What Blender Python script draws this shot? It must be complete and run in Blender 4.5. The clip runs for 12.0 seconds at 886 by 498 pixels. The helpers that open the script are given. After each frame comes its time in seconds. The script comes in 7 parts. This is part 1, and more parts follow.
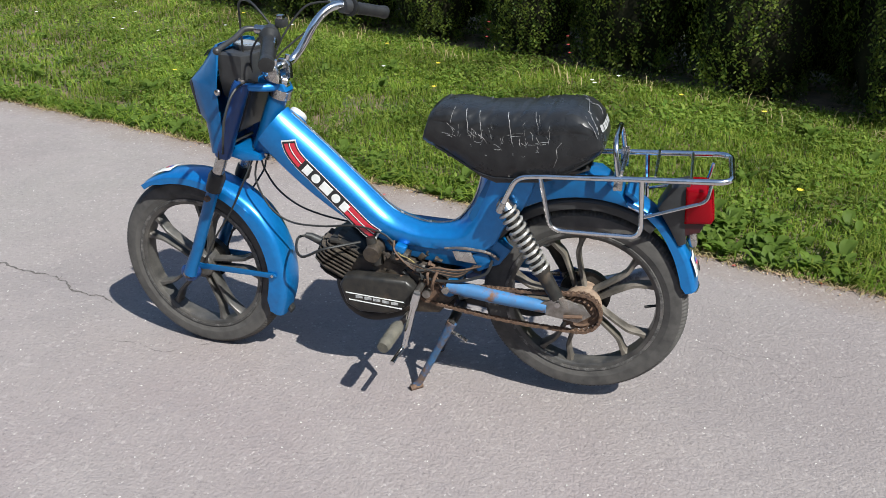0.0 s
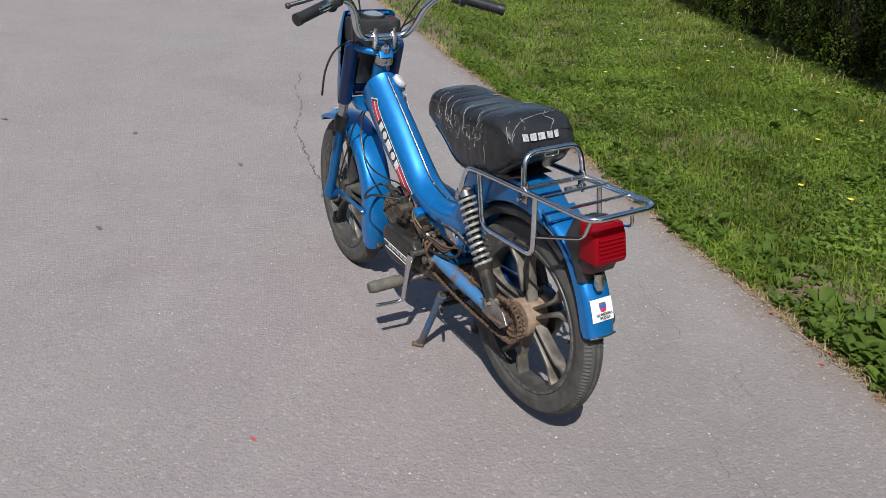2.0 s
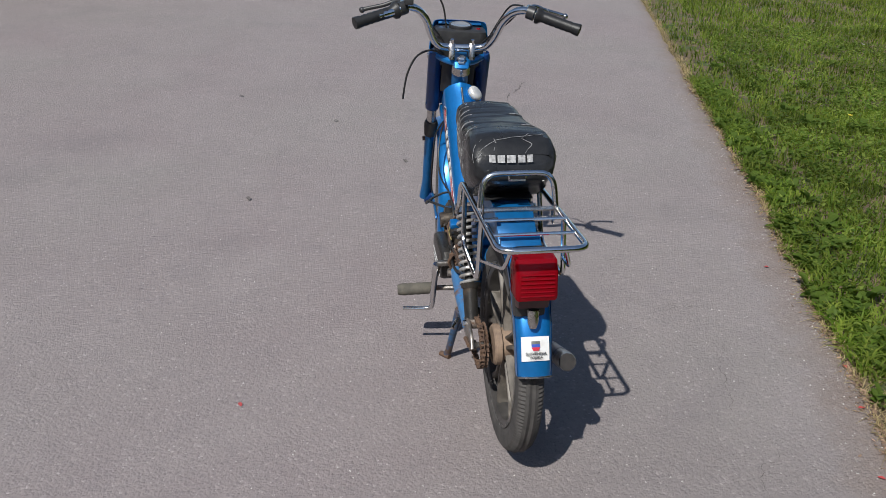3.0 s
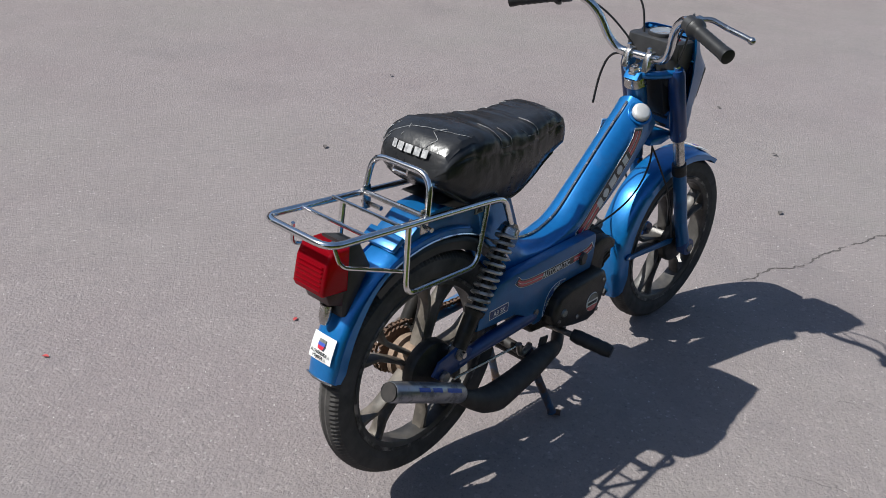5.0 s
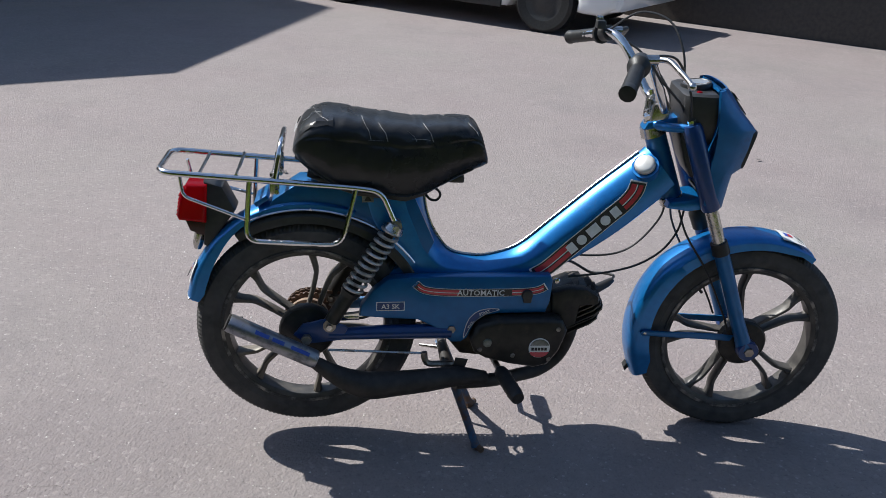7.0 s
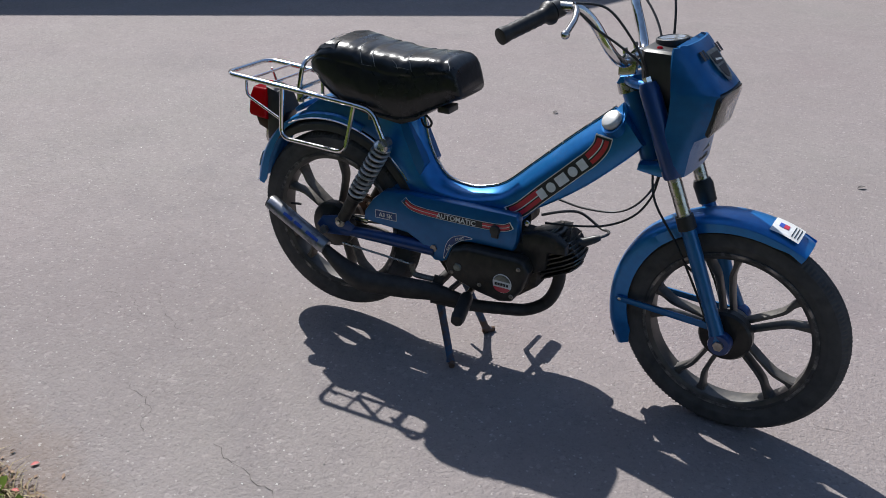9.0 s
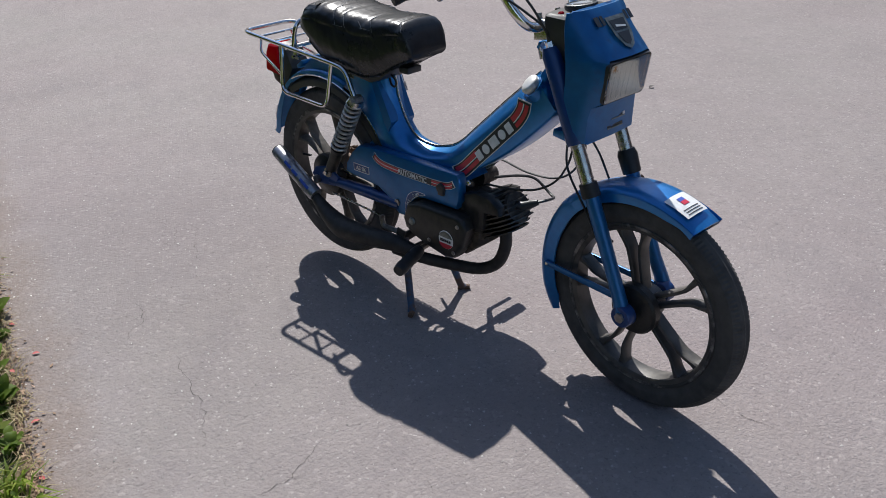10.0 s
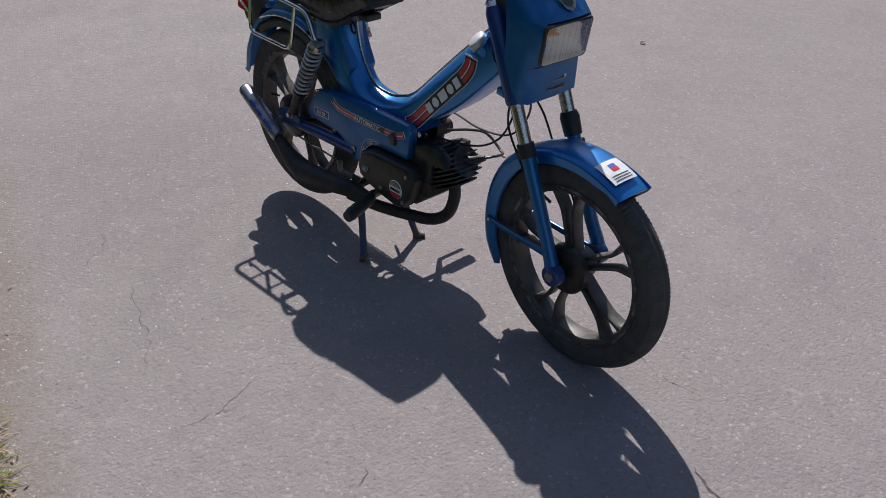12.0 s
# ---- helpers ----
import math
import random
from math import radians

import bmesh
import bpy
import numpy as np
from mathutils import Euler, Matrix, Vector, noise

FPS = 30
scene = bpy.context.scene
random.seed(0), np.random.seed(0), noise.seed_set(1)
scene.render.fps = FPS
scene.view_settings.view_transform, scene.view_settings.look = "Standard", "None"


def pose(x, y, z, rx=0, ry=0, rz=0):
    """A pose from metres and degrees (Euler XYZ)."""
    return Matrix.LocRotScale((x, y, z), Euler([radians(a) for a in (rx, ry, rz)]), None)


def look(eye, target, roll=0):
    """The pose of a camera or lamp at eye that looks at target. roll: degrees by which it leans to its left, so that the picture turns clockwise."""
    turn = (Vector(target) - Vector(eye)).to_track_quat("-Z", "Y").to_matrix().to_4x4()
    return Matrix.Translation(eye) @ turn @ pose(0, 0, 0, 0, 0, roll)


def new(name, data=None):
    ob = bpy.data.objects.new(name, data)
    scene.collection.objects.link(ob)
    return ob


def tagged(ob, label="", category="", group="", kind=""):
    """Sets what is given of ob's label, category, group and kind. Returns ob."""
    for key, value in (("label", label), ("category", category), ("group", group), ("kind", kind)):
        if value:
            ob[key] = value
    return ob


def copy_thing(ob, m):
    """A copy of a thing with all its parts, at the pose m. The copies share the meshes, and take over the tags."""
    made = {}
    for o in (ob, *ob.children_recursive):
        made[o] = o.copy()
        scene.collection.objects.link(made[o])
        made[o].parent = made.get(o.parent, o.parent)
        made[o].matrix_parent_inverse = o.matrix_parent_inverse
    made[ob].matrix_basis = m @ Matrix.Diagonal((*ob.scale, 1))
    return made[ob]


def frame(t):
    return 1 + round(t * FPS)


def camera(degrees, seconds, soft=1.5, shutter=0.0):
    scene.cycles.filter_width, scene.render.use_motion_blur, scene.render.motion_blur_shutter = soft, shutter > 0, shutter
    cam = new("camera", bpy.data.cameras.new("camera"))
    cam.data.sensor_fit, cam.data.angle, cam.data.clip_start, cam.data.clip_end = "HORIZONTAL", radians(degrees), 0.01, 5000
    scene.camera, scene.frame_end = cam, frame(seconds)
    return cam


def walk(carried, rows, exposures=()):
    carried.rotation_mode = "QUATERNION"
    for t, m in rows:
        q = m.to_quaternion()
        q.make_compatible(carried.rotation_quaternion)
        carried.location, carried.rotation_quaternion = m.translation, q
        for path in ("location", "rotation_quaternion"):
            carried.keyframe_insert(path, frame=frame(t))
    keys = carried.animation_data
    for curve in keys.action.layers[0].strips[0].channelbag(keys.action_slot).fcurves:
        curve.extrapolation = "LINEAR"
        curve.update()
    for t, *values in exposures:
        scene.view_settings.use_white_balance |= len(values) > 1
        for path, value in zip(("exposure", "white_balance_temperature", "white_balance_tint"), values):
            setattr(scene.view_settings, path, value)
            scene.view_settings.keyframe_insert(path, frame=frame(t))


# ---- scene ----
cam = camera(54.04, 12.0, soft=0.85)
EXPOSURES = [(0.0, 0.82, 6520, 4), (1.5, 0.52, 6540, 5), (2.5, 0.27, 6520, 7), (3.5, 0.02, 6580, 9), (5.5, 0.50, 6500, 7), (7.0, 0.58, 6480, 7), (9.0, 0.46, 6480, 9), (10.5, 0.40, 6520, 9), (12.0, 0.21, 6520, 11)]
PATH = [
    (0, (-0.2147, 1.9603, 1.3786), (0.2248, 0.4375, 0.6124), -0.29),
    (0.5, (-0.4969, 1.8056, 1.3519), (0.1056, 0.3346, 0.5954), 1.69),
    (1, (-0.9352, 1.6811, 1.3633), (0.0646, 0.4481, 0.6022), -0.38),
    (1.5, (-1.2333, 1.4428, 1.3507), (-0.0690, 0.3275, 0.6437), 2.41),
    (2, (-1.5590, 1.1816, 1.3514), (-0.1854, 0.3593, 0.6193), 1.92),
    (2.5, (-1.7448, 0.8066, 1.3535), (-0.2526, 0.2311, 0.6175), 2.77),
    (3, (-1.8064, 0.4258, 1.3738), (-0.2213, 0.1934, 0.6439), 2.38),
    (3.5, (-1.8388, -0.0379, 1.3877), (-0.2602, 0.1626, 0.6347), 0.63),
    (3.7, (-1.7881, -0.1995, 1.3761), (-0.2118, 0.0721, 0.6410), 1.67),
    (5.3, (-1.0535, -1.2039, 1.3392), (0.0448, -0.0829, 0.5415), 5.12),
    (5.5, (-0.9603, -1.2963, 1.3345), (0.0854, -0.1326, 0.5274), 5.61),
    (6, (-0.6146, -1.5640, 1.3429), (0.1365, -0.2097, 0.5058), 5.53),
    (6.5, (-0.2611, -1.7178, 1.3098), (0.2466, -0.2116, 0.5529), 4.64),
    (7, (0.0522, -1.8745, 1.2892), (0.2612, -0.2671, 0.6024), 3.55),
    (7.2, (0.2068, -1.9218, 1.3035), (0.2678, -0.3109, 0.5961), 2.07),
    (8.8, (1.2262, -1.8939, 1.3082), (0.5575, -0.4568, 0.5424), 1.02),
    (9, (1.3240, -1.8157, 1.3312), (0.5545, -0.4474, 0.5346), -0.09),
    (9.5, (1.6309, -1.6717, 1.3167), (0.6934, -0.4281, 0.4960), -1.96),
    (10, (1.9575, -1.4926, 1.3193), (0.8402, -0.4152, 0.4887), -2.79),
    (10.5, (2.1642, -1.3283, 1.3300), (0.8541, -0.4567, 0.5408), -2.64),
    (11, (2.4190, -1.2256, 1.3367), (1.0712, -0.3842, 0.5788), -0.24),
    (11.5, (2.4158, -1.2781, 1.3586), (1.1864, -0.3791, 0.4757), 2.75),
    (12, (2.0997, -1.3767, 1.3611), (1.0020, -0.3679, 0.4249), -0.01),
]
walk(cam, [(t, look(eye, target, roll)) for t, eye, target, roll in PATH], EXPOSURES)

# ---------------------------------------------------------------- world, sun, exposure
SUN_DIR = Vector((-0.729, 0.497, 1.0)).normalized()
world = bpy.data.worlds.new("sky")
world.use_nodes = True
scene.world = world
wn = world.node_tree.nodes
sky = wn.new("ShaderNodeTexSky")
sky.sky_type = "NISHITA"
sky.sun_disc = False
sky.sun_elevation = math.asin(SUN_DIR.z)
sky.sun_rotation = math.atan2(SUN_DIR.x, SUN_DIR.y)
sky.altitude = 300
sky.ozone_density = 2.0
world.node_tree.links.new(sky.outputs[0], wn["Background"].inputs[0])
wn["Background"].inputs[1].default_value = 0.10
sun = new("sun", bpy.data.lights.new("sun", "SUN"))
sun.data.energy = 4.8
sun.data.angle = radians(0.53)
sun.data.color = (1.0, 0.98, 0.955)
sun.matrix_world = look(SUN_DIR * 30, (0, 0, 0))


# ---------------------------------------------------------------- materials
def surface(name, a, b=None, scale=30.0, rough=(0.4, 0.6), metal=0.0, bump=0.0, bump_scale=200.0,
            coat=0.0, grime=None, grime_at=(0.55, 0.7), grime_scale=9.0, piece=0.0, spec=0.5, coat_rough=0.06):
    """A two-scale procedural surface: colour a to b by fine noise, blotches of grime, worn gloss and a fine relief."""
    m = bpy.data.materials.new(name)
    m.use_nodes = True
    n, l = m.node_tree.nodes, m.node_tree.links
    p = n["Principled BSDF"]
    b = b or tuple(c * 0.75 for c in a)
    co = n.new("ShaderNodeTexCoord")
    t1 = n.new("ShaderNodeTexNoise")
    t1.inputs["Scale"].default_value, t1.inputs["Detail"].default_value = scale, 6
    l.new(co.outputs["Object"], t1.inputs["Vector"])
    ramp = n.new("ShaderNodeMapRange")
    ramp.inputs[1].default_value, ramp.inputs[2].default_value = 0.32, 0.68
    l.new(t1.outputs[0], ramp.inputs[0])
    mix = n.new("ShaderNodeMix")
    mix.data_type = "RGBA"
    mix.inputs[6].default_value, mix.inputs[7].default_value = (*a, 1), (*b, 1)
    l.new(ramp.outputs[0], mix.inputs[0])
    out = mix.outputs[2]
    r = n.new("ShaderNodeMapRange")
    r.inputs[3].default_value, r.inputs[4].default_value = rough
    t2 = n.new("ShaderNodeTexNoise")
    t2.inputs["Scale"].default_value, t2.inputs["Detail"].default_value = grime_scale, 8
    t2.inputs["Roughness"].default_value = 0.65
    l.new(co.outputs["Object"], t2.inputs["Vector"])
    l.new(t2.outputs[0], r.inputs[0])
    if grime:
        g = n.new("ShaderNodeMapRange")
        g.inputs[1].default_value, g.inputs[2].default_value = grime_at
        l.new(t2.outputs[0], g.inputs[0])
        mg = n.new("ShaderNodeMix")
        mg.data_type = "RGBA"
        mg.inputs[7].default_value = (*grime, 1)
        l.new(g.outputs[0], mg.inputs[0])
        l.new(out, mg.inputs[6])
        out = mg.outputs[2]
        if metal:
            inv = n.new("ShaderNodeMapRange")
            inv.inputs[3].default_value, inv.inputs[4].default_value = metal, 0.0
            l.new(g.outputs[0], inv.inputs[0])
            l.new(inv.outputs[0], p.inputs["Metallic"])
            mr = n.new("ShaderNodeMapRange")
            mr.inputs[3].default_value, mr.inputs[4].default_value = rough[0], 0.85
            l.new(g.outputs[0], mr.inputs[0])
            r = mr
    if piece:
        geo = n.new("ShaderNodeNewGeometry")
        hsv = n.new("ShaderNodeHueSaturation")
        v = n.new("ShaderNodeMapRange")
        v.inputs[3].default_value, v.inputs[4].default_value = 1 - piece, 1 + piece
        l.new(geo.outputs["Random Per Island"], v.inputs[0])
        l.new(v.outputs[0], hsv.inputs["Value"])
        l.new(out, hsv.inputs["Color"])
        out = hsv.outputs[0]
    l.new(out, p.inputs["Base Color"])
    l.new(r.outputs[0], p.inputs["Roughness"])
    if not (grime and metal):
        p.inputs["Metallic"].default_value = metal
    p.inputs["Specular IOR Level"].default_value = spec
    p.inputs["Coat Weight"].default_value = coat
    p.inputs["Coat Roughness"].default_value = coat_rough
    if bump:
        t3 = n.new("ShaderNodeTexNoise")
        t3.inputs["Scale"].default_value, t3.inputs["Detail"].default_value = bump_scale, 5
        l.new(co.outputs["Object"], t3.inputs["Vector"])
        bp = n.new("ShaderNodeBump")
        bp.inputs["Strength"].default_value, bp.inputs["Distance"].default_value = bump, 0.004
        l.new(t3.outputs[0], bp.inputs["Height"])
        l.new(bp.outputs[0], p.inputs["Normal"])
    return m


def asphalt_material():
    m = bpy.data.materials.new("asphalt")
    m.use_nodes = True
    n, l = m.node_tree.nodes, m.node_tree.links
    p = n["Principled BSDF"]
    co = n.new("ShaderNodeTexCoord").outputs["Object"]

    def noise_at(scale, detail=4, rough=0.5):
        t = n.new("ShaderNodeTexNoise")
        t.inputs["Scale"].default_value, t.inputs["Detail"].default_value, t.inputs["Roughness"].default_value = scale, detail, rough
        l.new(co, t.inputs["Vector"])
        return t.outputs[0]

    def span(x, a, b, c=0.0, d=1.0):
        r = n.new("ShaderNodeMapRange")
        for i, v in enumerate((a, b, c, d)):
            r.inputs[1 + i].default_value = v
        l.new(x, r.inputs[0])
        return r.outputs[0]

    def blend(f, a, b):
        x = n.new("ShaderNodeMix")
        x.data_type = "RGBA"
        for i, v in ((0, f), (6, a), (7, b)):
            if isinstance(v, tuple):
                x.inputs[i].default_value = v
            else:
                l.new(v, x.inputs[i])
        return x.outputs[2]

    def cells(scale):
        v = n.new("ShaderNodeTexVoronoi")
        v.inputs["Scale"].default_value = scale
        l.new(co, v.inputs["Vector"])
        c = n.new("ShaderNodeSeparateColor")
        l.new(v.outputs["Color"], c.inputs[0])
        return v.outputs["Distance"], c

    coarse, stones = cells(88)
    fine, grit = cells(190)
    # broad wear, then dust, then dark oily patches
    base = blend(span(noise_at(0.55, 4, 0.55), 0.38, 0.62), (0.222, 0.188, 0.186, 1), (0.222, 0.200, 0.190, 1))
    base = blend(span(noise_at(2.1, 6, 0.65), 0.40, 0.68, 0, 0.7), base, (0.252, 0.220, 0.215, 1))
    base = blend(span(noise_at(16, 5, 0.65), 0.52, 0.66, 0, 0.26), base, (0.170, 0.148, 0.150, 1))
    base = blend(span(noise_at(7, 6, 0.7), 0.50, 0.72, 0, 0.44), base, (0.190, 0.164, 0.168, 1))
    base = blend(span(noise_at(0.9, 5, 0.6), 0.55, 0.68, 0, 0.34), base, (0.150, 0.134, 0.137, 1))
    # one wide faded oil stain beside the rear wheel
    place = n.new("ShaderNodeVectorMath")
    place.operation = "DISTANCE"
    place.inputs[1].default_value = (-0.62, -0.28, 0.0)
    l.new(co, place.inputs[0])
    edge = n.new("ShaderNodeMath")
    edge.operation = "MULTIPLY_ADD"
    l.new(noise_at(2.6, 5, 0.6), edge.inputs[0])
    edge.inputs[1].default_value = 0.9
    l.new(place.outputs["Value"], edge.inputs[2])
    base = blend(span(edge.outputs[0], 0.72, 1.25, 0.42, 0.0), base, (0.165, 0.143, 0.142, 1))
    # soil washed in from the lawn along the edge
    xyz = n.new("ShaderNodeSeparateXYZ")
    l.new(co, xyz.inputs[0])
    slant = n.new("ShaderNodeMath")
    slant.operation = "MULTIPLY_ADD"
    l.new(xyz.outputs[0], slant.inputs[0])
    slant.inputs[1].default_value = 0.268
    l.new(xyz.outputs[1], slant.inputs[2])
    rag = n.new("ShaderNodeMath")
    rag.operation = "MULTIPLY_ADD"
    l.new(noise_at(5, 6, 0.7), rag.inputs[0])
    rag.inputs[1].default_value = 0.30
    l.new(slant.outputs[0], rag.inputs[2])
    base = blend(span(rag.outputs[0], -0.90, -0.72, 0.75, 0.0), base, (0.175, 0.130, 0.102, 1))
    # aggregate: each stone its own grey, pale chips, dark binder between them
    base = blend(span(stones.outputs[0], 0.0, 1.0, 0, 0.12), base, (0.15, 0.134, 0.138, 1))
    base = blend(span(stones.outputs[1], 0.945, 0.975, 0, 0.20), base, (0.42, 0.38, 0.36, 1))
    base = blend(span(grit.outputs[2], 0.0, 1.0, 0, 0.08), base, (0.40, 0.355, 0.345, 1))
    base = blend(span(grit.outputs[1], 0.985, 0.995, 0, 0.25), base, (0.62, 0.58, 0.55, 1))
    base = blend(span(noise_at(80, 6, 0.78), 0.43, 0.34, 0, 0.46), base, (0.05, 0.044, 0.046, 1))
    base = blend(span(noise_at(46, 5, 0.72), 0.42, 0.34, 0, 0.36), base, (0.10, 0.088, 0.09, 1))
    base = blend(span(noise_at(30, 6, 0.8), 0.60, 0.70, 0, 0.26), base, (0.11, 0.098, 0.099, 1))
    l.new(base, p.inputs["Base Color"])
    l.new(span(stones.outputs[2], 0.0, 1.0, 0.7, 0.95), p.inputs["Roughness"])
    p.inputs["Specular IOR Level"].default_value = 0.22

    def plus(a, b):
        h = n.new("ShaderNodeMath")
        h.operation = "ADD"
        l.new(a, h.inputs[0])
        l.new(b, h.inputs[1])
        return h.outputs[0]

    height = plus(span(coarse, 0, 0.7, 0.62, 0), span(fine, 0, 0.7, 0.45, 0))
    height = plus(height, span(noise_at(55, 6, 0.75), 0.3, 0.7, 0, 0.55))
    bp = n.new("ShaderNodeBump")
    bp.inputs["Strength"].default_value, bp.inputs["Distance"].default_value = 0.54, 0.0042
    l.new(height, bp.inputs["Height"])
    l.new(bp.outputs[0], p.inputs["Normal"])
    return m


def leaf_material(name, a, b, rough=0.45, through_light=0.35, spread=0.35, spec=0.5):
    """Leaves and blades: every blade its own green, and some light comes through."""
    m = bpy.data.materials.new(name)
    m.use_nodes = True
    n, l = m.node_tree.nodes, m.node_tree.links
    p = n["Principled BSDF"]
    geo = n.new("ShaderNodeNewGeometry")
    mix = n.new("ShaderNodeMix")
    mix.data_type = "RGBA"
    mix.inputs[6].default_value, mix.inputs[7].default_value = (*a, 1), (*b, 1)
    l.new(geo.outputs["Random Per Island"], mix.inputs[0])
    co = n.new("ShaderNodeTexCoord")
    t = n.new("ShaderNodeTexNoise")
    t.inputs["Scale"].default_value, t.inputs["Detail"].default_value = 2.2, 5
    l.new(co.outputs["Object"], t.inputs["Vector"])
    v = n.new("ShaderNodeMapRange")
    v.inputs[1].default_value, v.inputs[2].default_value = 0.3, 0.7
    v.inputs[3].default_value, v.inputs[4].default_value = 1 - spread, 1 + spread
    l.new(t.outputs[0], v.inputs[0])
    hsv = n.new("ShaderNodeHueSaturation")
    l.new(v.outputs[0], hsv.inputs["Value"])
    l.new(mix.outputs[2], hsv.inputs["Color"])
    l.new(hsv.outputs[0], p.inputs["Base Color"])
    p.inputs["Roughness"].default_value = rough
    p.inputs["Specular IOR Level"].default_value = spec
    tr = n.new("ShaderNodeBsdfTranslucent")
    l.new(hsv.outputs[0], tr.inputs["Color"])
    ms = n.new("ShaderNodeMixShader")
    ms.inputs[0].default_value = through_light
    l.new(p.outputs[0], ms.inputs[1])
    l.new(tr.outputs[0], ms.inputs[2])
    l.new(ms.outputs[0], n["Material Output"].inputs["Surface"])
    return m


def glass_material(name, tint, rough=0.05):
    m = bpy.data.materials.new(name)
    m.use_nodes = True
    p = m.node_tree.nodes["Principled BSDF"]
    p.inputs["Base Color"].default_value = (*tint, 1)
    p.inputs["Transmission Weight"].default_value = 1.0
    p.inputs["Roughness"].default_value = rough
    p.inputs["IOR"].default_value = 1.45
    return m


BLUE = surface("metallic_blue_paint", (0.005, 0.178, 0.49), (0.005, 0.150, 0.43), 60, (0.36, 0.48), 0.55, coat=0.55, coat_rough=0.24,
               bump=0.03, bump_scale=900, grime=(0.02, 0.06, 0.16), grime_at=(0.62, 0.85))
BLUE_DULL = surface("scuffed_blue_paint", (0.005, 0.116, 0.318), (0.005, 0.096, 0.260), 45, (0.34, 0.48), 0.35, coat=0.15,
                    bump=0.05, bump_scale=500, grime=(0.02, 0.05, 0.12), grime_at=(0.6, 0.8), grime_scale=14)
BLUE_DARK = surface("dark_blue_plastic_and_paint", (0.005, 0.042, 0.165), (0.005, 0.034, 0.135), 45, (0.35, 0.5), 0.1, coat=0.2,
                    bump=0.05, bump_scale=500, grime=(0.02, 0.03, 0.07), grime_at=(0.6, 0.8), grime_scale=14)
BLUE_RUST = surface("blue_paint_with_rust", (0.035, 0.16, 0.36), (0.05, 0.13, 0.26), 50, (0.4, 0.6), 0.0, coat=0.2,
                    bump=0.15, bump_scale=300, grime=(0.14, 0.075, 0.045), grime_at=(0.52, 0.62), grime_scale=16)
CHROME = surface("chrome", (0.72, 0.72, 0.73), (0.62, 0.61, 0.60), 80, (0.16, 0.28), 1.0, grime=(0.25, 0.19, 0.15), grime_at=(0.66, 0.85), grime_scale=30)
CHROME_DULL = surface("dull_chrome", (0.55, 0.54, 0.53), (0.42, 0.40, 0.38), 70, (0.25, 0.4), 1.0, bump=0.08, bump_scale=400,
                      grime=(0.2, 0.13, 0.09), grime_at=(0.58, 0.78), grime_scale=30)
STEEL = surface("grubby_steel", (0.36, 0.34, 0.32), (0.22, 0.2, 0.18), 60, (0.35, 0.5), 0.9, bump=0.15, bump_scale=300,
                grime=(0.1, 0.06, 0.04), grime_at=(0.5, 0.66), grime_scale=25)
SPRING_STEEL = surface("pale_zinc_spring", (0.50, 0.49, 0.47), (0.32, 0.305, 0.285), 60, (0.3, 0.45), 0.55, grime=(0.14, 0.10, 0.075), grime_at=(0.56, 0.74), grime_scale=30)
STAND_PAINT = surface("rust_eaten_blue_paint", (0.02, 0.085, 0.20), (0.035, 0.06, 0.10), 70, (0.5, 0.7), 0.0, bump=0.2, bump_scale=300, grime=(0.085, 0.052, 0.036), grime_at=(0.44, 0.60), grime_scale=22)
RUSTY = surface("rusty_steel", (0.075, 0.046, 0.034), (0.155, 0.092, 0.057), 90, (0.7, 0.9), 0.2, bump=0.4, bump_scale=500)
RIM_BLACK = surface("dusty_black_alloy", (0.04375, 0.04125, 0.04), (0.09375, 0.0875, 0.08125), 25, (0.4, 0.6), 0.3, bump=0.06, bump_scale=250,
                    grime=(0.12, 0.105, 0.09), grime_at=(0.52, 0.78), grime_scale=12)
SPOKE_DUST = surface("dust_caked_alloy", (0.115, 0.10, 0.083), (0.06, 0.053, 0.046), 25, (0.5, 0.7), 0.25, bump=0.08, bump_scale=250,
                     grime=(0.21, 0.18, 0.15), grime_at=(0.47, 0.70), grime_scale=11)
RIM_EDGE = surface("bare_alloy_edge", (0.24, 0.23, 0.22), (0.12, 0.115, 0.11), 40, (0.35, 0.5), 0.8, grime=(0.045, 0.042, 0.04), grime_at=(0.40, 0.54), grime_scale=20)
RUBBER = surface("dusty_tyre_rubber", (0.0459, 0.0432, 0.04185), (0.081, 0.0756, 0.07155), 35, (0.75, 0.95), 0.0, bump=0.12, bump_scale=350,
                 grime=(0.095, 0.088, 0.082), grime_at=(0.45, 0.8), grime_scale=10, spec=0.3)
GRIP_RUBBER = surface("black_rubber", (0.013, 0.013, 0.0143), (0.0234, 0.0234, 0.0234), 60, (0.35, 0.55), 0.0, bump=0.1, bump_scale=400, spec=0.35)
PEG_RUBBER = surface("dusty_peg_rubber", (0.11, 0.10, 0.08), (0.065, 0.06, 0.05), 50, (0.8, 0.95), 0.0, bump=0.2, bump_scale=300)
VINYL = surface("black_seat_vinyl", (0.013, 0.0135, 0.015), (0.020, 0.0205, 0.022), 40, (0.20, 0.36), 0.0, bump=0.22, bump_scale=70, spec=0.36, grime=(0.026, 0.026, 0.027), grime_at=(0.5, 0.8), grime_scale=7)
TAPE = surface("worn_pale_thread", (0.34, 0.34, 0.34), (0.07, 0.07, 0.073), 90, (0.5, 0.7))
PLASTIC = surface("black_plastic", (0.020, 0.020, 0.021), (0.030, 0.030, 0.031), 50, (0.35, 0.5), 0.0, bump=0.05, bump_scale=500)
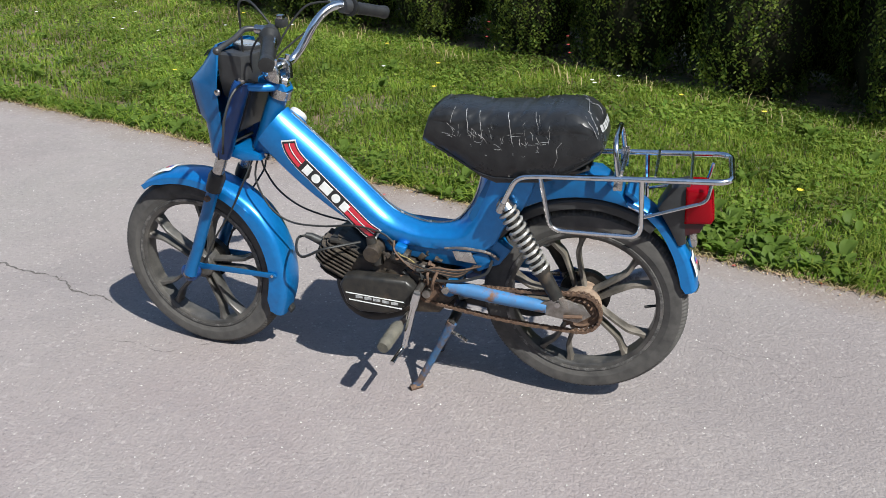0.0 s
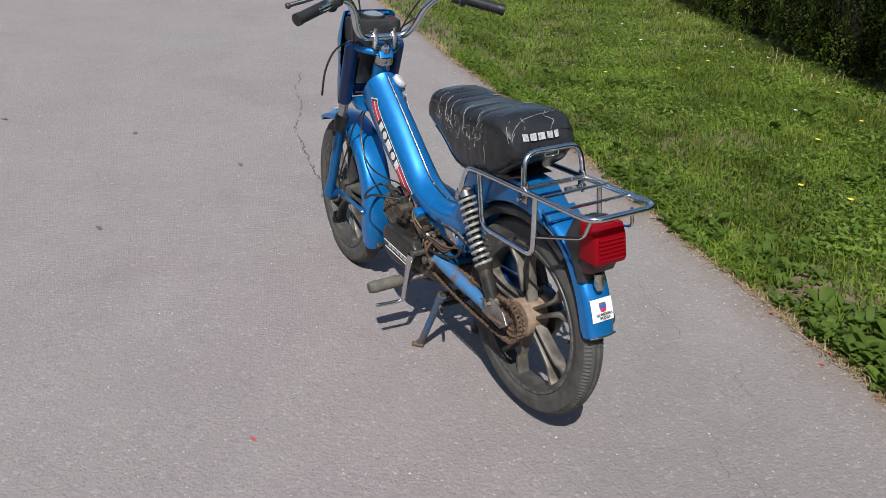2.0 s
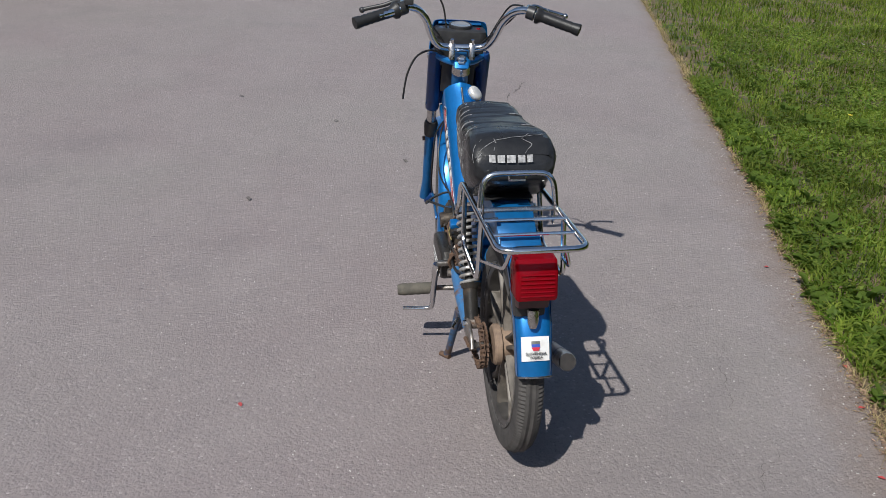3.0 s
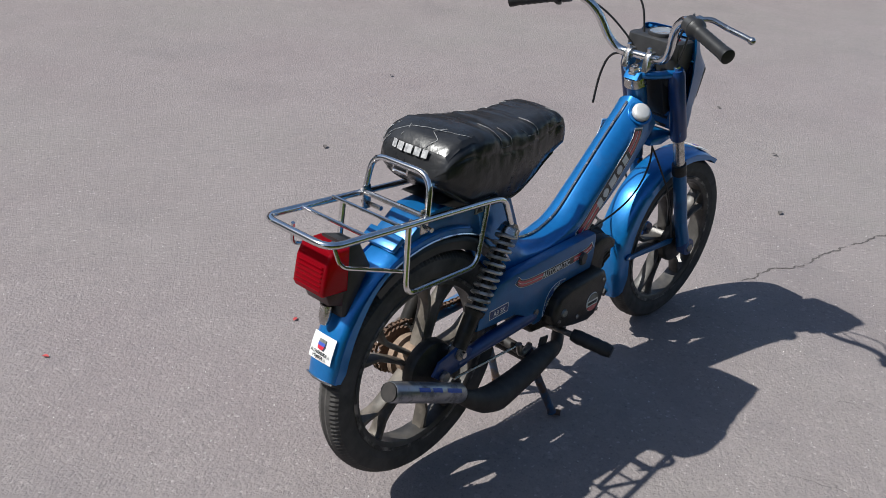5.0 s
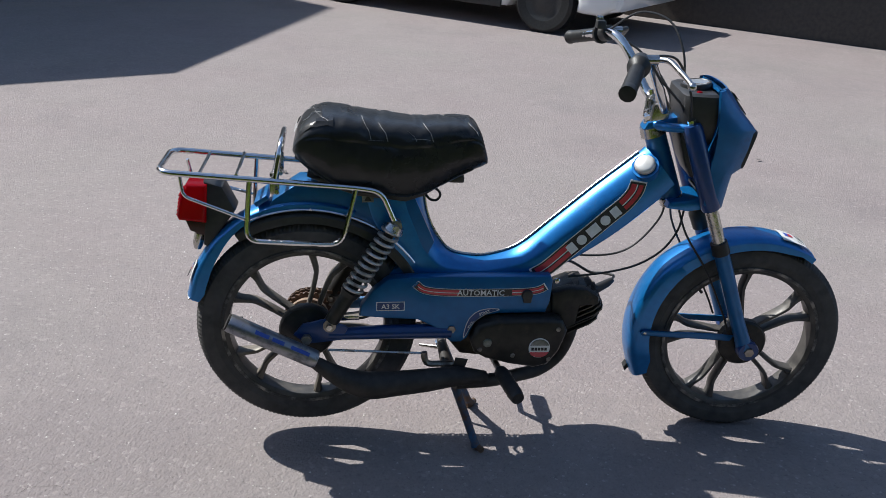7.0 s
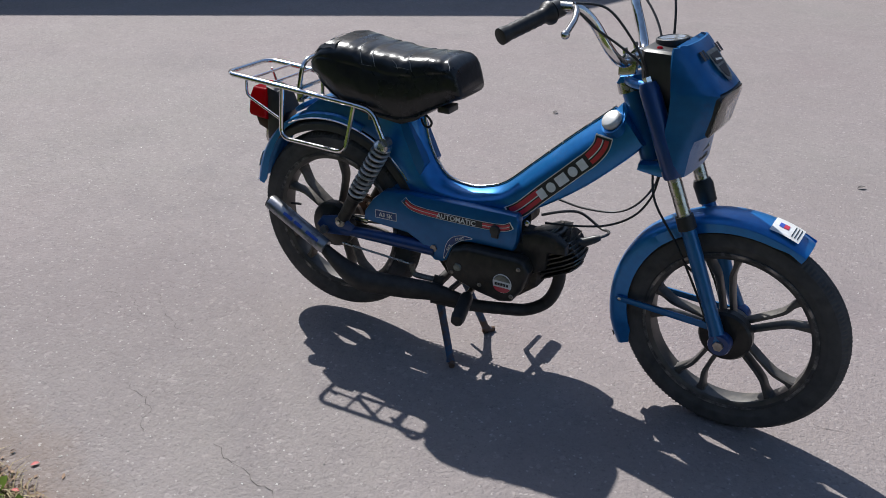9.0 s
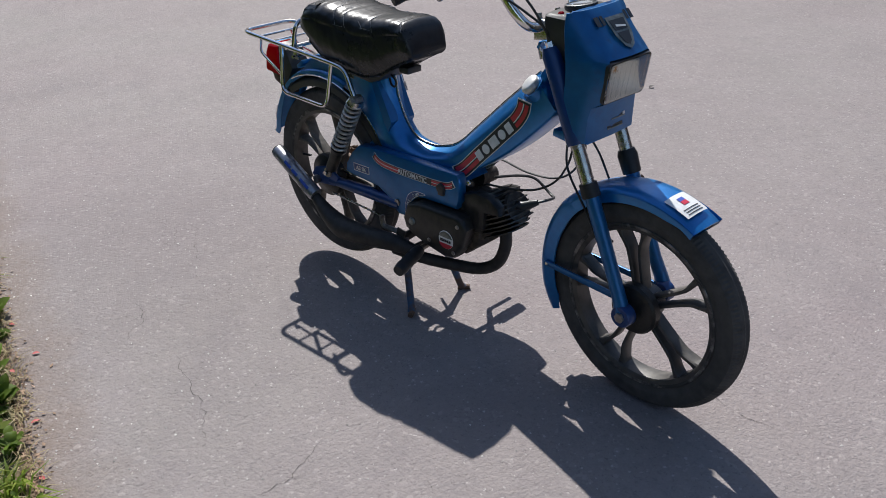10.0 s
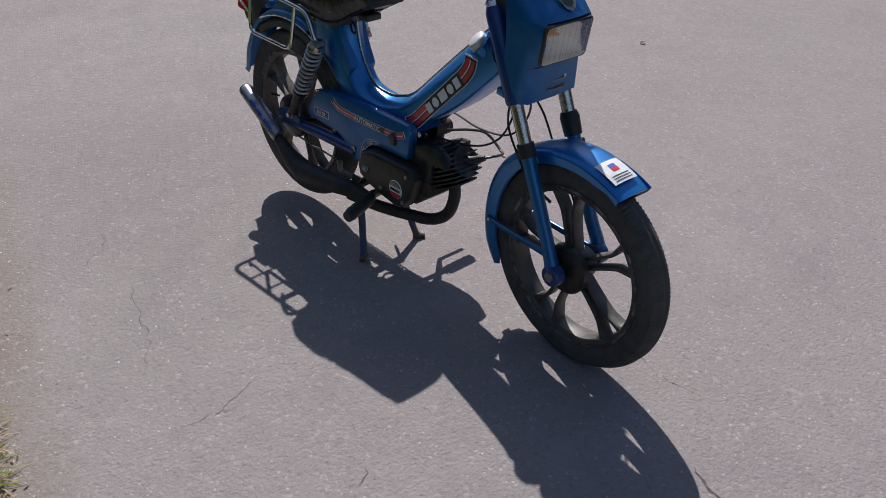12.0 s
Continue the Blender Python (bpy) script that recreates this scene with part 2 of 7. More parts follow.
ENGINE_BLACK = surface("oily_black_engine_paint", (0.0156, 0.0156, 0.0156), (0.0364, 0.0325, 0.0286), 40, (0.35, 0.6), 0.1, bump=0.15, bump_scale=250,
                       grime=(0.07, 0.05, 0.035), grime_at=(0.56, 0.76), grime_scale=18, spec=0.3)
ENGINE_CAST = surface("dirty_cast_alloy", (0.10, 0.078, 0.058), (0.035, 0.028, 0.022), 60, (0.5, 0.7), 0.5, bump=0.25, bump_scale=250,
                      grime=(0.03, 0.022, 0.018), grime_at=(0.45, 0.6), grime_scale=25)
FIN_ALLOY = surface("grimy_fin_edges", (0.105, 0.087, 0.068), (0.04, 0.032, 0.026), 60, (0.5, 0.7), 0.3, bump=0.2, bump_scale=300,
                    grime=(0.03, 0.024, 0.02), grime_at=(0.5, 0.66), grime_scale=14)
HUB_DUST = surface("dust_coated_hub", (0.28, 0.2, 0.14), (0.16, 0.11, 0.08), 50, (0.7, 0.9), 0.1, bump=0.2, bump_scale=300)
EXHAUST_BLACK = surface("heat_blackened_steel", (0.0189, 0.01755, 0.01755), (0.0405, 0.0351, 0.0324), 40, (0.5, 0.75), 0.2, bump=0.12, bump_scale=250)
CABLE = surface("black_cable_sheath", (0.012, 0.012, 0.012), (0.02, 0.02, 0.02), 60, (0.4, 0.55))
WIRE_YELLOW = surface("yellow_wire", (0.34, 0.26, 0.07), (0.10, 0.08, 0.045), 70, (0.5, 0.7))
DECAL_BLACK = surface("black_decal", (0.011, 0.011, 0.013), (0.017, 0.017, 0.019), 90, (0.4, 0.5), coat=0.15)
DECAL_RED = surface("red_decal", (0.54, 0.022, 0.045), (0.45, 0.02, 0.038), 90, (0.3, 0.4), coat=0.5)
DECAL_WHITE = surface("white_decal", (0.74, 0.74, 0.73), (0.62, 0.62, 0.60), 60, (0.35, 0.5), coat=0.3, grime=(0.4, 0.38, 0.34), grime_at=(0.6, 0.8), grime_scale=40)
MARK_GREY = surface("worn_silver_print", (0.45, 0.45, 0.45), (0.16, 0.16, 0.165), 110, (0.4, 0.6))
DECAL_BLUE = surface("blue_decal", (0.03, 0.08, 0.4), (0.03, 0.07, 0.35), 90, (0.4, 0.5))
BADGE_METAL = surface("worn_badge_metal", (0.3, 0.31, 0.3), (0.12, 0.13, 0.11), 60, (0.4, 0.6), 0.7, bump=0.2, bump_scale=200)
CAP_WHITE = surface("aluminium_cap", (0.66, 0.65, 0.63), (0.56, 0.55, 0.53), 50, (0.4, 0.55), 0.35, bump=0.03, bump_scale=300)
RED_LENS = leaf_material("red_plastic_lens", (0.46, 0.006, 0.02), (0.40, 0.005, 0.016), 0.12, 0.66, 0.1)
LENS_FOOT = surface("dark_red_plastic", (0.06, 0.008, 0.010), (0.03, 0.006, 0.008), 40, (0.3, 0.45))
LAMP_REFLECTOR = surface("lamp_reflector", (0.95, 0.89, 0.82), (0.92, 0.84, 0.75), 30, (0.45, 0.6), 0.25)
CLEAR_GLASS = glass_material("ribbed_lamp_glass", (0.98, 0.97, 0.95), 0.12)
# colour of the reflected gleam in the headlight, put on a solid streak
AMBER = surface("amber_gleam", (0.88, 0.44, 0.12), (0.78, 0.35, 0.08), 40, (0.15, 0.25))
GAUGE_GLASS = surface("gauge_glass", (0.30, 0.31, 0.32), (0.24, 0.25, 0.26), 20, (0.05, 0.12), 0.3, coat=1.0)
TAIL_STEEL = surface("blued_worn_chrome", (0.36, 0.36, 0.37), (0.2, 0.21, 0.26), 18, (0.32, 0.48), 0.85, bump=0.04, bump_scale=300,
                     grime=(0.07, 0.065, 0.08), grime_at=(0.50, 0.68), grime_scale=24)
ASPHALT = asphalt_material()
CRACK = surface("crack_shadow_dirt", (0.055, 0.048, 0.045), (0.125, 0.11, 0.104), 90, (0.9, 1.0), bump=0.3)
SOIL = surface("dry_soil_and_dead_grass", (0.17, 0.12, 0.075), (0.09, 0.065, 0.04), 18, (0.9, 1.0), bump=0.9, bump_scale=60,
               grime=(0.05, 0.07, 0.02), grime_at=(0.48, 0.6), grime_scale=5)
LITTER = surface("brown_leaf_litter", (0.30, 0.20, 0.135), (0.15, 0.098, 0.066), 40, (0.85, 1.0), piece=0.45)
GRASS = leaf_material("grass_blade", (0.098, 0.182, 0.018), (0.250, 0.300, 0.052), 0.6, 0.58, 0.42, 0.2)
DRY_GRASS = leaf_material("dry_grass_blade", (0.26, 0.2, 0.09), (0.4, 0.32, 0.16), 0.6, 0.25, 0.2)
WEED = leaf_material("broad_weed_leaf", (0.105, 0.190, 0.030), (0.265, 0.335, 0.072), 0.55, 0.62, 0.40, 0.18)
HEDGE_LEAF = leaf_material("hedge_spray", (0.018, 0.040, 0.007), (0.115, 0.145, 0.022), 0.6, 0.35, 0.55, 0.15)
# near-black colour carries the deep shade inside the hedge
HEDGE_CORE = surface("hedge_inner_shade", (0.0132, 0.0154, 0.0088), (0.0264, 0.0242, 0.0154), 30, (0.9, 1.0), bump=0.8, bump_scale=60, spec=0.03)
BARK = surface("brown_bark", (0.09, 0.06, 0.04), (0.05, 0.035, 0.025), 40, (0.85, 0.95), bump=0.6, bump_scale=90)
PETAL_WHITE = surface("white_petal", (0.75, 0.75, 0.72), (0.66, 0.66, 0.64), 60, (0.6, 0.7))
PETAL_YELLOW = surface("yellow_petal", (0.7, 0.55, 0.05), (0.6, 0.45, 0.04), 60, (0.6, 0.7))
PETAL_RED = surface("red_petal", (0.45, 0.06, 0.06), (0.34, 0.05, 0.045), 60, (0.5, 0.7))
PEBBLE = surface("grey_grit", (0.4, 0.38, 0.36), (0.2, 0.19, 0.18), 40, (0.7, 0.9), piece=0.5)
CAR_WHITE = surface("white_car_paint", (0.72, 0.73, 0.74), (0.66, 0.67, 0.68), 3, (0.15, 0.25), coat=0.6)
CAR_GLASS = surface("dark_car_window", (0.015, 0.018, 0.02), (0.02, 0.022, 0.025), 3, (0.05, 0.08), coat=1.0)
# kept dark so the unseen walls bounce little light into the shade
PLASTER = surface("grey_render", (0.30, 0.28, 0.25), (0.24, 0.225, 0.2), 12, (0.85, 0.95), bump=0.3, bump_scale=120)
ROOF_TILE = surface("red_brown_roof_tile", (0.22, 0.09, 0.06), (0.15, 0.065, 0.045), 10, (0.75, 0.9), bump=0.3, bump_scale=60)
DARK_WOOD = surface("dark_stained_boards", (0.03, 0.026, 0.024), (0.05, 0.042, 0.036), 25, (0.6, 0.8), bump=0.3, bump_scale=90)


# ---------------------------------------------------------------- mesh helpers
def part(name, bm, material, parent=None, label="", m=None, sharp=38, flat=False):
    """Links a bmesh as one mesh object, under parent if one is given."""
    if m is not None:
        bmesh.ops.transform(bm, matrix=m, verts=bm.verts)
    me = bpy.data.meshes.new(name)
    bm.normal_update()
    bm.to_mesh(me)
    bm.free()
    me.materials.append(material)
    if not flat:
        me.polygons.foreach_set("use_smooth", [True] * len(me.polygons))
        me.set_sharp_from_angle(angle=radians(sharp))
    ob = new(name, me)
    if parent is not None:
        ob.parent = parent
    if label:
        tagged(ob, label)
    return ob


def thing(name, label, category, group="", kind="", at=None):
    ob = tagged(new(name), label, category, group, kind)
    ob.empty_display_size = 0.1
    if at is not None:
        ob.matrix_basis = at
    return ob


def curve(points, steps=6, closed=False):
    """A smooth line through the points."""
    pts = [Vector(p) for p in points]
    n, out = len(pts), []
    for i in range(n if closed else n - 1):
        if closed:
            a, b, c, d = pts[i - 1], pts[i], pts[(i + 1) % n], pts[(i + 2) % n]
        else:
            a, b, c, d = pts[max(i - 1, 0)], pts[i], pts[i + 1], pts[min(i + 2, n - 1)]
        for k in range(steps):
            t = k / steps
            out.append(0.5 * (2 * b + (c - a) * t + (2 * a - 5 * b + 4 * c - d) * t * t + (3 * b - a - 3 * c + d) * t ** 3))
    if not closed:
        out.append(pts[-1])
    return out


def rounded(points, r, steps=5, closed=False):
    """A polyline with its corners rounded by about r."""
    pts, out = [Vector(p) for p in points], []
    n = len(pts)
    for i in range(n):
        if not closed and i in (0, n - 1):
            out.append(pts[i])
            continue
        a, b, c = pts[i - 1], pts[i], pts[(i + 1) % n]
        u, v = (a - b), (c - b)
        k = min(r, u.length * 0.45, v.length * 0.45)
        p, q = b + u.normalized() * k, b + v.normalized() * k
        for j in range(steps + 1):
            t = j / steps
            out.append((1 - t) ** 2 * p + 2 * t * (1 - t) * b + t * t * q)
    return out


def loft(rings, closed_ring=True, caps=True, loop=False, bm=None):
    """Skins rings of equal length."""
    bm = bm or bmesh.new()
    vs = [[bm.verts.new(p) for p in ring] for ring in rings]
    n = len(vs[0])
    for i in range(len(vs) if loop else len(vs) - 1):
        a, b = vs[i], vs[(i + 1) % len(vs)]
        for k in range(n if closed_ring else n - 1):
            bm.faces.new((a[k], a[(k + 1) % n], b[(k + 1) % n], b[k]))
    if caps and not loop and closed_ring:
        bm.faces.new(list(reversed(vs[0])))
        bm.faces.new(vs[-1])
    bmesh.ops.recalc_face_normals(bm, faces=bm.faces)
    return bm


def tube(points, r, seg=10, closed=False, bm=None, flat=1.0):
    """A round bar along the points; r is one radius or one for each point; flat squeezes it across."""
    pts = [Vector(p) for p in points]
    n = len(pts)
    rs = r if isinstance(r, (list, tuple)) else [r] * n
    rings, up = [], None
    for i, p in enumerate(pts):
        if closed:
            d = (pts[(i + 1) % n] - pts[i - 1]).normalized()
        else:
            d = (pts[min(i + 1, n - 1)] - pts[max(i - 1, 0)]).normalized()
        if up is None:
            up = d.orthogonal().normalized() if abs(d.z) > 0.9 else d.cross(Vector((0, 0, 1))).normalized()
        up = (up - d * up.dot(d)).normalized()
        side = d.cross(up)
        rings.append([p + (up * math.cos(2 * math.pi * k / seg) * flat + side * math.sin(2 * math.pi * k / seg)) * rs[i] for k in range(seg)])
    return loft(rings, loop=closed, bm=bm)


def plate(outline, y0, y1, bevel=0.0, segs=2, bm=None):
    """An outline in x and z, as a slab from y0 to y1 with rounded edges."""
    own = bmesh.new()
    lo = [own.verts.new((x, y0, z)) for x, z in outline]
    hi = [own.verts.new((x, y1, z)) for x, z in outline]
    own.faces.new(lo)
    own.faces.new(list(reversed(hi)))
    n = len(lo)
    for i in range(n):
        own.faces.new((lo[i], hi[i], hi[(i + 1) % n], lo[(i + 1) % n]))
    bmesh.ops.recalc_face_normals(own, faces=own.faces)
    if bevel:
        caps = [e for e in own.edges if abs(e.verts[0].co.y - e.verts[1].co.y) < 1e-6]
        bmesh.ops.bevel(own, geom=caps, offset=bevel, segments=segs, affect="EDGES", profile=0.5, clamp_overlap=True)
    bmesh.ops.triangulate(own, faces=[f for f in own.faces if len(f.verts) > 4])
    if bm is None:
        return own
    me = bpy.data.meshes.new("join")
    own.to_mesh(me)
    own.free()
    bm.from_mesh(me)
    bpy.data.meshes.remove(me)
    return bm


def block(size, at=(0, 0, 0), bevel=0.004, m=None, bm=None):
    own = bmesh.new()
    bmesh.ops.create_cube(own, size=1)
    bmesh.ops.scale(own, vec=size, verts=own.verts)
    if bevel:
        bmesh.ops.bevel(own, geom=own.edges[:], offset=bevel, segments=2, affect="EDGES", profile=0.5, clamp_overlap=True)
    bmesh.ops.transform(own, matrix=(Matrix.Translation(at) @ (m or Matrix())), verts=own.verts)
    if bm is None:
        return own
    me = bpy.data.meshes.new("join")
    own.to_mesh(me)
    own.free()
    bm.from_mesh(me)
    bpy.data.meshes.remove(me)
    return bm


def revolve(profile, seg=48, closed=False, axis="Y", bm=None):
    """Turns (radius, along) pairs about the axis through the origin."""
    rings = []
    for i in range(seg):
        a = 2 * math.pi * i / seg
        c, s = math.cos(a), math.sin(a)
        rings.append([Vector((r * c, h, r * s)) if axis == "Y" else Vector((r * c, r * s, h)) for r, h in profile])
    return loft(rings, closed_ring=closed, caps=False, loop=True, bm=bm)


def spun(name, profile, at, axis, material, parent, label="", seg=32, closed=False, m=None):
    """A turned part whose axis points along the vector axis."""
    turn = Vector(axis).normalized().to_track_quat("Z", "Y").to_matrix().to_4x4()
    mm = Matrix.Translation(at) @ turn
    return part(name, revolve(profile, seg, closed, "Z"), material, parent, label, (m @ mm) if m else mm)


def lettering(name, words, size, m, material, parent, label=""):
    """Words in the built-in font as a thin raised mesh."""
    cu = bpy.data.curves.new(name, "FONT")
    cu.body, cu.size, cu.extrude, cu.align_x, cu.align_y = words, size, 0.0004, "CENTER", "CENTER"
    cu.resolution_u, cu.offset = 2, size * 0.012
    tmp = bpy.data.objects.new(name, cu)
    me = bpy.data.meshes.new_from_object(tmp)
    bpy.data.objects.remove(tmp)
    bm = bmesh.new()
    bm.from_mesh(me)
    bpy.data.meshes.remove(me)
    return part(name, bm, material, parent, label, m, flat=True)


def on_side(x, z, y, angle=0.0):
    """A pose for flat lettering on the flank at y, read from outside."""
    s = 1 if y < 0 else -1
    return Matrix.Translation((x, y, z)) @ Matrix.Rotation(0 if s > 0 else math.pi, 4, "Z") @ Matrix.Rotation(radians(90), 4, "X") @ Matrix.Rotation(radians(angle * s), 4, "Z")

# ---------------------------------------------------------------- the moped
REAR = Vector((-0.020, -0.0135, 0.295))
FRONT = Vector((1.066, -0.006, 0.2605))
STEER_AXIS = Vector((-0.38, 0.0, 0.925)).normalized()
STEER = Matrix.Translation((0.765, 0, 0.79)) @ Matrix.Rotation(radians(-4), 4, STEER_AXIS) @ Matrix.Translation((-0.765, 0, -0.79))

moped = thing("moped", "old metallic-blue moped with black seat, chrome rack, on its stand", "moped")
# it leans a little to its left on the stand
moped.matrix_basis = Matrix.Rotation(radians(-1.25), 4, "X")


def tyre_mesh(seg=300):
    rings = []
    for i in range(seg):
        a = 2 * math.pi * i / seg
        lug = 0.55 if i % 2 else 0.0
        lug2 = 0.0 if i % 2 else 0.55
        prof = [(0.196, -0.019), (0.206, -0.025), (0.222, -0.0295), (0.240, -0.0300), (0.250, -0.0283),
                (0.2535 + 0.0065 * lug, -0.0235), (0.2600 + 0.0042 * lug, -0.0145), (0.2640 + 0.0022 * lug2, -0.007), (0.2620, -0.0005), (0.2620, 0.0005),
                (0.2640 + 0.0022 * lug, 0.007), (0.2600 + 0.0042 * lug2, 0.0145), (0.2535 + 0.0065 * lug2, 0.0235), (0.250, 0.0283),
                (0.240, 0.0300), (0.222, 0.0295), (0.206, 0.025), (0.196, 0.019)]
        rings.append([Vector((r * math.cos(a), y, r * math.sin(a))) for r, y in prof])
    return loft(rings, closed_ring=True, caps=False, loop=True)


def spoke_mesh(angle, side, splay):
    """One bent blade of a pair, from the hub to the rim."""
    pts = [(0.036, 0.012), (0.085, 0.0135), (0.125, 0.0165), (0.145, 0.021), (0.168, 0.034), (0.190, 0.043)]
    line = curve([(r, 0, side * (0.011 + (w - 0.011) * splay)) for r, w in pts], 4)
    rings = []
    for i, p in enumerate(line):
        d = (line[min(i + 1, len(line) - 1)] - line[max(i - 1, 0)]).normalized()
        nrm = Vector((-d.z, 0, d.x))
        f = i / (len(line) - 1)
        t, h = 0.0050 + 0.0014 * f + 0.0105 * max(0.0, (f - 0.74) / 0.26) ** 2.2, 0.0150 + 0.002 * f
        rings.append([p + nrm * u * t + Vector((0, v * h, 0)) for u, v in ((-1, -0.75), (-0.6, -1), (0.6, -1), (1, -0.75), (1, 0.75), (0.6, 1), (-0.6, 1), (-1, 0.75))])
    bm = loft(rings)
    bmesh.ops.rotate(bm, verts=bm.verts, matrix=Matrix.Rotation(-angle, 3, "Y"))
    return bm


def wheel(name, centre, m, first, label, rear):
    mm = (m or Matrix()) @ Matrix.Translation(centre) @ Matrix.Diagonal((0.978, 1, 0.978, 1))
    w = part(name, revolve([(0.0, -0.032), (0.036, -0.032), (0.041, -0.026), (0.041, 0.026), (0.036, 0.032), (0.0, 0.032)], 32), HUB_DUST if rear else RIM_BLACK, moped, label, mm)
    part("tyre", tyre_mesh(), RUBBER, w, "dusty black road tyre with block tread", mm, sharp=14)
    rim = [(0.187, -0.021), (0.193, -0.0255), (0.205, -0.0265), (0.207, -0.022), (0.197, -0.015), (0.194, 0.0), (0.197, 0.015), (0.207, 0.022), (0.205, 0.0265), (0.193, 0.0255), (0.187, 0.021), (0.1845, 0.0)]
    part("rim", revolve(rim, 96, True), RIM_BLACK, w, "", mm)
    for s in (-1, 1):
        part("rim_edge", revolve([(0.1975, s * 0.0272), (0.2045, s * 0.0280), (0.2055, s * 0.0265), (0.1975, s * 0.0255)], 96, True), RIM_EDGE, w, "bare worn alloy rim edge", mm)
    for k in range(5):
        a = first + k * 2 * math.pi / 5
        for s in (-1, 1):
            part("spoke", spoke_mesh(a, s, 1.0 if rear else 0.78), SPOKE_DUST if rear else RIM_BLACK, w, "", mm)
    va = first + 0.55
    vdir = Vector((math.cos(va), 0, math.sin(va)))
    part("valve", tube([vdir * 0.188, vdir * 0.176 + Vector((0, 0.004, 0)), vdir * 0.158 + Vector((0, 0.012, 0))], [0.004, 0.0035, 0.004], 8), GRIP_RUBBER, w, "", mm)
    return w


rear_wheel = wheel("rear_wheel", REAR, None, radians(146), "black five-spoke cast rear wheel", True)
front_wheel = wheel("front_wheel", FRONT, STEER, radians(102), "black five-spoke cast front wheel", False)
mr = Matrix.Translation(REAR)
mf = STEER @ Matrix.Translation(FRONT)
# brake drums, sprocket, axles
part("brake_drum", revolve([(0.0, -0.062), (0.030, -0.062), (0.040, -0.056), (0.062, -0.050), (0.066, -0.044), (0.066, -0.026), (0.03, -0.024)], 40), ENGINE_BLACK, rear_wheel, "black brake drum cover", mr)
part("brake_drum", revolve([(0.0, -0.050), (0.030, -0.050), (0.056, -0.046), (0.061, -0.040), (0.061, -0.022), (0.03, -0.02)], 40), ENGINE_BLACK, front_wheel, "black brake drum cover", mf)
part("hub_cover", revolve([(0.0, 0.046), (0.020, 0.046), (0.045, 0.042), (0.050, 0.036), (0.050, 0.024), (0.03, 0.02)], 40), HUB_DUST, rear_wheel, "", mr)


def sprocket_mesh(r, teeth, y, holes=True):
    out = []
    for i in range(teeth * 4):
        a = 2 * math.pi * i / (teeth * 4)
        rr = r + (0.004, 0.0015, -0.002, 0.0015)[i % 4]
        out.append((rr * math.cos(a), rr * math.sin(a)))
    return plate(out, y - 0.002, y + 0.002)


part("sprocket", sprocket_mesh(0.052, 26, 0.060), RUSTY, rear_wheel, "rusty chain sprocket", mr)
for r in (0.043, 0.027):
    part("sprocket_ring", revolve([(r - 0.005, 0.0622), (r, 0.0655), (r + 0.004, 0.0622)], 36), RUSTY, rear_wheel, "", mr)
part("axle", tube([(0, -0.085, 0), (0, 0.088, 0)], 0.007, 8), STEEL, rear_wheel, "", mr)
part("axle", tube([(0, -0.088, 0), (0, 0.088, 0)], 0.007, 8), STEEL, front_wheel, "", mf)
for y, w in ((-0.086, rear_wheel), (0.086, rear_wheel)):
    part("axle_nut", revolve([(0.0, y - 0.006), (0.012, y - 0.006), (0.013, y), (0.012, y + 0.006), (0.0, y + 0.006)], 6), STEEL, w, "", mr, flat=True)
for y in (-0.088, 0.088):
    part("axle_nut", revolve([(0.0, y - 0.006), (0.012, y - 0.006), (0.013, y), (0.012, y + 0.006), (0.0, y + 0.006)], 6), STEEL, front_wheel, "", mf, flat=True)

# ---- pressed-steel main tube: upper and lower edge of each station, front to back
STATIONS = [((0.757, 0.746), (0.825, 0.668)), ((0.735, 0.724), (0.795, 0.634)), ((0.652, 0.653), (0.702, 0.549)), ((0.553, 0.563), (0.602, 0.478)),
            ((0.482, 0.500), (0.525, 0.437)), ((0.425, 0.476), (0.440, 0.422)), ((0.375, 0.469), (0.365, 0.418)), ((0.312, 0.482), (0.250, 0.420)),
            ((0.273, 0.528), (0.205, 0.445)), ((0.253, 0.575), (0.176, 0.500)), ((0.243, 0.625), (0.130, 0.560)), ((0.238, 0.670), (0.105, 0.630))]


def stations(n=5):
    tops = curve([(a[0], 0, a[1]) for a, b in STATIONS], n)
    lows = curve([(b[0], 0, b[1]) for a, b in STATIONS], n)
    return list(zip(tops, lows))


TUBE_W = 0.049


def tube_shell():
    prof = [(0.0, 0.86), (0.02, 0.95), (0.06, 1.0), (0.40, 1.0), (0.60, 0.99), (0.67, 0.945), (0.75, 0.85), (0.83, 0.715), (0.90, 0.54), (0.95, 0.35), (0.985, 0.16), (1.0, 0.05)]
    rings = []
    for hi, lo in stations():
        ring = [lo.lerp(hi, f) + Vector((0, -w * TUBE_W, 0)) for f, w in prof]
        ring += [lo.lerp(hi, f) + Vector((0, w * TUBE_W, 0)) for f, w in reversed(prof)]
        rings.append(ring)
    return loft(rings)


main_tube = part("frame_tube", tube_shell(), BLUE, moped, "glossy metallic-blue pressed-steel step-through frame", sharp=50)
seam = [hi + (hi - lo).normalized() * 0.003 for hi, lo in stations()]
part("seam_trim", tube(seam[4:], 0.0032, 8), CHROME_DULL, main_tube, "pale bead along the frame seam")
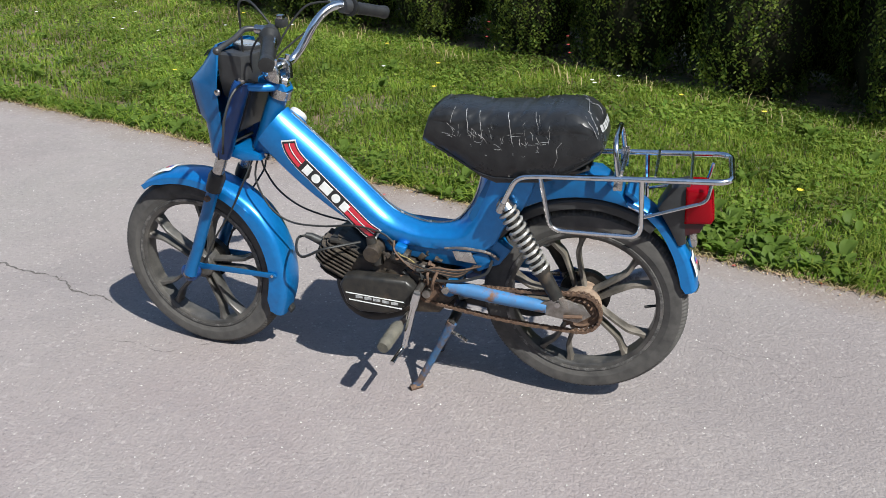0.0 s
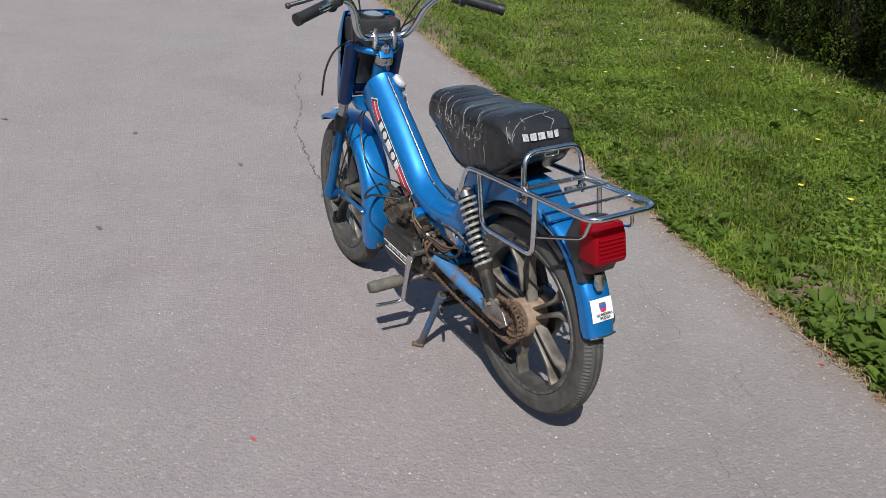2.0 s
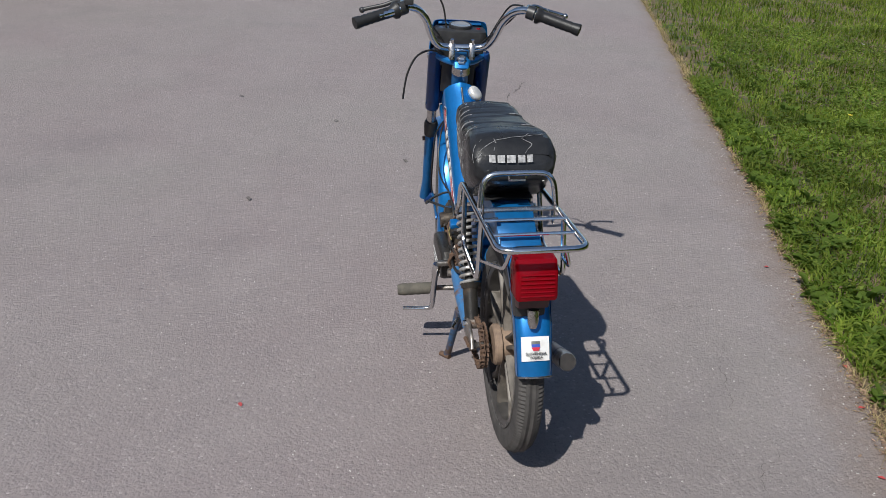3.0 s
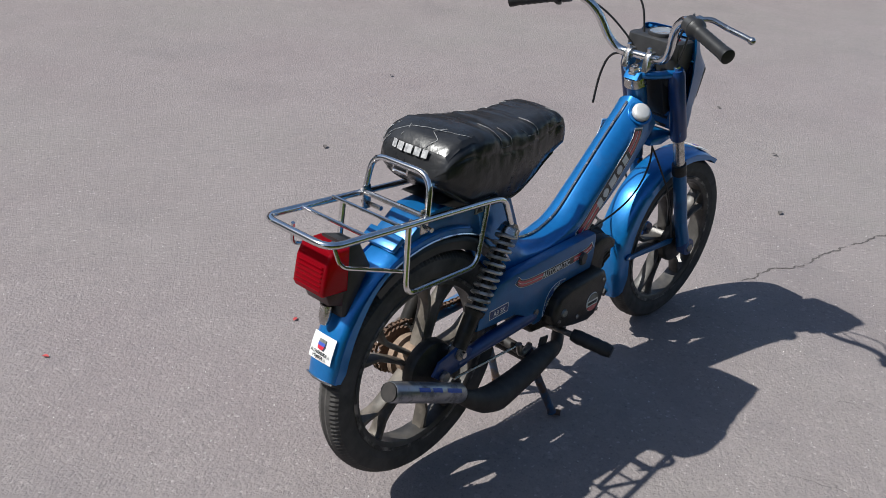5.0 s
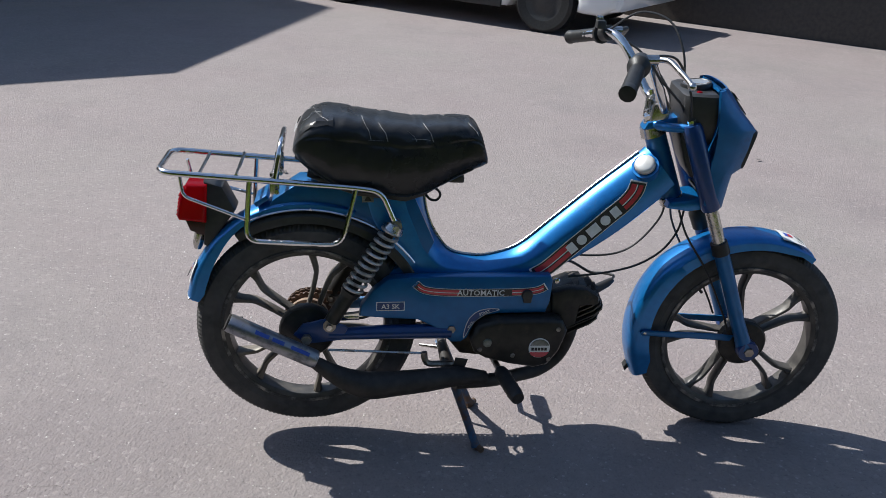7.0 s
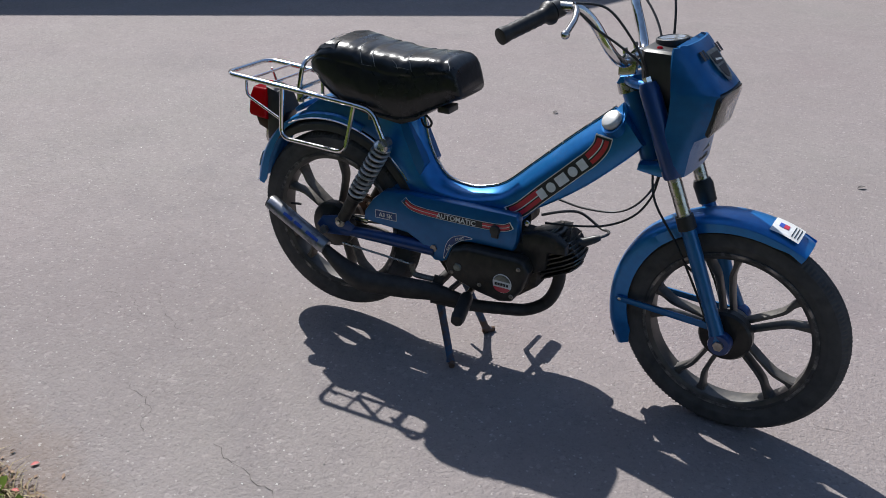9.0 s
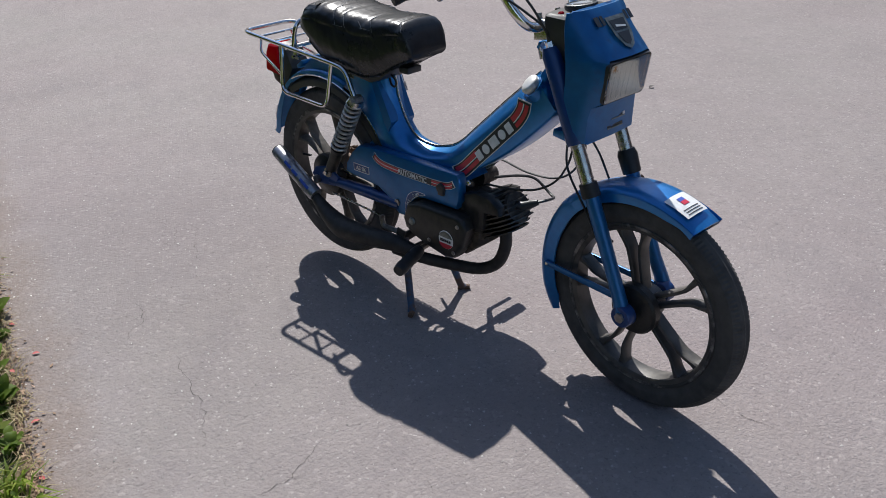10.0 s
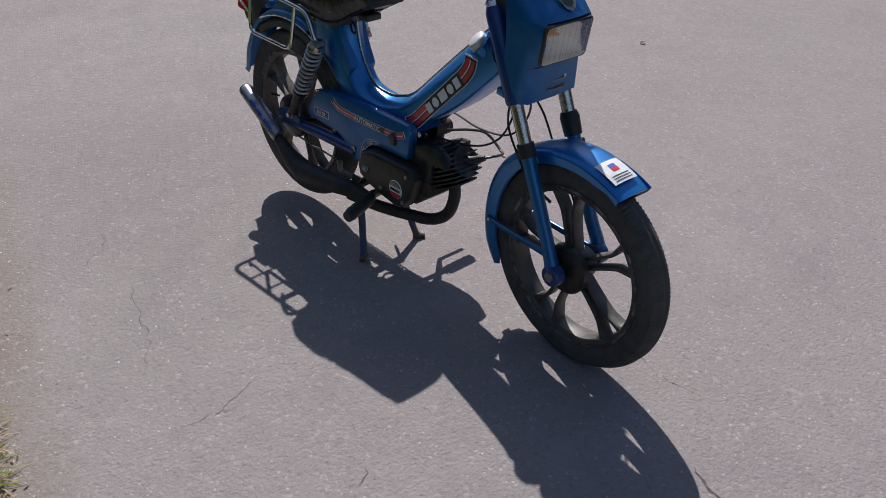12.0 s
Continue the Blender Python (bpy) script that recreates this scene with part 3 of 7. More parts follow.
# rear body of the frame, over the wheel
ARCH = [(REAR.x + 0.302 * math.cos(radians(a)), REAR.z + 0.303 * math.sin(radians(a))) for a in range(30, 112, 6)]
body_out = [(0.205, 0.660), (0.10, 0.664), (-0.04, 0.655), (-0.095, 0.615)] + list(reversed(ARCH)) + [(0.235, 0.44), (0.27, 0.52)]
part("rear_body", plate(body_out, -0.047, 0.040, 0.008), BLUE_DULL, moped, "blue pressed-steel rear body over the wheel")
lower = plate([(0.16, 0.435), (0.20, 0.462), (0.52, 0.448), (0.545, 0.425), (0.50, 0.395), (0.36, 0.375), (0.24, 0.37), (0.19, 0.39)], -0.044, 0.040, 0.006)
part("lower_frame", lower, BLUE_DULL, moped, "dusty blue lower frame with brackets")
part("bracket", plate([(0.245, 0.392), (0.300, 0.396), (0.310, 0.422), (0.262, 0.424)], 0.043, 0.052, 0.002), CHROME_DULL, main_tube, "bare silver bracket")
part("bracket", tube(curve([(0.33, 0.046, 0.425), (0.28, 0.05, 0.432), (0.22, 0.05, 0.428), (0.19, 0.046, 0.41)], 4), 0.004, 8), STEEL, main_tube)
part("tool_box", block((0.05, 0.03, 0.05), (0.235, 0.032, 0.40), 0.006, Matrix.Rotation(radians(28), 4, "Y")), BLUE_DULL, main_tube)
part("ignition_cover", block((0.030, 0.03, 0.022), (0.445, 0.055, 0.415), 0.006, Matrix.Rotation(radians(-20), 4, "Y")), BLUE, main_tube, "small light-blue cover by the engine")


# ---- flank stripes: black ground with red bars and white outline, both flanks
def along(x0, z0, x1, z1):
    d = Vector((x1 - x0, z1 - z0))
    d.normalize()
    return d


def strip(points, half, y0, y1):
    """A flat band of even width along points in x and z."""
    pts = [Vector((x, z)) for x, z in points]
    left, right = [], []
    for i, p in enumerate(pts):
        d = (pts[min(i + 1, len(pts) - 1)] - pts[max(i - 1, 0)]).normalized()
        nrm = Vector((-d.y, d.x))
        left.append(p + nrm * half)
        right.append(p - nrm * half)
    bm = bmesh.new()
    n = len(pts)
    for y in (y0, y1):
        for q in left + right:
            bm.verts.new((q.x, y, q.y))
    bm.verts.ensure_lookup_table()
    v = bm.verts
    for i in range(n - 1):
        a, b, c, d = i, i + 1, n + i + 1, n + i
        bm.faces.new((v[a], v[b], v[c], v[d]))
        bm.faces.new((v[2 * n + d], v[2 * n + c], v[2 * n + b], v[2 * n + a]))
        bm.faces.new((v[a], v[2 * n + a], v[2 * n + b], v[b]))
        bm.faces.new((v[d], v[c], v[2 * n + c], v[2 * n + d]))
    bm.faces.new((v[0], v[n], v[3 * n], v[2 * n]))
    bmesh.ops.recalc_face_normals(bm, faces=bm.faces)
    return bm


def smooth2(points, n=5):
    return [(p.x, p.z) for p in curve([(x, 0, z) for x, z in points], n)]


STRIPE = [(0.736, 0.678), (0.730, 0.651), (0.710, 0.622), (0.682, 0.595), (0.642, 0.556), (0.592, 0.508), (0.542, 0.459), (0.508, 0.437)]


def flank_stripe(s):
    y = s * TUBE_W
    o = lambda k: (y, y + s * k)
    line = smooth2(STRIPE)
    d = part("stripe_decal", strip(line, 0.0205, *o(0.0006)), DECAL_WHITE, main_tube, "black and red stripe decal with white edge", flat=True)
    part("stripe_ground", strip(line[1:-1], 0.0185, *o(0.0011)), DECAL_BLACK, d, flat=True)
    n = len(line)
    for off in (-0.0085, 0.0085):
        for a, b in ((2, 12), (25, n - 2)):
            seg = []
            for i in range(a, b):
                p, q = Vector(line[max(i - 1, 0)]), Vector(line[min(i + 1, n - 1)])
                t = (q - p).normalized()
                c = Vector(line[i]) + Vector((-t.y, t.x)) * off
                seg.append((c.x, c.y))
            part("red_bar", strip(seg, 0.0068 if off < 0 else 0.0052, *o(0.0016)), DECAL_RED, d, flat=True)
            edge = []
            for i in range(a, b):
                p, q = Vector(line[max(i - 1, 0)]), Vector(line[min(i + 1, n - 1)])
                t = (q - p).normalized()
                c = Vector(line[i]) + Vector((-t.y, t.x)) * (off * 0.12)
                edge.append((c.x, c.y))
            if off < 0:
                part("white_line", strip(edge, 0.0012, *o(0.0019)), DECAL_WHITE, d, flat=True)
    # maker's mark as five plain white blocks
    a, b = Vector((0.702, 0.613)), Vector((0.588, 0.503))
    t = (b - a).normalized()
    nrm = Vector((-t.y, t.x))
    sizes = (0.020, 0.0235, 0.030, 0.0235, 0.020)
    run = 0.006
    total = sum(sizes) + 4 * 0.0075
    scale = (b - a).length / (total + 0.006)
    for k, w in enumerate(sizes):
        c0, c1 = a + t * run * scale, a + t * (run + w) * scale
        run += w + 0.0075
        h = 0.0125
        if k in (1, 3):
            mid, rx = (c0 + c1) / 2, (c1 - c0).length / 2
            pts = [mid + t * rx * math.cos(2 * math.pi * q / 12) + nrm * h * math.sin(2 * math.pi * q / 12) for q in range(12)]
        else:
            pts = [c0 + nrm * h, c1 + nrm * h, c1 - nrm * h, c0 - nrm * h]
        part("mark_block", plate([(q.x, q.y) for q in pts], *sorted(o(0.0024))), DECAL_WHITE, d, flat=True)


flank_stripe(-1)
flank_stripe(1)

# ---- fuel cap
cap_n = Vector((-0.42, -0.62, 0.66)).normalized()
cap_at = Vector((0.750, -0.038, 0.710))
cap = spun("fuel_cap", [(0.0, 0.018), (0.016, 0.0175), (0.0215, 0.015), (0.0240, 0.011), (0.0240, 0.004), (0.022, 0.0), (0.0, 0.0)], cap_at, cap_n, CAP_WHITE, main_tube, "round pale aluminium fuel cap")
spun("filler_neck", [(0.026, -0.02), (0.026, 0.002), (0.031, 0.002), (0.031, -0.02)], cap_at, cap_n, BLUE, main_tube)

# ---- steering head and fork
head = part("steering_head", tube([(0.838, 0, 0.625), (0.775, 0, 0.778)], [0.026, 0.025], 16), BLUE_DULL, moped, "blue steering head tube")
part("headset", tube([(0.772, 0, 0.776), (0.763, 0, 0.798)], [0.029, 0.027], 16), CHROME_DULL, head, "chrome headset nut", STEER)
part("headset", tube([(0.842, 0, 0.612), (0.835, 0, 0.630)], [0.028, 0.029], 16), CHROME_DULL, head, "", STEER)
fork = part("fork", plate([(0.742, 0.792), (0.750, 0.809), (0.80, 0.822), (0.862, 0.835), (0.868, 0.818), (0.81, 0.800), (0.756, 0.790)], -0.022, 0.022, 0.004), BLUE, moped, "blue telescopic fork with clamps", STEER)
bmt = bmesh.new()
for s in (-1, 1):
    tube(curve([(0.765, s * 0.012, 0.803), (0.79, s * 0.045, 0.806), (0.835, s * 0.074, 0.812)], 5), 0.0105, 10, bm=bmt)
part("top_clamp", bmt, BLUE, fork, "blue top clamp", STEER)
spun("stem_nut", [(0.0, 0.014), (0.010, 0.014), (0.013, 0.011), (0.013, 0.0), (0.017, 0.0), (0.017, -0.004), (0.0, -0.004)], (0.757, 0, 0.812), STEER_AXIS, CHROME, fork, "chrome stem nut", 6, m=STEER)
part("bottom_clamp", plate([(0.818, 0.612), (0.820, 0.628), (0.89, 0.640), (0.920, 0.634), (0.918, 0.616), (0.87, 0.606)], -0.050, 0.050, 0.006), BLUE, fork, "blue bottom clamp", STEER)
for s in (-1, 1):
    y = s * 0.073
    d = Vector((0.105, 0, -0.256)).normalized()
    leg = part("fork_shroud", tube([(0.833, y, 0.822), (0.838, y, 0.808), (0.909, y, 0.632), (0.912, y, 0.625)], [0.018, 0.0225, 0.0225, 0.021], 16), BLUE_DARK, fork, "blue upper fork tube", STEER)
    part("top_bolt", tube([(0.829, y, 0.832), (0.834, y, 0.820)], 0.010, 6), CHROME, leg, "", STEER, flat=True)
    part("stanchion", tube([(0.905, y, 0.642), (0.950, y, 0.532)], 0.0155, 16), CHROME_DULL, leg, "polished fork stanchion", STEER)
    if s > 0:
        part("gaiter", tube([(0.932, y, 0.575), (0.937, y, 0.563), (0.953, y, 0.524)], [0.019, 0.023, 0.021], 14), GRIP_RUBBER, leg, "black rubber fork gaiter", STEER)
    else:
        part("gaiter", tube([(0.945, y, 0.543), (0.957, y, 0.514)], [0.020, 0.021], 14), GRIP_RUBBER, leg, "black rubber fork seal", STEER)
    part("slider", tube([(0.951, y, 0.530), (0.975, y, 0.472), (1.030, y, 0.335), (1.050, y * 1.04, 0.290), (1.060, y * 1.06, 0.262)], [0.0185, 0.0195, 0.0185, 0.0195, 0.0215], 14, flat=0.85),
         BLUE_DULL, leg, "scuffed blue lower fork leg", STEER)
    part("axle_boss", revolve([(0.0, y - 0.016), (0.024, y - 0.016), (0.026, y - 0.012), (0.026, y + 0.010), (0.022, y + 0.013), (0.0, y + 0.013)], 20), BLUE_DARK, leg, "", mf)
part("fork_clip", tube([(0.958, 0.055, 0.508), (0.962, 0.098, 0.505)], [0.010, 0.008], 8), RUSTY, fork, "rusty cable clip", STEER)


# ---- fenders
def fender_mesh(cx, cy, cz, a0, a1, crown, inner, half, n=72, th=0.0025):
    rings = []
    for i in range(n + 1):
        f = i / n
        a = radians(a0 + (a1 - a0) * f)
        rc, ri, w = crown(f), inner(f), half(f)
        outer = [(-w, ri), (-w, ri + 0.55 * (rc - ri)), (-0.985 * w, rc - 0.020), (-0.93 * w, rc - 0.0125), (-0.82 * w, rc - 0.0068), (-0.62 * w, rc - 0.0030), (-0.32 * w, rc - 0.0007), (0, rc)]
        outer += [(-y, r) for y, r in reversed(outer[:-1])]
        inn = [(y * (1 - th / w), r - (th if abs(y) < 0.9 * w else 0)) for y, r in outer]
        ring = outer + list(reversed(inn))
        rings.append([Vector((cx + r * math.cos(a), cy + y, cz + r * math.sin(a))) for y, r in ring])
    return loft(rings)


def lerp_table(table):
    def f(x):
        for (x0, y0), (x1, y1) in zip(table, table[1:]):
            if x <= x1:
                return y0 + (y1 - y0) * (x - x0) / (x1 - x0)
        return table[-1][1]
    return f


front_fender = part("front_fender", fender_mesh(FRONT.x, 0, FRONT.z, 60, 204, lerp_table([(0, 0.279), (0.12, 0.285), (0.4, 0.293), (0.55, 0.299), (0.75, 0.293), (1, 0.286)]),
                    lerp_table([(0, 0.267), (0.1, 0.256), (0.5, 0.252), (0.75, 0.241), (0.94, 0.232), (1, 0.248)]), lerp_table([(0, 0.052), (0.5, 0.048), (0.9, 0.047), (1, 0.038)])),
                    BLUE, moped, "glossy blue front mudguard", STEER)
for s in (-1, 1):
    part("mudguard_stay", plate([(1.055, 0.285), (1.050, 0.268), (0.806, 0.276), (0.800, 0.283), (0.806, 0.290)], s * 0.052 - 0.003, s * 0.052 + 0.003, 0.0015), BLUE_DULL, front_fender, "", STEER)
    part("rivet", revolve([(0.0, s * 0.058), (0.004, s * 0.057), (0.005, s * 0.054), (0.0, s * 0.054)], 10), CHROME, front_fender, "", STEER @ Matrix.Translation((0.812, 0, 0.283)))
part("mud_flap", plate([(0.800, 0.160), (0.792, 0.172), (0.785, 0.160), (0.790, 0.148)], -0.012, 0.012, 0.003), GRIP_RUBBER, front_fender, "", STEER)


def crown_patch(cx, cz, a0, a1, r, y0, y1, lift, n=8, m=8, drop=0.0):
    """A thin sheet that lies on a mudguard's crown."""
    rings = []
    for i in range(n + 1):
        a = radians(a0 + (a1 - a0) * i / n)
        row = []
        for k in range(m + 1):
            y = y0 + (y1 - y0) * k / m
            rr = r - drop * (y / 0.047) ** 2 + lift
            row.append(Vector((cx + rr * math.cos(a), y, cz + rr * math.sin(a))))
        rings.append(row)
    return loft(rings, closed_ring=False, caps=False)


front_sticker = part("sticker", crown_patch(FRONT.x, FRONT.z, 66.5, 79.5, 0.2870, -0.038, 0.028, 0.002, drop=0.006), DECAL_WHITE, front_fender, "white rectangular sticker with a small flag and print", STEER)
part("sticker_flag", crown_patch(FRONT.x, FRONT.z, 75.0, 77.0, 0.2870, -0.014, 0.004, 0.003, 4, 4, 0.006), DECAL_BLUE, front_sticker, "", STEER)
part("sticker_flag_red", crown_patch(FRONT.x, FRONT.z, 72.8, 75.0, 0.2870, -0.014, 0.004, 0.003, 4, 4, 0.006), DECAL_RED, front_sticker, "", STEER)
for a in (67.7, 69.0, 70.3):
    part("print_bar", crown_patch(FRONT.x, FRONT.z, a, a + 0.4, 0.2870, -0.030, 0.018, 0.003, 2, 4, 0.006), DECAL_BLACK, front_sticker, "", STEER)

rear_fender = part("rear_fender", fender_mesh(REAR.x, REAR.y, REAR.z, 70, 164, lerp_table([(0, 0.324), (0.35, 0.323), (0.65, 0.308), (1, 0.286)]),
                   lerp_table([(0, 0.302), (0.45, 0.302), (0.585, 0.288), (0.71, 0.271), (0.85, 0.256), (0.95, 0.249), (1, 0.256)]), lerp_table([(0, 0.044), (0.4, 0.044), (1, 0.037)])), BLUE, moped, "blue rear mudguard")
part("inner_mudguard", fender_mesh(REAR.x, REAR.y, REAR.z, 12, 124, lambda f: 0.2995, lambda f: 0.267, lambda f: 0.040), PLASTIC, rear_fender, "black inner mudguard")
for s in (-1, 1):
    edge = [Vector((REAR.x + 0.3030 * math.cos(radians(a)), REAR.y + s * 0.0455, REAR.z + 0.3030 * math.sin(radians(a)))) for a in range(36, 120, 4)]
    part("mudguard_edge", tube(edge, 0.0027, 6), CHROME, rear_fender, "worn bright lower edge")
rs = crown_patch(REAR.x, REAR.z, 146.5, 156.5, 0.302, -0.042, 0.018, 0.0, 6, 6)
for v in rs.verts:
    a = math.atan2(v.co.z - REAR.z, v.co.x - REAR.x)
    f = (math.degrees(a) - 70) / 94
    r = lerp_table([(0, 0.324), (0.35, 0.323), (0.65, 0.308), (1, 0.286)])(f) - 0.0005 - 2.6 * (v.co.y + 0.010) ** 2 + 0.003
    v.co.x, v.co.z = REAR.x + r * math.cos(a), REAR.z + r * math.sin(a)
lip_pts = [Vector((REAR.x + (0.2865 - 6.0 * yy * yy) * math.cos(radians(163.8)), REAR.y + yy, REAR.z + (0.2865 - 6.0 * yy * yy) * math.sin(radians(163.8)))) for yy in (-0.036, -0.030, -0.020, -0.010, 0.0, 0.010, 0.020, 0.030, 0.036)]
part("mudguard_lip", tube(lip_pts, 0.0024, 8), CHROME_DULL, rear_fender, "worn pale lower lip")
rear_sticker = part("sticker", rs, DECAL_WHITE, rear_fender, "white square sticker with a flag shield and two words")
st_n = Vector((math.cos(radians(151)), 0, math.sin(radians(151))))
st_c = Vector((REAR.x, -0.012, REAR.z)) + st_n * 0.2965
st_up = Vector((-st_n.z, 0, st_n.x)) * -1
st_m = Matrix.Translation(st_c + st_n * 0.002) @ Matrix((Vector((0, -1, 0)), st_up, st_n)).transposed().to_4x4()
if (st_m.to_3x3() @ Vector((0, 1, 0))).z < 0:
    st_m = st_m @ Matrix.Rotation(math.pi, 4, "Z")
lettering("sticker_word", "SLOVENSKA", 0.0082, st_m @ Matrix.Translation((0, -0.0125, 0.001)), DECAL_BLACK, rear_sticker)
lettering("sticker_word", "VOJSKA", 0.0082, st_m @ Matrix.Translation((0, -0.0205, 0.001)), DECAL_BLACK, rear_sticker)


def flat_shape(points, m):
    bm = bmesh.new()
    lo = [bm.verts.new((x, y, 0)) for x, y in points]
    hi = [bm.verts.new((x, y, 0.0008)) for x, y in points]
    bm.faces.new(hi)
    for i in range(len(lo)):
        j = (i + 1) % len(lo)
        bm.faces.new((lo[i], lo[j], hi[j], hi[i]))
    bmesh.ops.transform(bm, matrix=m, verts=bm.verts)
    return bm


lift = Matrix.Translation((0, 0, 0.001))
part("shield_white", flat_shape([(-0.009, 0.014), (0.009, 0.014), (0.009, 0.0075), (-0.009, 0.0075)], st_m @ lift), BADGE_METAL, rear_sticker, flat=True)
part("shield_blue", flat_shape([(-0.009, 0.0075), (0.009, 0.0075), (0.009, 0.001), (-0.009, 0.001)], st_m @ lift), DECAL_BLUE, rear_sticker, flat=True)
part("shield_red", flat_shape([(-0.009, 0.001), (0.009, 0.001), (0.006, -0.006), (-0.006, -0.006)], st_m @ lift), DECAL_RED, rear_sticker, flat=True)

# ---- tail light
housing = part("tail_light", plate([(-0.246, 0.652), (-0.205, 0.640), (-0.178, 0.585), (-0.205, 0.545), (-0.236, 0.492), (-0.252, 0.500), (-0.250, 0.545)], -0.036, 0.032, 0.008), PLASTIC, moped, "red ribbed tail light in a black housing")
lens = part("lens", plate([(-0.238, 0.645), (-0.282, 0.646), (-0.296, 0.622), (-0.306, 0.572), (-0.302, 0.562), (-0.243, 0.556)], -0.045, 0.042, 0.008, 3), RED_LENS, housing, "red ribbed plastic lens")
for k in range(6):
    z = 0.574 + 0.0088 * k
    x = -0.3058 + (z - 0.572) * 0.155
    part("lens_rib", tube([(x, -0.036, z), (x, 0.032, z)], 0.0022, 6), RED_LENS, lens)
part("lens_foot", plate([(-0.240, 0.558), (-0.290, 0.561), (-0.280, 0.534), (-0.248, 0.522)], -0.034, 0.031, 0.004), LENS_FOOT, housing, "dark lower foot of the lamp")
lamp_detail = part("number_plate_lamp", tube([(-0.262, -0.006, 0.520), (-0.268, -0.006, 0.494), (-0.270, -0.006, 0.482)], [0.013, 0.012, 0.008], 12), CHROME_DULL, housing, "dull metal lamp holder")

# ---- fairing, headlight, dash
# the fairing sits bent on the fork
FAIR = STEER @ Matrix.Translation((0.90, 0, 0.79)) @ Matrix.Rotation(radians(-2), 4, STEER_AXIS) @ Matrix.Translation((-0.90, 0, -0.79))


def fairing_mesh():
    """Side profile carried across, wider at the top; the front face is broken where the headlight sits."""
    prof = [(0.905, 0.905, 0.071), (0.916, 0.894, 0.071), (0.945, 0.856, 0.070), (0.977, 0.824, 0.070), (0.984, 0.8165, 0.070), (0.986, 0.8135, 0.070), (0.982, 0.769, 0.069), (0.969, 0.724, 0.071), (0.948, 0.711, 0.081), (0.943, 0.690, 0.085), (0.937, 0.632, 0.087)]
    back = [(0.886, 0.901, 0.081), (0.886, 0.888, 0.085), (0.888, 0.862, 0.089), (0.891, 0.820, 0.091), (0.892, 0.811, 0.091), (0.893, 0.806, 0.091), (0.893, 0.768, 0.091), (0.890, 0.733, 0.092), (0.890, 0.720, 0.092), (0.888, 0.690, 0.093), (0.890, 0.640, 0.093)]
    rings = []
    for k, ((x, z, w), (xb, zb, wb)) in enumerate(zip(prof, back)):
        outer = [(xb, -wb, zb), (xb * 0.45 + x * 0.55, -(wb + 0.0 + w) / 2 - 0.002, zb * 0.45 + z * 0.55), (x - 0.010, -w, z), (x, -w + 0.010, z), (x + 0.004, -w * 0.5, z), (x + 0.006, 0, z)]
        if 5 <= k <= 7:
            # cheeks reach forward round the headlight, which sits in a hollow
            outer[3:] = [(x, -w + 0.008, z), (x - 0.042, -w + 0.016, z), (x - 0.042, 0, z)]
        outer += [(a, -b, c) for a, b, c in reversed(outer[:-1])]
        inner = [(a - (0.004 if abs(b) < 0.09 else 0.0), b * 0.965, c) for a, b, c in outer]
        rings.append([Vector((a, b, c)) for a, b, c in outer + list(reversed(inner))])
    return loft(rings)


fairing = part("fairing", fairing_mesh(), BLUE_DULL, moped, "blue angular headlight fairing, scuffed", FAIR)
top = plate([(0.886, 0.9025), (0.909, 0.893), (0.907, 0.887), (0.884, 0.896)], -0.066, 0.066, 0.001)
part("fairing_lip", top, BLUE_DULL, fairing, "", FAIR)
dash_rings = []
for z, x0, x1, w in ((0.772, 0.822, 0.876, 0.052), (0.786, 0.812, 0.878, 0.066), (0.830, 0.804, 0.879, 0.076), (0.875, 0.799, 0.877, 0.078), (0.889, 0.800, 0.875, 0.077), (0.894, 0.806, 0.873, 0.071)):
    dash_rings.append([Vector((x + 0.011, y, z - 0.003)) for x, y in ((x0 + 0.012, -w), (x1, -w), (x1, w), (x0 + 0.012, w), (x0 + 0.003, w - 0.008), (x0, w - 0.02), (x0, -w + 0.02), (x0 + 0.003, -w + 0.008))])
dash = part("dash_box", loft(dash_rings), PLASTIC, fairing, "black plastic dash box", FAIR)
spun("speedometer", [(0.0, 0.007), (0.024, 0.007), (0.027, 0.009), (0.031, 0.009), (0.033, 0.006), (0.033, -0.004), (0.0, -0.004)], (0.852, 0.000, 0.8930), (-0.12, 0, 1), GAUGE_GLASS, dash, "round speedometer glass", 32, m=FAIR)
spun("bezel", [(0.029, 0.0085), (0.031, 0.0105), (0.0345, 0.0095), (0.0355, 0.004), (0.034, -0.004)], (0.852, 0.000, 0.8930), (-0.12, 0, 1), PLASTIC, dash, "", 32, m=FAIR)
spun("warning_lamp", [(0.0, 0.004), (0.005, 0.003), (0.007, 0.0), (0.0, 0.0)], (0.846, -0.055, 0.891), (0, 0, 1), RED_LENS, dash, "", 12, m=FAIR)
part("dash_lower", plate([(0.812, 0.805), (0.88, 0.805), (0.884, 0.70), (0.862, 0.69), (0.845, 0.72)], -0.052, 0.052, 0.006), PLASTIC, fairing, "", FAIR)
for k in range(4):
    part("vent_bar", block((0.006, 0.085, 0.006), (0.890, 0.0, 0.655 + k * 0.022), 0.001), PLASTIC, fairing, "", FAIR)
for s in (1,):
    spun("screw", [(0.0, 0.005), (0.007, 0.004), (0.009, 0.0), (0.0, 0.0)], (0.890, s * 0.0915, 0.795), (0, s, 0), CHROME_DULL, fairing, "", 12, m=FAIR)
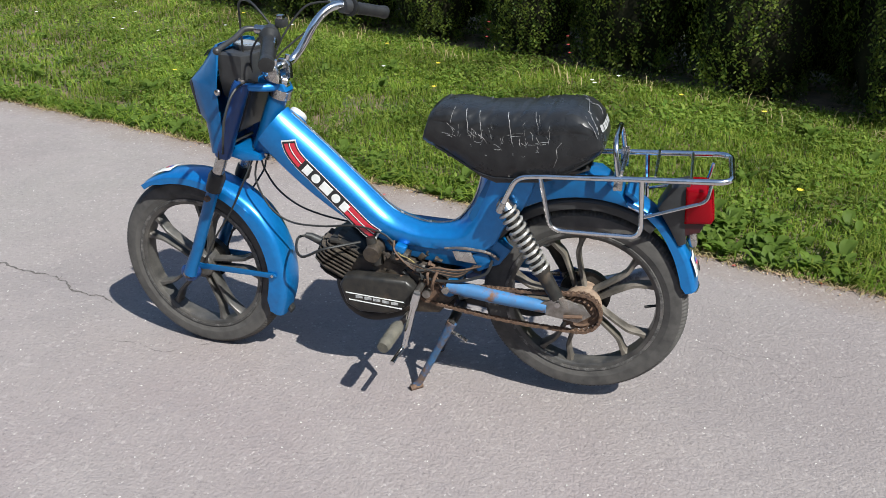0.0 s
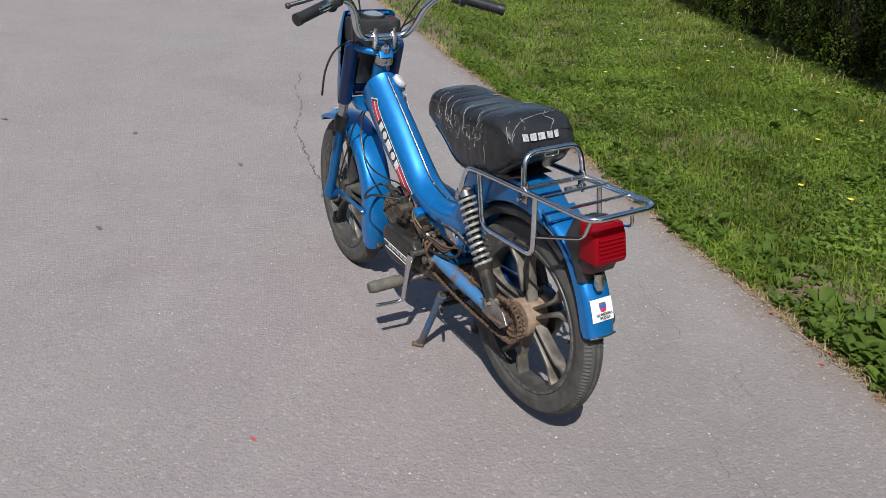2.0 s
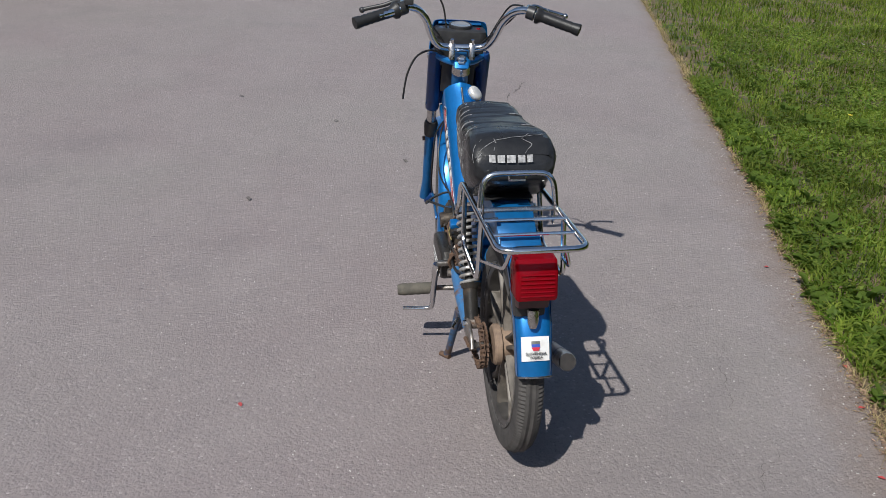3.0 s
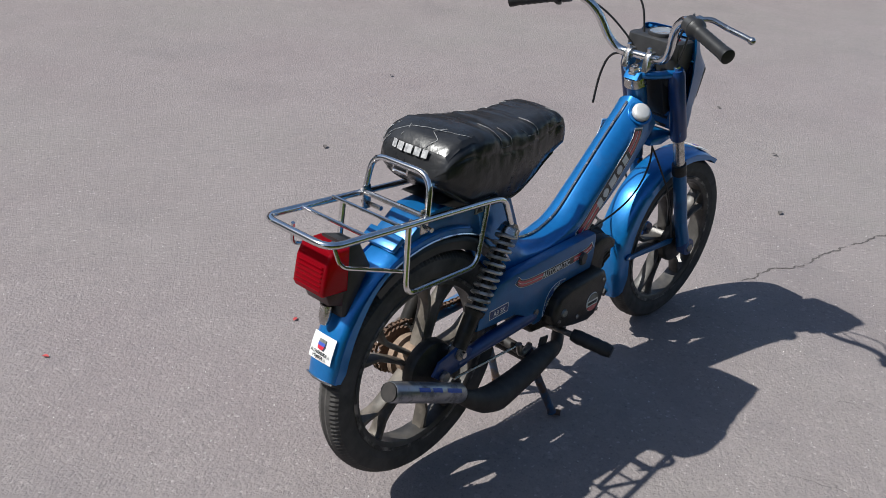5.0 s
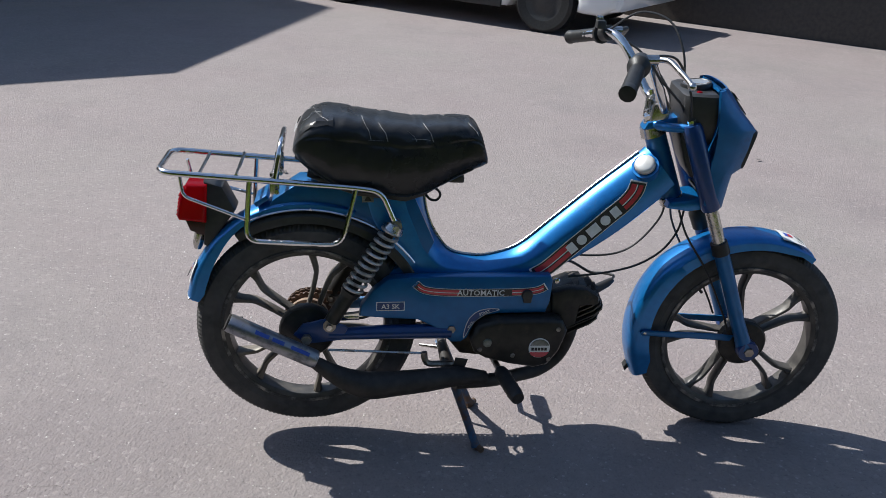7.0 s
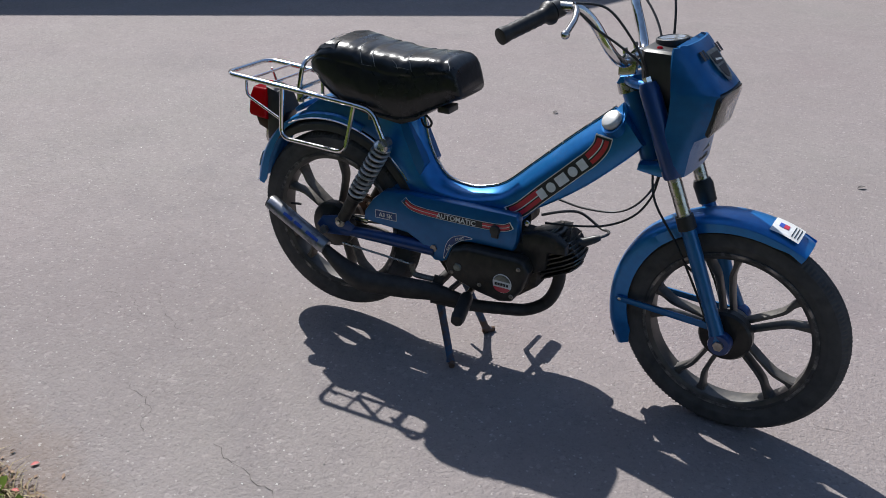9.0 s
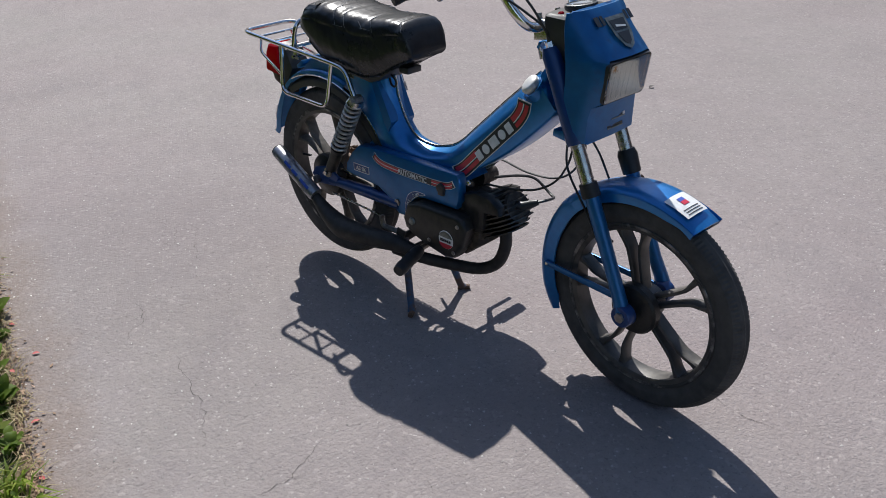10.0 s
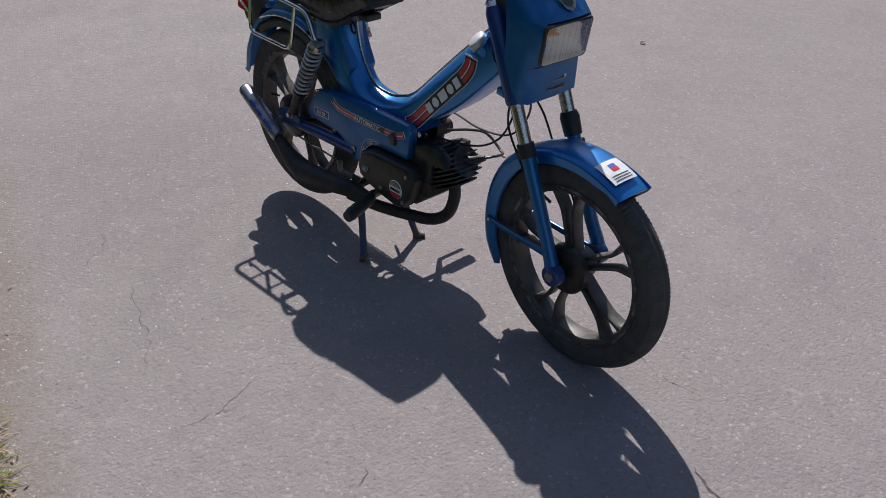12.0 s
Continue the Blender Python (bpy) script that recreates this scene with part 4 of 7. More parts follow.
# headlight: shallow bowl behind a ribbed pane; amber streak imitates the bulb's reflection
hl_n = Vector((0.979, 0, -0.204)).normalized()
hl_c = Vector((0.9745, 0, 0.7680))
hl_up = Vector((0.204, 0, 0.979)).normalized()
hl = FAIR @ Matrix.Translation(hl_c) @ Matrix((Vector((0, 1, 0)), hl_up, hl_n)).transposed().to_4x4()
# local axes: x across, y up, z forward


def rounded_rect(w, h, r, n=4):
    out = []
    for cx, cy, a0 in ((w - r, h - r, 0), (-w + r, h - r, 90), (-w + r, -h + r, 180), (w - r, -h + r, 270)):
        for k in range(n + 1):
            a = radians(a0 + 90 * k / n)
            out.append((cx + r * math.cos(a), cy + r * math.sin(a)))
    return out


def ring_stack(levels, r, m, caps=True):
    bm = loft([[Vector((x, y, z)) for x, y in rounded_rect(w, h, min(r, h * 0.9))] for w, h, z in levels], caps=caps)
    bmesh.ops.transform(bm, matrix=m, verts=bm.verts)
    return bm


headlight = part("headlight", ring_stack([(0.0655, 0.0460, -0.030), (0.0665, 0.0465, 0.004), (0.0660, 0.0460, 0.007), (0.0640, 0.0440, 0.007), (0.0636, 0.0435, 0.003)], 0.010, hl, False), PLASTIC, fairing, "rectangular headlight with ribbed clear glass")
part("reflector", ring_stack([(0.0636, 0.0435, 0.003), (0.062, 0.042, -0.004), (0.052, 0.032, -0.020), (0.02, 0.016, -0.030), (0.002, 0.002, -0.031)], 0.012, hl, False), LAMP_REFLECTOR, headlight, "silvered reflector")
spun("lamp_detail", [(0.0, 0.015), (0.0022, 0.012), (0.0036, 0.004), (0.0036, -0.004), (0.0024, -0.012), (0.0, -0.016)], (-0.020, 0.010, -0.012), (1, -0.12, 0), AMBER, headlight, "amber streak imitating the bulb's reflection", 20, m=hl)
glass = part("headlight_glass", ring_stack([(0.0640, 0.0440, 0.0055), (0.0636, 0.0437, 0.0085), (0.057, 0.038, 0.0112)], 0.010, hl), CLEAR_GLASS, headlight, "clear ribbed headlight glass")
glass.visible_shadow = False
for k in range(7):
    x = -0.048 + 0.016 * k
    part("glass_rib", tube([hl @ Vector((x, -0.035, 0.0108)), hl @ Vector((x, 0.035, 0.0108))], 0.0004, 5), CLEAR_GLASS, headlight).visible_shadow = False
# worn badge and mark on the sloping top panel
bd_n = Vector((0.735, 0, 0.678)).normalized()
bd_up = Vector((-0.678, 0, 0.735)).normalized()
bd = FAIR @ Matrix.Translation((0.9510, 0.0, 0.8570)) @ Matrix((Vector((0, 1, 0)), bd_up, bd_n)).transposed().to_4x4() @ Matrix.Translation((0.010, 0.002, 0.0045)) @ Matrix.Diagonal((0.95, 1.3, 1, 1))
badge = part("badge", flat_shape([(-0.030, 0.026), (0.030, 0.026), (0.026, -0.008), (0.014, -0.028), (0.0, -0.034), (-0.014, -0.028), (-0.026, -0.008)], bd), BADGE_METAL, fairing, "worn dark shield-shaped badge", flat=True)
part("badge_dark", flat_shape([(-0.023, 0.019), (0.023, 0.019), (0.019, 0.000), (-0.019, 0.000)], bd @ lift), DECAL_BLACK, badge, flat=True)
part("badge_dark", flat_shape([(-0.018, -0.004), (0.018, -0.004), (0.010, -0.022), (0.0, -0.027), (-0.010, -0.022)], bd @ lift), DECAL_BLACK, badge, flat=True)
part("badge_streak", flat_shape([(-0.012, 0.010), (0.016, 0.006), (0.015, 0.003), (-0.012, 0.006)], bd @ lift @ lift), DECAL_WHITE, badge, flat=True)
for x, w in ((-0.054, 0.013), (-0.039, 0.009), (0.036, 0.008), (0.049, 0.010)):
    part("mark_block", flat_shape([(x - w / 2, 0.031), (x + w / 2, 0.031), (x + w / 2, 0.014), (x - w / 2, 0.014)], bd), DECAL_BLACK, fairing, flat=True)
# slots in the lower face, with worn pale lips
for z, y0, y1 in ((0.674, -0.004, 0.040), (0.654, -0.014, 0.036)):
    slot = part("vent_slot", block((0.004, y1 - y0, 0.005), (0.9435 + (z - 0.66) * 0.05, (y0 + y1) / 2, z), 0.001), PLASTIC, fairing, "", FAIR)
    part("slot_lip", block((0.004, y1 - y0 - 0.002, 0.003), (0.9450 + (z - 0.66) * 0.05, (y0 + y1) / 2, z - 0.0042), 0.0006), BADGE_METAL, slot, "worn pale lip", FAIR)
part("slot_tag", block((0.004, 0.007, 0.007), (0.9452, 0.0365, 0.6745), 0.001), DECAL_WHITE, fairing, "small white tag", FAIR)

# ---- handlebar
bar_half = [(0.772, 0.0, 0.848), (0.772, 0.045, 0.848), (0.765, 0.072, 0.856), (0.748, 0.093, 0.885), (0.722, 0.112, 0.935), (0.700, 0.138, 0.966), (0.680, 0.168, 0.976), (0.660, 0.198, 0.968), (0.614, 0.312, 0.938)]
bar = [(x, -y, z) for x, y, z in reversed(bar_half)] + bar_half[1:]
handlebar = part("handlebar", tube(curve(bar, 5), 0.011, 12), CHROME, moped, "chrome high-rise handlebar", STEER)
for s in (-1, 1):
    clamp = part("bar_clamp", plate([(0.750, 0.815), (0.752, 0.852), (0.762, 0.864), (0.782, 0.864), (0.792, 0.850), (0.790, 0.822)], s * 0.030 - 0.009, s * 0.030 + 0.009, 0.004), CHROME_DULL, handlebar, "cast handlebar clamp", STEER)
    part("clamp_bolt", tube([(0.762, s * 0.030, 0.862), (0.759, s * 0.030, 0.874)], 0.006, 6), CHROME, handlebar, "", STEER, flat=True)
    a, b = Vector((0.660 if s < 0 else 0.668, s * 0.198, 0.968)), Vector((0.613, s * 0.314, 0.937))
    pts = [a.lerp(b, f) for f in [i / 16 for i in range(17)]]
    grip = part("grip", tube([a + (a - b) * 0.02] + pts + [b + (b - a) * 0.01], [0.014, 0.0245, 0.0235] + [0.0150 if k % 2 else 0.0162 for k in range(13)] + [0.0172, 0.0172, 0.012], 16), GRIP_RUBBER, handlebar, "ribbed black rubber grip", STEER)
    part("switch_housing", tube([a + (a - b) * 0.22, a + (a - b) * 0.05], [0.019, 0.0195], 14), PLASTIC, handlebar, "black lever clamp", STEER)
    p0 = a + (a - b) * 0.14 + Vector((0.012, 0, 0.006))
    part("lever_perch", tube([p0 - Vector((0.02, 0, 0.0)), p0 + Vector((0.024, 0, 0.002))], [0.011, 0.010], 10), CHROME_DULL, handlebar, "", STEER)
    q = [p0 + Vector((0.022, 0, 0.002)), p0 + Vector((0.040, s * 0.02, 0.004)), Vector((0.732, s * 0.235, 0.970)), Vector((0.740, s * 0.280, 0.958)), Vector((0.742, s * 0.296, 0.953))]
    lv = part("brake_lever", tube(curve(q, 5), 0.0062, 10, flat=1.0), CHROME_DULL if s < 0 else PLASTIC, handlebar, "brake lever with ball end", STEER)
    bm = bmesh.new()
    bmesh.ops.create_icosphere(bm, subdivisions=2, radius=0.009)
    bmesh.ops.translate(bm, verts=bm.verts, vec=q[-1])
    part("lever_ball", bm, CHROME_DULL if s < 0 else PLASTIC, lv, "", STEER)
part("thumb_switch", block((0.022, 0.026, 0.02), (0.655, 0.165, 0.995), 0.004), PLASTIC, handlebar, "", STEER)
part("indicator_box", block((0.016, 0.014, 0.012), (0.652, 0.172, 1.008), 0.003), CHROME_DULL, handlebar, "", STEER)


def cable(points, r=0.0027, material=None, m=None, label="", steps=7, parent=None):
    return part("cable", tube(curve(points, steps), r, 7), material or CABLE, parent or handlebar, label, m)


cable([(0.70, -0.165, 0.985), (0.755, -0.135, 0.975), (0.800, -0.105, 0.915), (0.825, -0.080, 0.855), (0.838, -0.050, 0.78)], m=STEER)
cable([(0.70, -0.150, 0.966), (0.730, -0.125, 0.930), (0.775, -0.090, 0.890), (0.815, -0.060, 0.845), (0.830, -0.03, 0.76)], m=STEER)
cable([(0.68, 0.165, 0.985), (0.740, 0.145, 1.030), (0.800, 0.100, 1.020), (0.828, 0.060, 0.965), (0.838, 0.045, 0.90), (0.842, 0.03, 0.80)], m=STEER)
cable([(0.695, 0.150, 0.972), (0.745, 0.120, 0.945), (0.79, 0.085, 0.90), (0.815, 0.05, 0.85), (0.828, 0.02, 0.77)], m=STEER)
cable([(0.800, 0.040, 0.812), (0.812, 0.086, 0.829), (0.826, 0.131, 0.806), (0.838, 0.159, 0.745), (0.843, 0.170, 0.668)], 0.0032, m=STEER, label="loose cable end hanging from the handlebar")
cable([(0.866, -0.022, 0.63), (0.862, -0.030, 0.590), (0.852, -0.034, 0.547), (0.820, -0.034, 0.498), (0.763, -0.032, 0.460), (0.688, -0.030, 0.439), (0.601, -0.030, 0.428)])
cable([(0.835, 0.030, 0.62), (0.840, 0.048, 0.56), (0.800, 0.06, 0.49), (0.745, 0.06, 0.455), (0.66, 0.055, 0.450), (0.57, 0.055, 0.462), (0.49, 0.055, 0.448), (0.44, 0.06, 0.40)])
cable([(0.850, -0.030, 0.61), (0.872, -0.055, 0.55), (0.935, -0.060, 0.46), (1.000, -0.058, 0.34), (1.020, -0.055, 0.29)], m=STEER)
cable([(0.850, 0.030, 0.61), (0.868, 0.060, 0.55), (0.91, 0.064, 0.47), (0.985, 0.062, 0.36), (1.02, 0.055, 0.29)], m=STEER)
cable([(0.905, 0.085, 0.66), (0.908, 0.092, 0.64), (0.912, 0.09, 0.62)], 0.004, m=STEER)

# ---- seat
SEAT_TOP = lerp_table([(-0.056, 0.742), (-0.050, 0.762), (-0.035, 0.790), (-0.012, 0.809), (0.015, 0.817), (0.06, 0.815), (0.12, 0.807), (0.18, 0.800), (0.25, 0.799), (0.30, 0.802), (0.336, 0.800), (0.349, 0.793), (0.358, 0.779), (0.366, 0.754), (0.373, 0.728)])
SEAT_LOW = lerp_table([(-0.056, 0.728), (-0.038, 0.710), (-0.005, 0.688), (0.025, 0.666), (0.05, 0.652), (0.12, 0.642), (0.20, 0.634), (0.24, 0.645), (0.30, 0.678), (0.335, 0.696), (0.373, 0.709)])
SEAT_W = lerp_table([(-0.056, 0.066), (-0.048, 0.088), (-0.02, 0.099), (0.04, 0.100), (0.12, 0.095), (0.20, 0.087), (0.28, 0.079), (0.32, 0.074), (0.345, 0.074), (0.362, 0.070), (0.373, 0.060)])
SEAT_SECTION = [(0.0, 0.76), (0.12, 0.86), (0.30, 0.97), (0.46, 1.0), (0.62, 1.0), (0.76, 0.985), (0.86, 0.94), (0.93, 0.845), (0.972, 0.67), (0.992, 0.38), (1.0, 0.0)]


def seat_point(x, f, s):
    """A point on the seat's cover: f runs from the lower rim over the flank to the ridge, s is the side."""
    z0, z1, w = SEAT_LOW(x), SEAT_TOP(x), SEAT_W(x)
    k = lerp_table(SEAT_SECTION)(f)
    crumple = 0.0028 * noise.noise(Vector((x * 16, f * 4 + s * 3, 1.7))) + 0.0016 * noise.noise(Vector((x * 46, f * 10 + s * 3, 4.0)))
    # stitched channels across the top and one along each flank
    fold = 0.0
    if f > 0.66:
        for xc in ((0.107, 0.143, 0.242, 0.342) if s < 0 else (0.094, 0.155, 0.226, 0.260, 0.299)):
            fold = max(fold, math.exp(-((x + 0.12 * (f - 0.8) - xc) / 0.0055) ** 2) * min(1.0, (f - 0.66) / 0.08))
    fold = max(fold, 0.30 * math.exp(-((f - 0.70) / 0.022) ** 2) * (1.0 if -0.02 < x < 0.345 else 0.0))
    puff = 0.0010 * max(0.0, math.sin(6.283 * (x - 0.06) / 0.076)) * (1.0 if 0.72 < f < 0.97 else 0.0)
    crumple += puff - 0.0026 * fold
    return Vector((-0.050 + (x + 0.056) * 0.998, s * (w * k + crumple), z0 + (z1 - z0) * f + crumple * (0.8 if f > 0.8 else 0.2)))


def seat_mesh():
    xs = [-0.056, -0.053, -0.048, -0.040, -0.030, -0.018, -0.005] + [0.005 + 0.0042 * i for i in range(80)] + [0.341, 0.350, 0.358, 0.364, 0.369, 0.373]
    fs = [0.0, 0.06, 0.12, 0.2, 0.3, 0.4, 0.5, 0.6, 0.65, 0.675, 0.69, 0.70, 0.71, 0.725, 0.76, 0.82, 0.87, 0.91, 0.945, 0.97, 0.985]
    rings = []
    for x in xs:
        ring = [seat_point(x, f, -1) for f in fs] + [seat_point(x, 1.0, 1)] + [seat_point(x, f, 1) for f in reversed(fs)]
        rings.append(ring)
    return loft(rings)


seat = part("seat", seat_mesh(), VINYL, moped, "long cracked black vinyl seat with pale scratches", sharp=60)
rim_pts = [seat_point(x, 0.02, -1) for x in [-0.05 + 0.03 * i for i in range(14)]] + [Vector((0.377, 0, 0.716))] + [seat_point(x, 0.02, 1) for x in [0.34 - 0.03 * i for i in range(14)]]
part("seat_welt", tube(rim_pts, 0.0035, 6), VINYL, seat)
part("seat_pan", plate([(-0.02, 0.672), (0.30, 0.672), (0.24, 0.632), (0.20, 0.618), (0.09, 0.630), (0.03, 0.650)], -0.055, 0.055, 0.006), PLASTIC, seat, "black seat base")


def seat_line(pts, r=0.0012, lift_by=0.0006):
    """A pale thread or split that follows the seat's cover: points of (x, f, side)."""
    fine = []
    for (x0, f0, s0), (x1, f1, s1) in zip(pts, pts[1:]):
        for k in range(6):
            t = k / 6
            u0, u1 = s0 * (1 - f0), s1 * (1 - f1)
            u = u0 + (u1 - u0) * t
            fine.append((x0 + (x1 - x0) * t, 1 - abs(u), 1 if u >= 0 else -1))
    fine.append(pts[-1])
    line = []
    for x, f, s in fine:
        p = seat_point(x, f, s)
        c = Vector((x, 0, SEAT_LOW(x) * 0.4 + SEAT_TOP(x) * 0.6))
        line.append(p + (p - c).normalized() * lift_by)
    return part("seat_scratch", tube(line, r, 5), TAPE, seat)


rng = random.Random(5)
for x, dx, f0, r0 in ((0.300, -0.006, 0.72, 0.0005), (0.256, 0.010, 0.66, 0.0008), (0.222, 0.012, 0.62, 0.0007), (0.150, 0.016, 0.60, 0.0009), (0.090, 0.012, 0.72, 0.0006)):
    seat_line([(x, f0, 1), (x + dx * 0.2, f0 + 0.12, 1), (x + dx * 0.6, 0.90, 1), (x + dx, 0.975, 1)], r0, 0.0003)
seat_line([(0.052, 0.22, 1), (0.044, 0.36, 1), (0.047, 0.50, 1), (0.036, 0.58, 1)], 0.0007, 0.0003)
for x, f0, f1, r0 in ((0.112, 0.76, 0.99, 0.0008), (0.148, 0.77, 0.97, 0.0007), (0.210, 0.80, 0.92, 0.0004), (0.247, 0.78, 0.985, 0.0008), (0.348, 0.82, 0.985, 0.0008)):
    seat_line([(x, f0, -1), (x - 0.005, f0 * 0.5 + f1 * 0.5, -1), (x - 0.020, f1, -1)], r0, 0.0003)
seat_line([(0.105, 0.76, -1), (0.14, 0.775, -1)], 0.0004, 0.0003)
seat_line([(0.20, 0.83, -1), (0.243, 0.80, -1)], 0.0004, 0.0003)
for k in range(58):
    x, f = rng.uniform(0.06, 0.30), rng.gauss(0.58, 0.10)
    f = min(0.84, max(0.22, f))
    L = rng.uniform(0.005, 0.030)
    a = rng.choice((0.0, 0.15, 1.3, 1.5, 1.7, 0.6)) + rng.uniform(-0.3, 0.3)
    dx, df = L * math.cos(a), L * math.sin(a) / 0.18
    seat_line([(x, f, 1), (x + dx * 0.4 + rng.uniform(-0.003, 0.003), f + df * 0.5 + rng.uniform(-0.015, 0.015), 1), (x + dx, f + df, 1)], rng.uniform(0.0002, 0.0006), 0.0003)
# torn patch at the back of the seat
flap = bmesh.new()
rows = []
for i in range(7):
    x = -0.040 + 0.012 * i
    row = []
    for k in range(9):
        f, s = (0.80 + 0.048 * k, 1) if k <= 4 else (0.992 - 0.032 * (k - 4), -1)
        p = seat_point(x, min(f, 0.995), s)
        row.append(p + Vector((-0.35, 0.0, 0.94)) * (0.0022 + 0.0016 * math.sin(i * 2.1 + k * 1.3)))
    rows.append(row)
part("torn_flap", loft(rows, closed_ring=False, caps=False, bm=flap), VINYL, seat, "lifted torn vinyl patch", sharp=20)
seat_line([(-0.042, 0.80, 1), (-0.03, 0.90, 1), (-0.01, 0.97, 1)], 0.0006, 0.0034)
seat_line([(-0.042, 0.92, 1), (-0.03, 0.97, 1), (0.0, 0.985, -1), (0.02, 0.93, -1)], 0.0006, 0.0034)
# splits in the cover round the patch
seat_line([(-0.036, 0.988, 1), (-0.024, 0.993, 1), (-0.012, 0.990, 1)], 0.0008, 0.0036)
seat_line([(-0.040, 0.995, -1), (-0.026, 0.991, -1), (-0.014, 0.996, -1), (0.004, 0.992, -1)], 0.0008, 0.0036)
seat_line([(-0.043, 0.90, 1), (-0.041, 0.93, 1), (-0.037, 0.955, 1)], 0.0009, 0.0026)
# maker's mark on the seat's tail: five plain pale blocks
for k, (y, w) in enumerate(((0.050, 0.013), (0.031, 0.016), (0.009, 0.019), (-0.014, 0.016), (-0.033, 0.013))):
    out = []
    for i in range(5):
        yy = y + w / 2 - w * i / 4
        row = []
        for z in (0.768, 0.773, 0.778, 0.783):
            x = -0.0475 + 5.0 * (max(0, abs(yy) - 0.02) ** 2) + (z - 0.761) * 0.44
            row.append(Vector((x - 0.0045, yy, z)))
        out.append(row)
    part("mark_block", loft(out, closed_ring=False, caps=False), MARK_GREY, seat)
part("seat_post", tube([(0.19, 0, 0.60), (0.165, 0, 0.655)], 0.020, 12), PLASTIC, seat)
part("wire_loop", tube(curve([(0.245, -0.030, 0.652), (0.268, -0.032, 0.645), (0.280, -0.030, 0.630), (0.272, -0.028, 0.616), (0.256, -0.026, 0.618), (0.244, -0.02, 0.632)], 6), 0.003, 7), CABLE, seat, "loop of black wire under the seat")
part("seat_catch", block((0.035, 0.05, 0.018), (0.315, -0.01, 0.668), 0.004), PLASTIC, seat)

# ---- chrome rack
RY, RC = 0.089, -0.002
rack_loop = rounded([(0.180, RC + RY, 0.570), (0.143, RC + RY, 0.654), (0.09, RC + RY, 0.661), (-0.331, RC + RY, 0.688), (-0.331, RC - RY, 0.688), (0.09, RC - RY, 0.661), (0.143, RC - RY, 0.654), (0.180, RC - RY, 0.570)], 0.034)
rack = part("luggage_rack", tube(rack_loop, 0.0068, 10), CHROME, moped, "chrome tubular luggage rack with side loops")
hoop = rounded([(-0.088, RC + RY - 0.004, 0.672), (-0.074, RC + RY - 0.012, 0.753), (-0.074, RC - RY + 0.012, 0.753), (-0.088, RC - RY + 0.004, 0.672)], 0.036)
part("rack_hoop", tube(hoop, 0.0064, 10), CHROME, rack, "upright chrome hoop behind the seat")
part("hoop_plate", tube([(-0.074, 0.018, 0.748), (-0.075, 0.018, 0.737), (-0.075, -0.018, 0.737), (-0.074, -0.018, 0.748)], 0.0026, 6), CHROME, rack)
part("cross_tube", tube([(-0.092, RC + RY, 0.676), (-0.092, RC - RY, 0.676)], 0.0058, 9), CHROME_DULL, rack)
for x in (-0.168, -0.245):
    part("cross_bar", tube([(x, RC + RY, 0.682 - x * 0.01), (x, RC - RY, 0.682 - x * 0.01)], 0.0038, 8), CHROME, rack)
for s in (-1, 1):
    y = RC + s * RY
    loop_pts = rounded([(0.088, y, 0.662), (0.058, y + s * 0.006, 0.530), (-0.150, y + s * 0.006, 0.536), (-0.140, y, 0.676)], 0.030)
    part("side_loop", tube(loop_pts, 0.0060, 9), CHROME, rack, "side loop of the rack")
    part("rack_stay", tube(rounded([(-0.152, y, 0.585), (-0.285, y * 0.75, 0.628), (-0.292, y * 0.6, 0.676)], 0.016), 0.0040, 8), CHROME, rack)
    part("rack_foot", tube([(0.174, y, 0.585), (0.183, y, 0.560)], [0.0085, 0.0095], 10), CHROME_DULL, rack)
    part("rack_bolt", tube([(-0.083, s * 0.040, 0.650), (-0.083, RC + s * (RY + 0.006), 0.650)], 0.005, 8), CHROME_DULL, rack)
    part("rack_tab", plate([(-0.098, 0.640), (-0.078, 0.640), (-0.078, 0.690), (-0.098, 0.690)], y - s * 0.010 - 0.002, y - s * 0.010 + 0.002, 0.001), CHROME_DULL, rack)
part("fender_bracket", block((0.035, 0.09, 0.012), (-0.120, -0.004, 0.612), 0.003, Matrix.Rotation(radians(-35), 4, "Y")), BLUE_DULL, rear_fender)
# small square decal on the rear body
sq = part("safety_decal", plate([(0.102, 0.614), (0.128, 0.615), (0.128, 0.639), (0.102, 0.638)], -0.0494, -0.047), BADGE_METAL, rear_fender, "small pale square decal with a dark triangle", flat=True)
part("triangle_print", plate([(0.107, 0.618), (0.123, 0.618), (0.115, 0.634)], -0.0502, -0.0480), DECAL_BLACK, sq, flat=True)


# ---- shock absorbers
def helix(p, q, r, turns, seg=14):
    p, q = Vector(p), Vector(q)
    d = (q - p).normalized()
    u = d.cross(Vector((0, 1, 0))).normalized()
    v = d.cross(u)
    n = turns * seg
    return [p.lerp(q, i / n) + (u * math.cos(2 * math.pi * i / seg) + v * math.sin(2 * math.pi * i / seg)) * r for i in range(n + 1)]


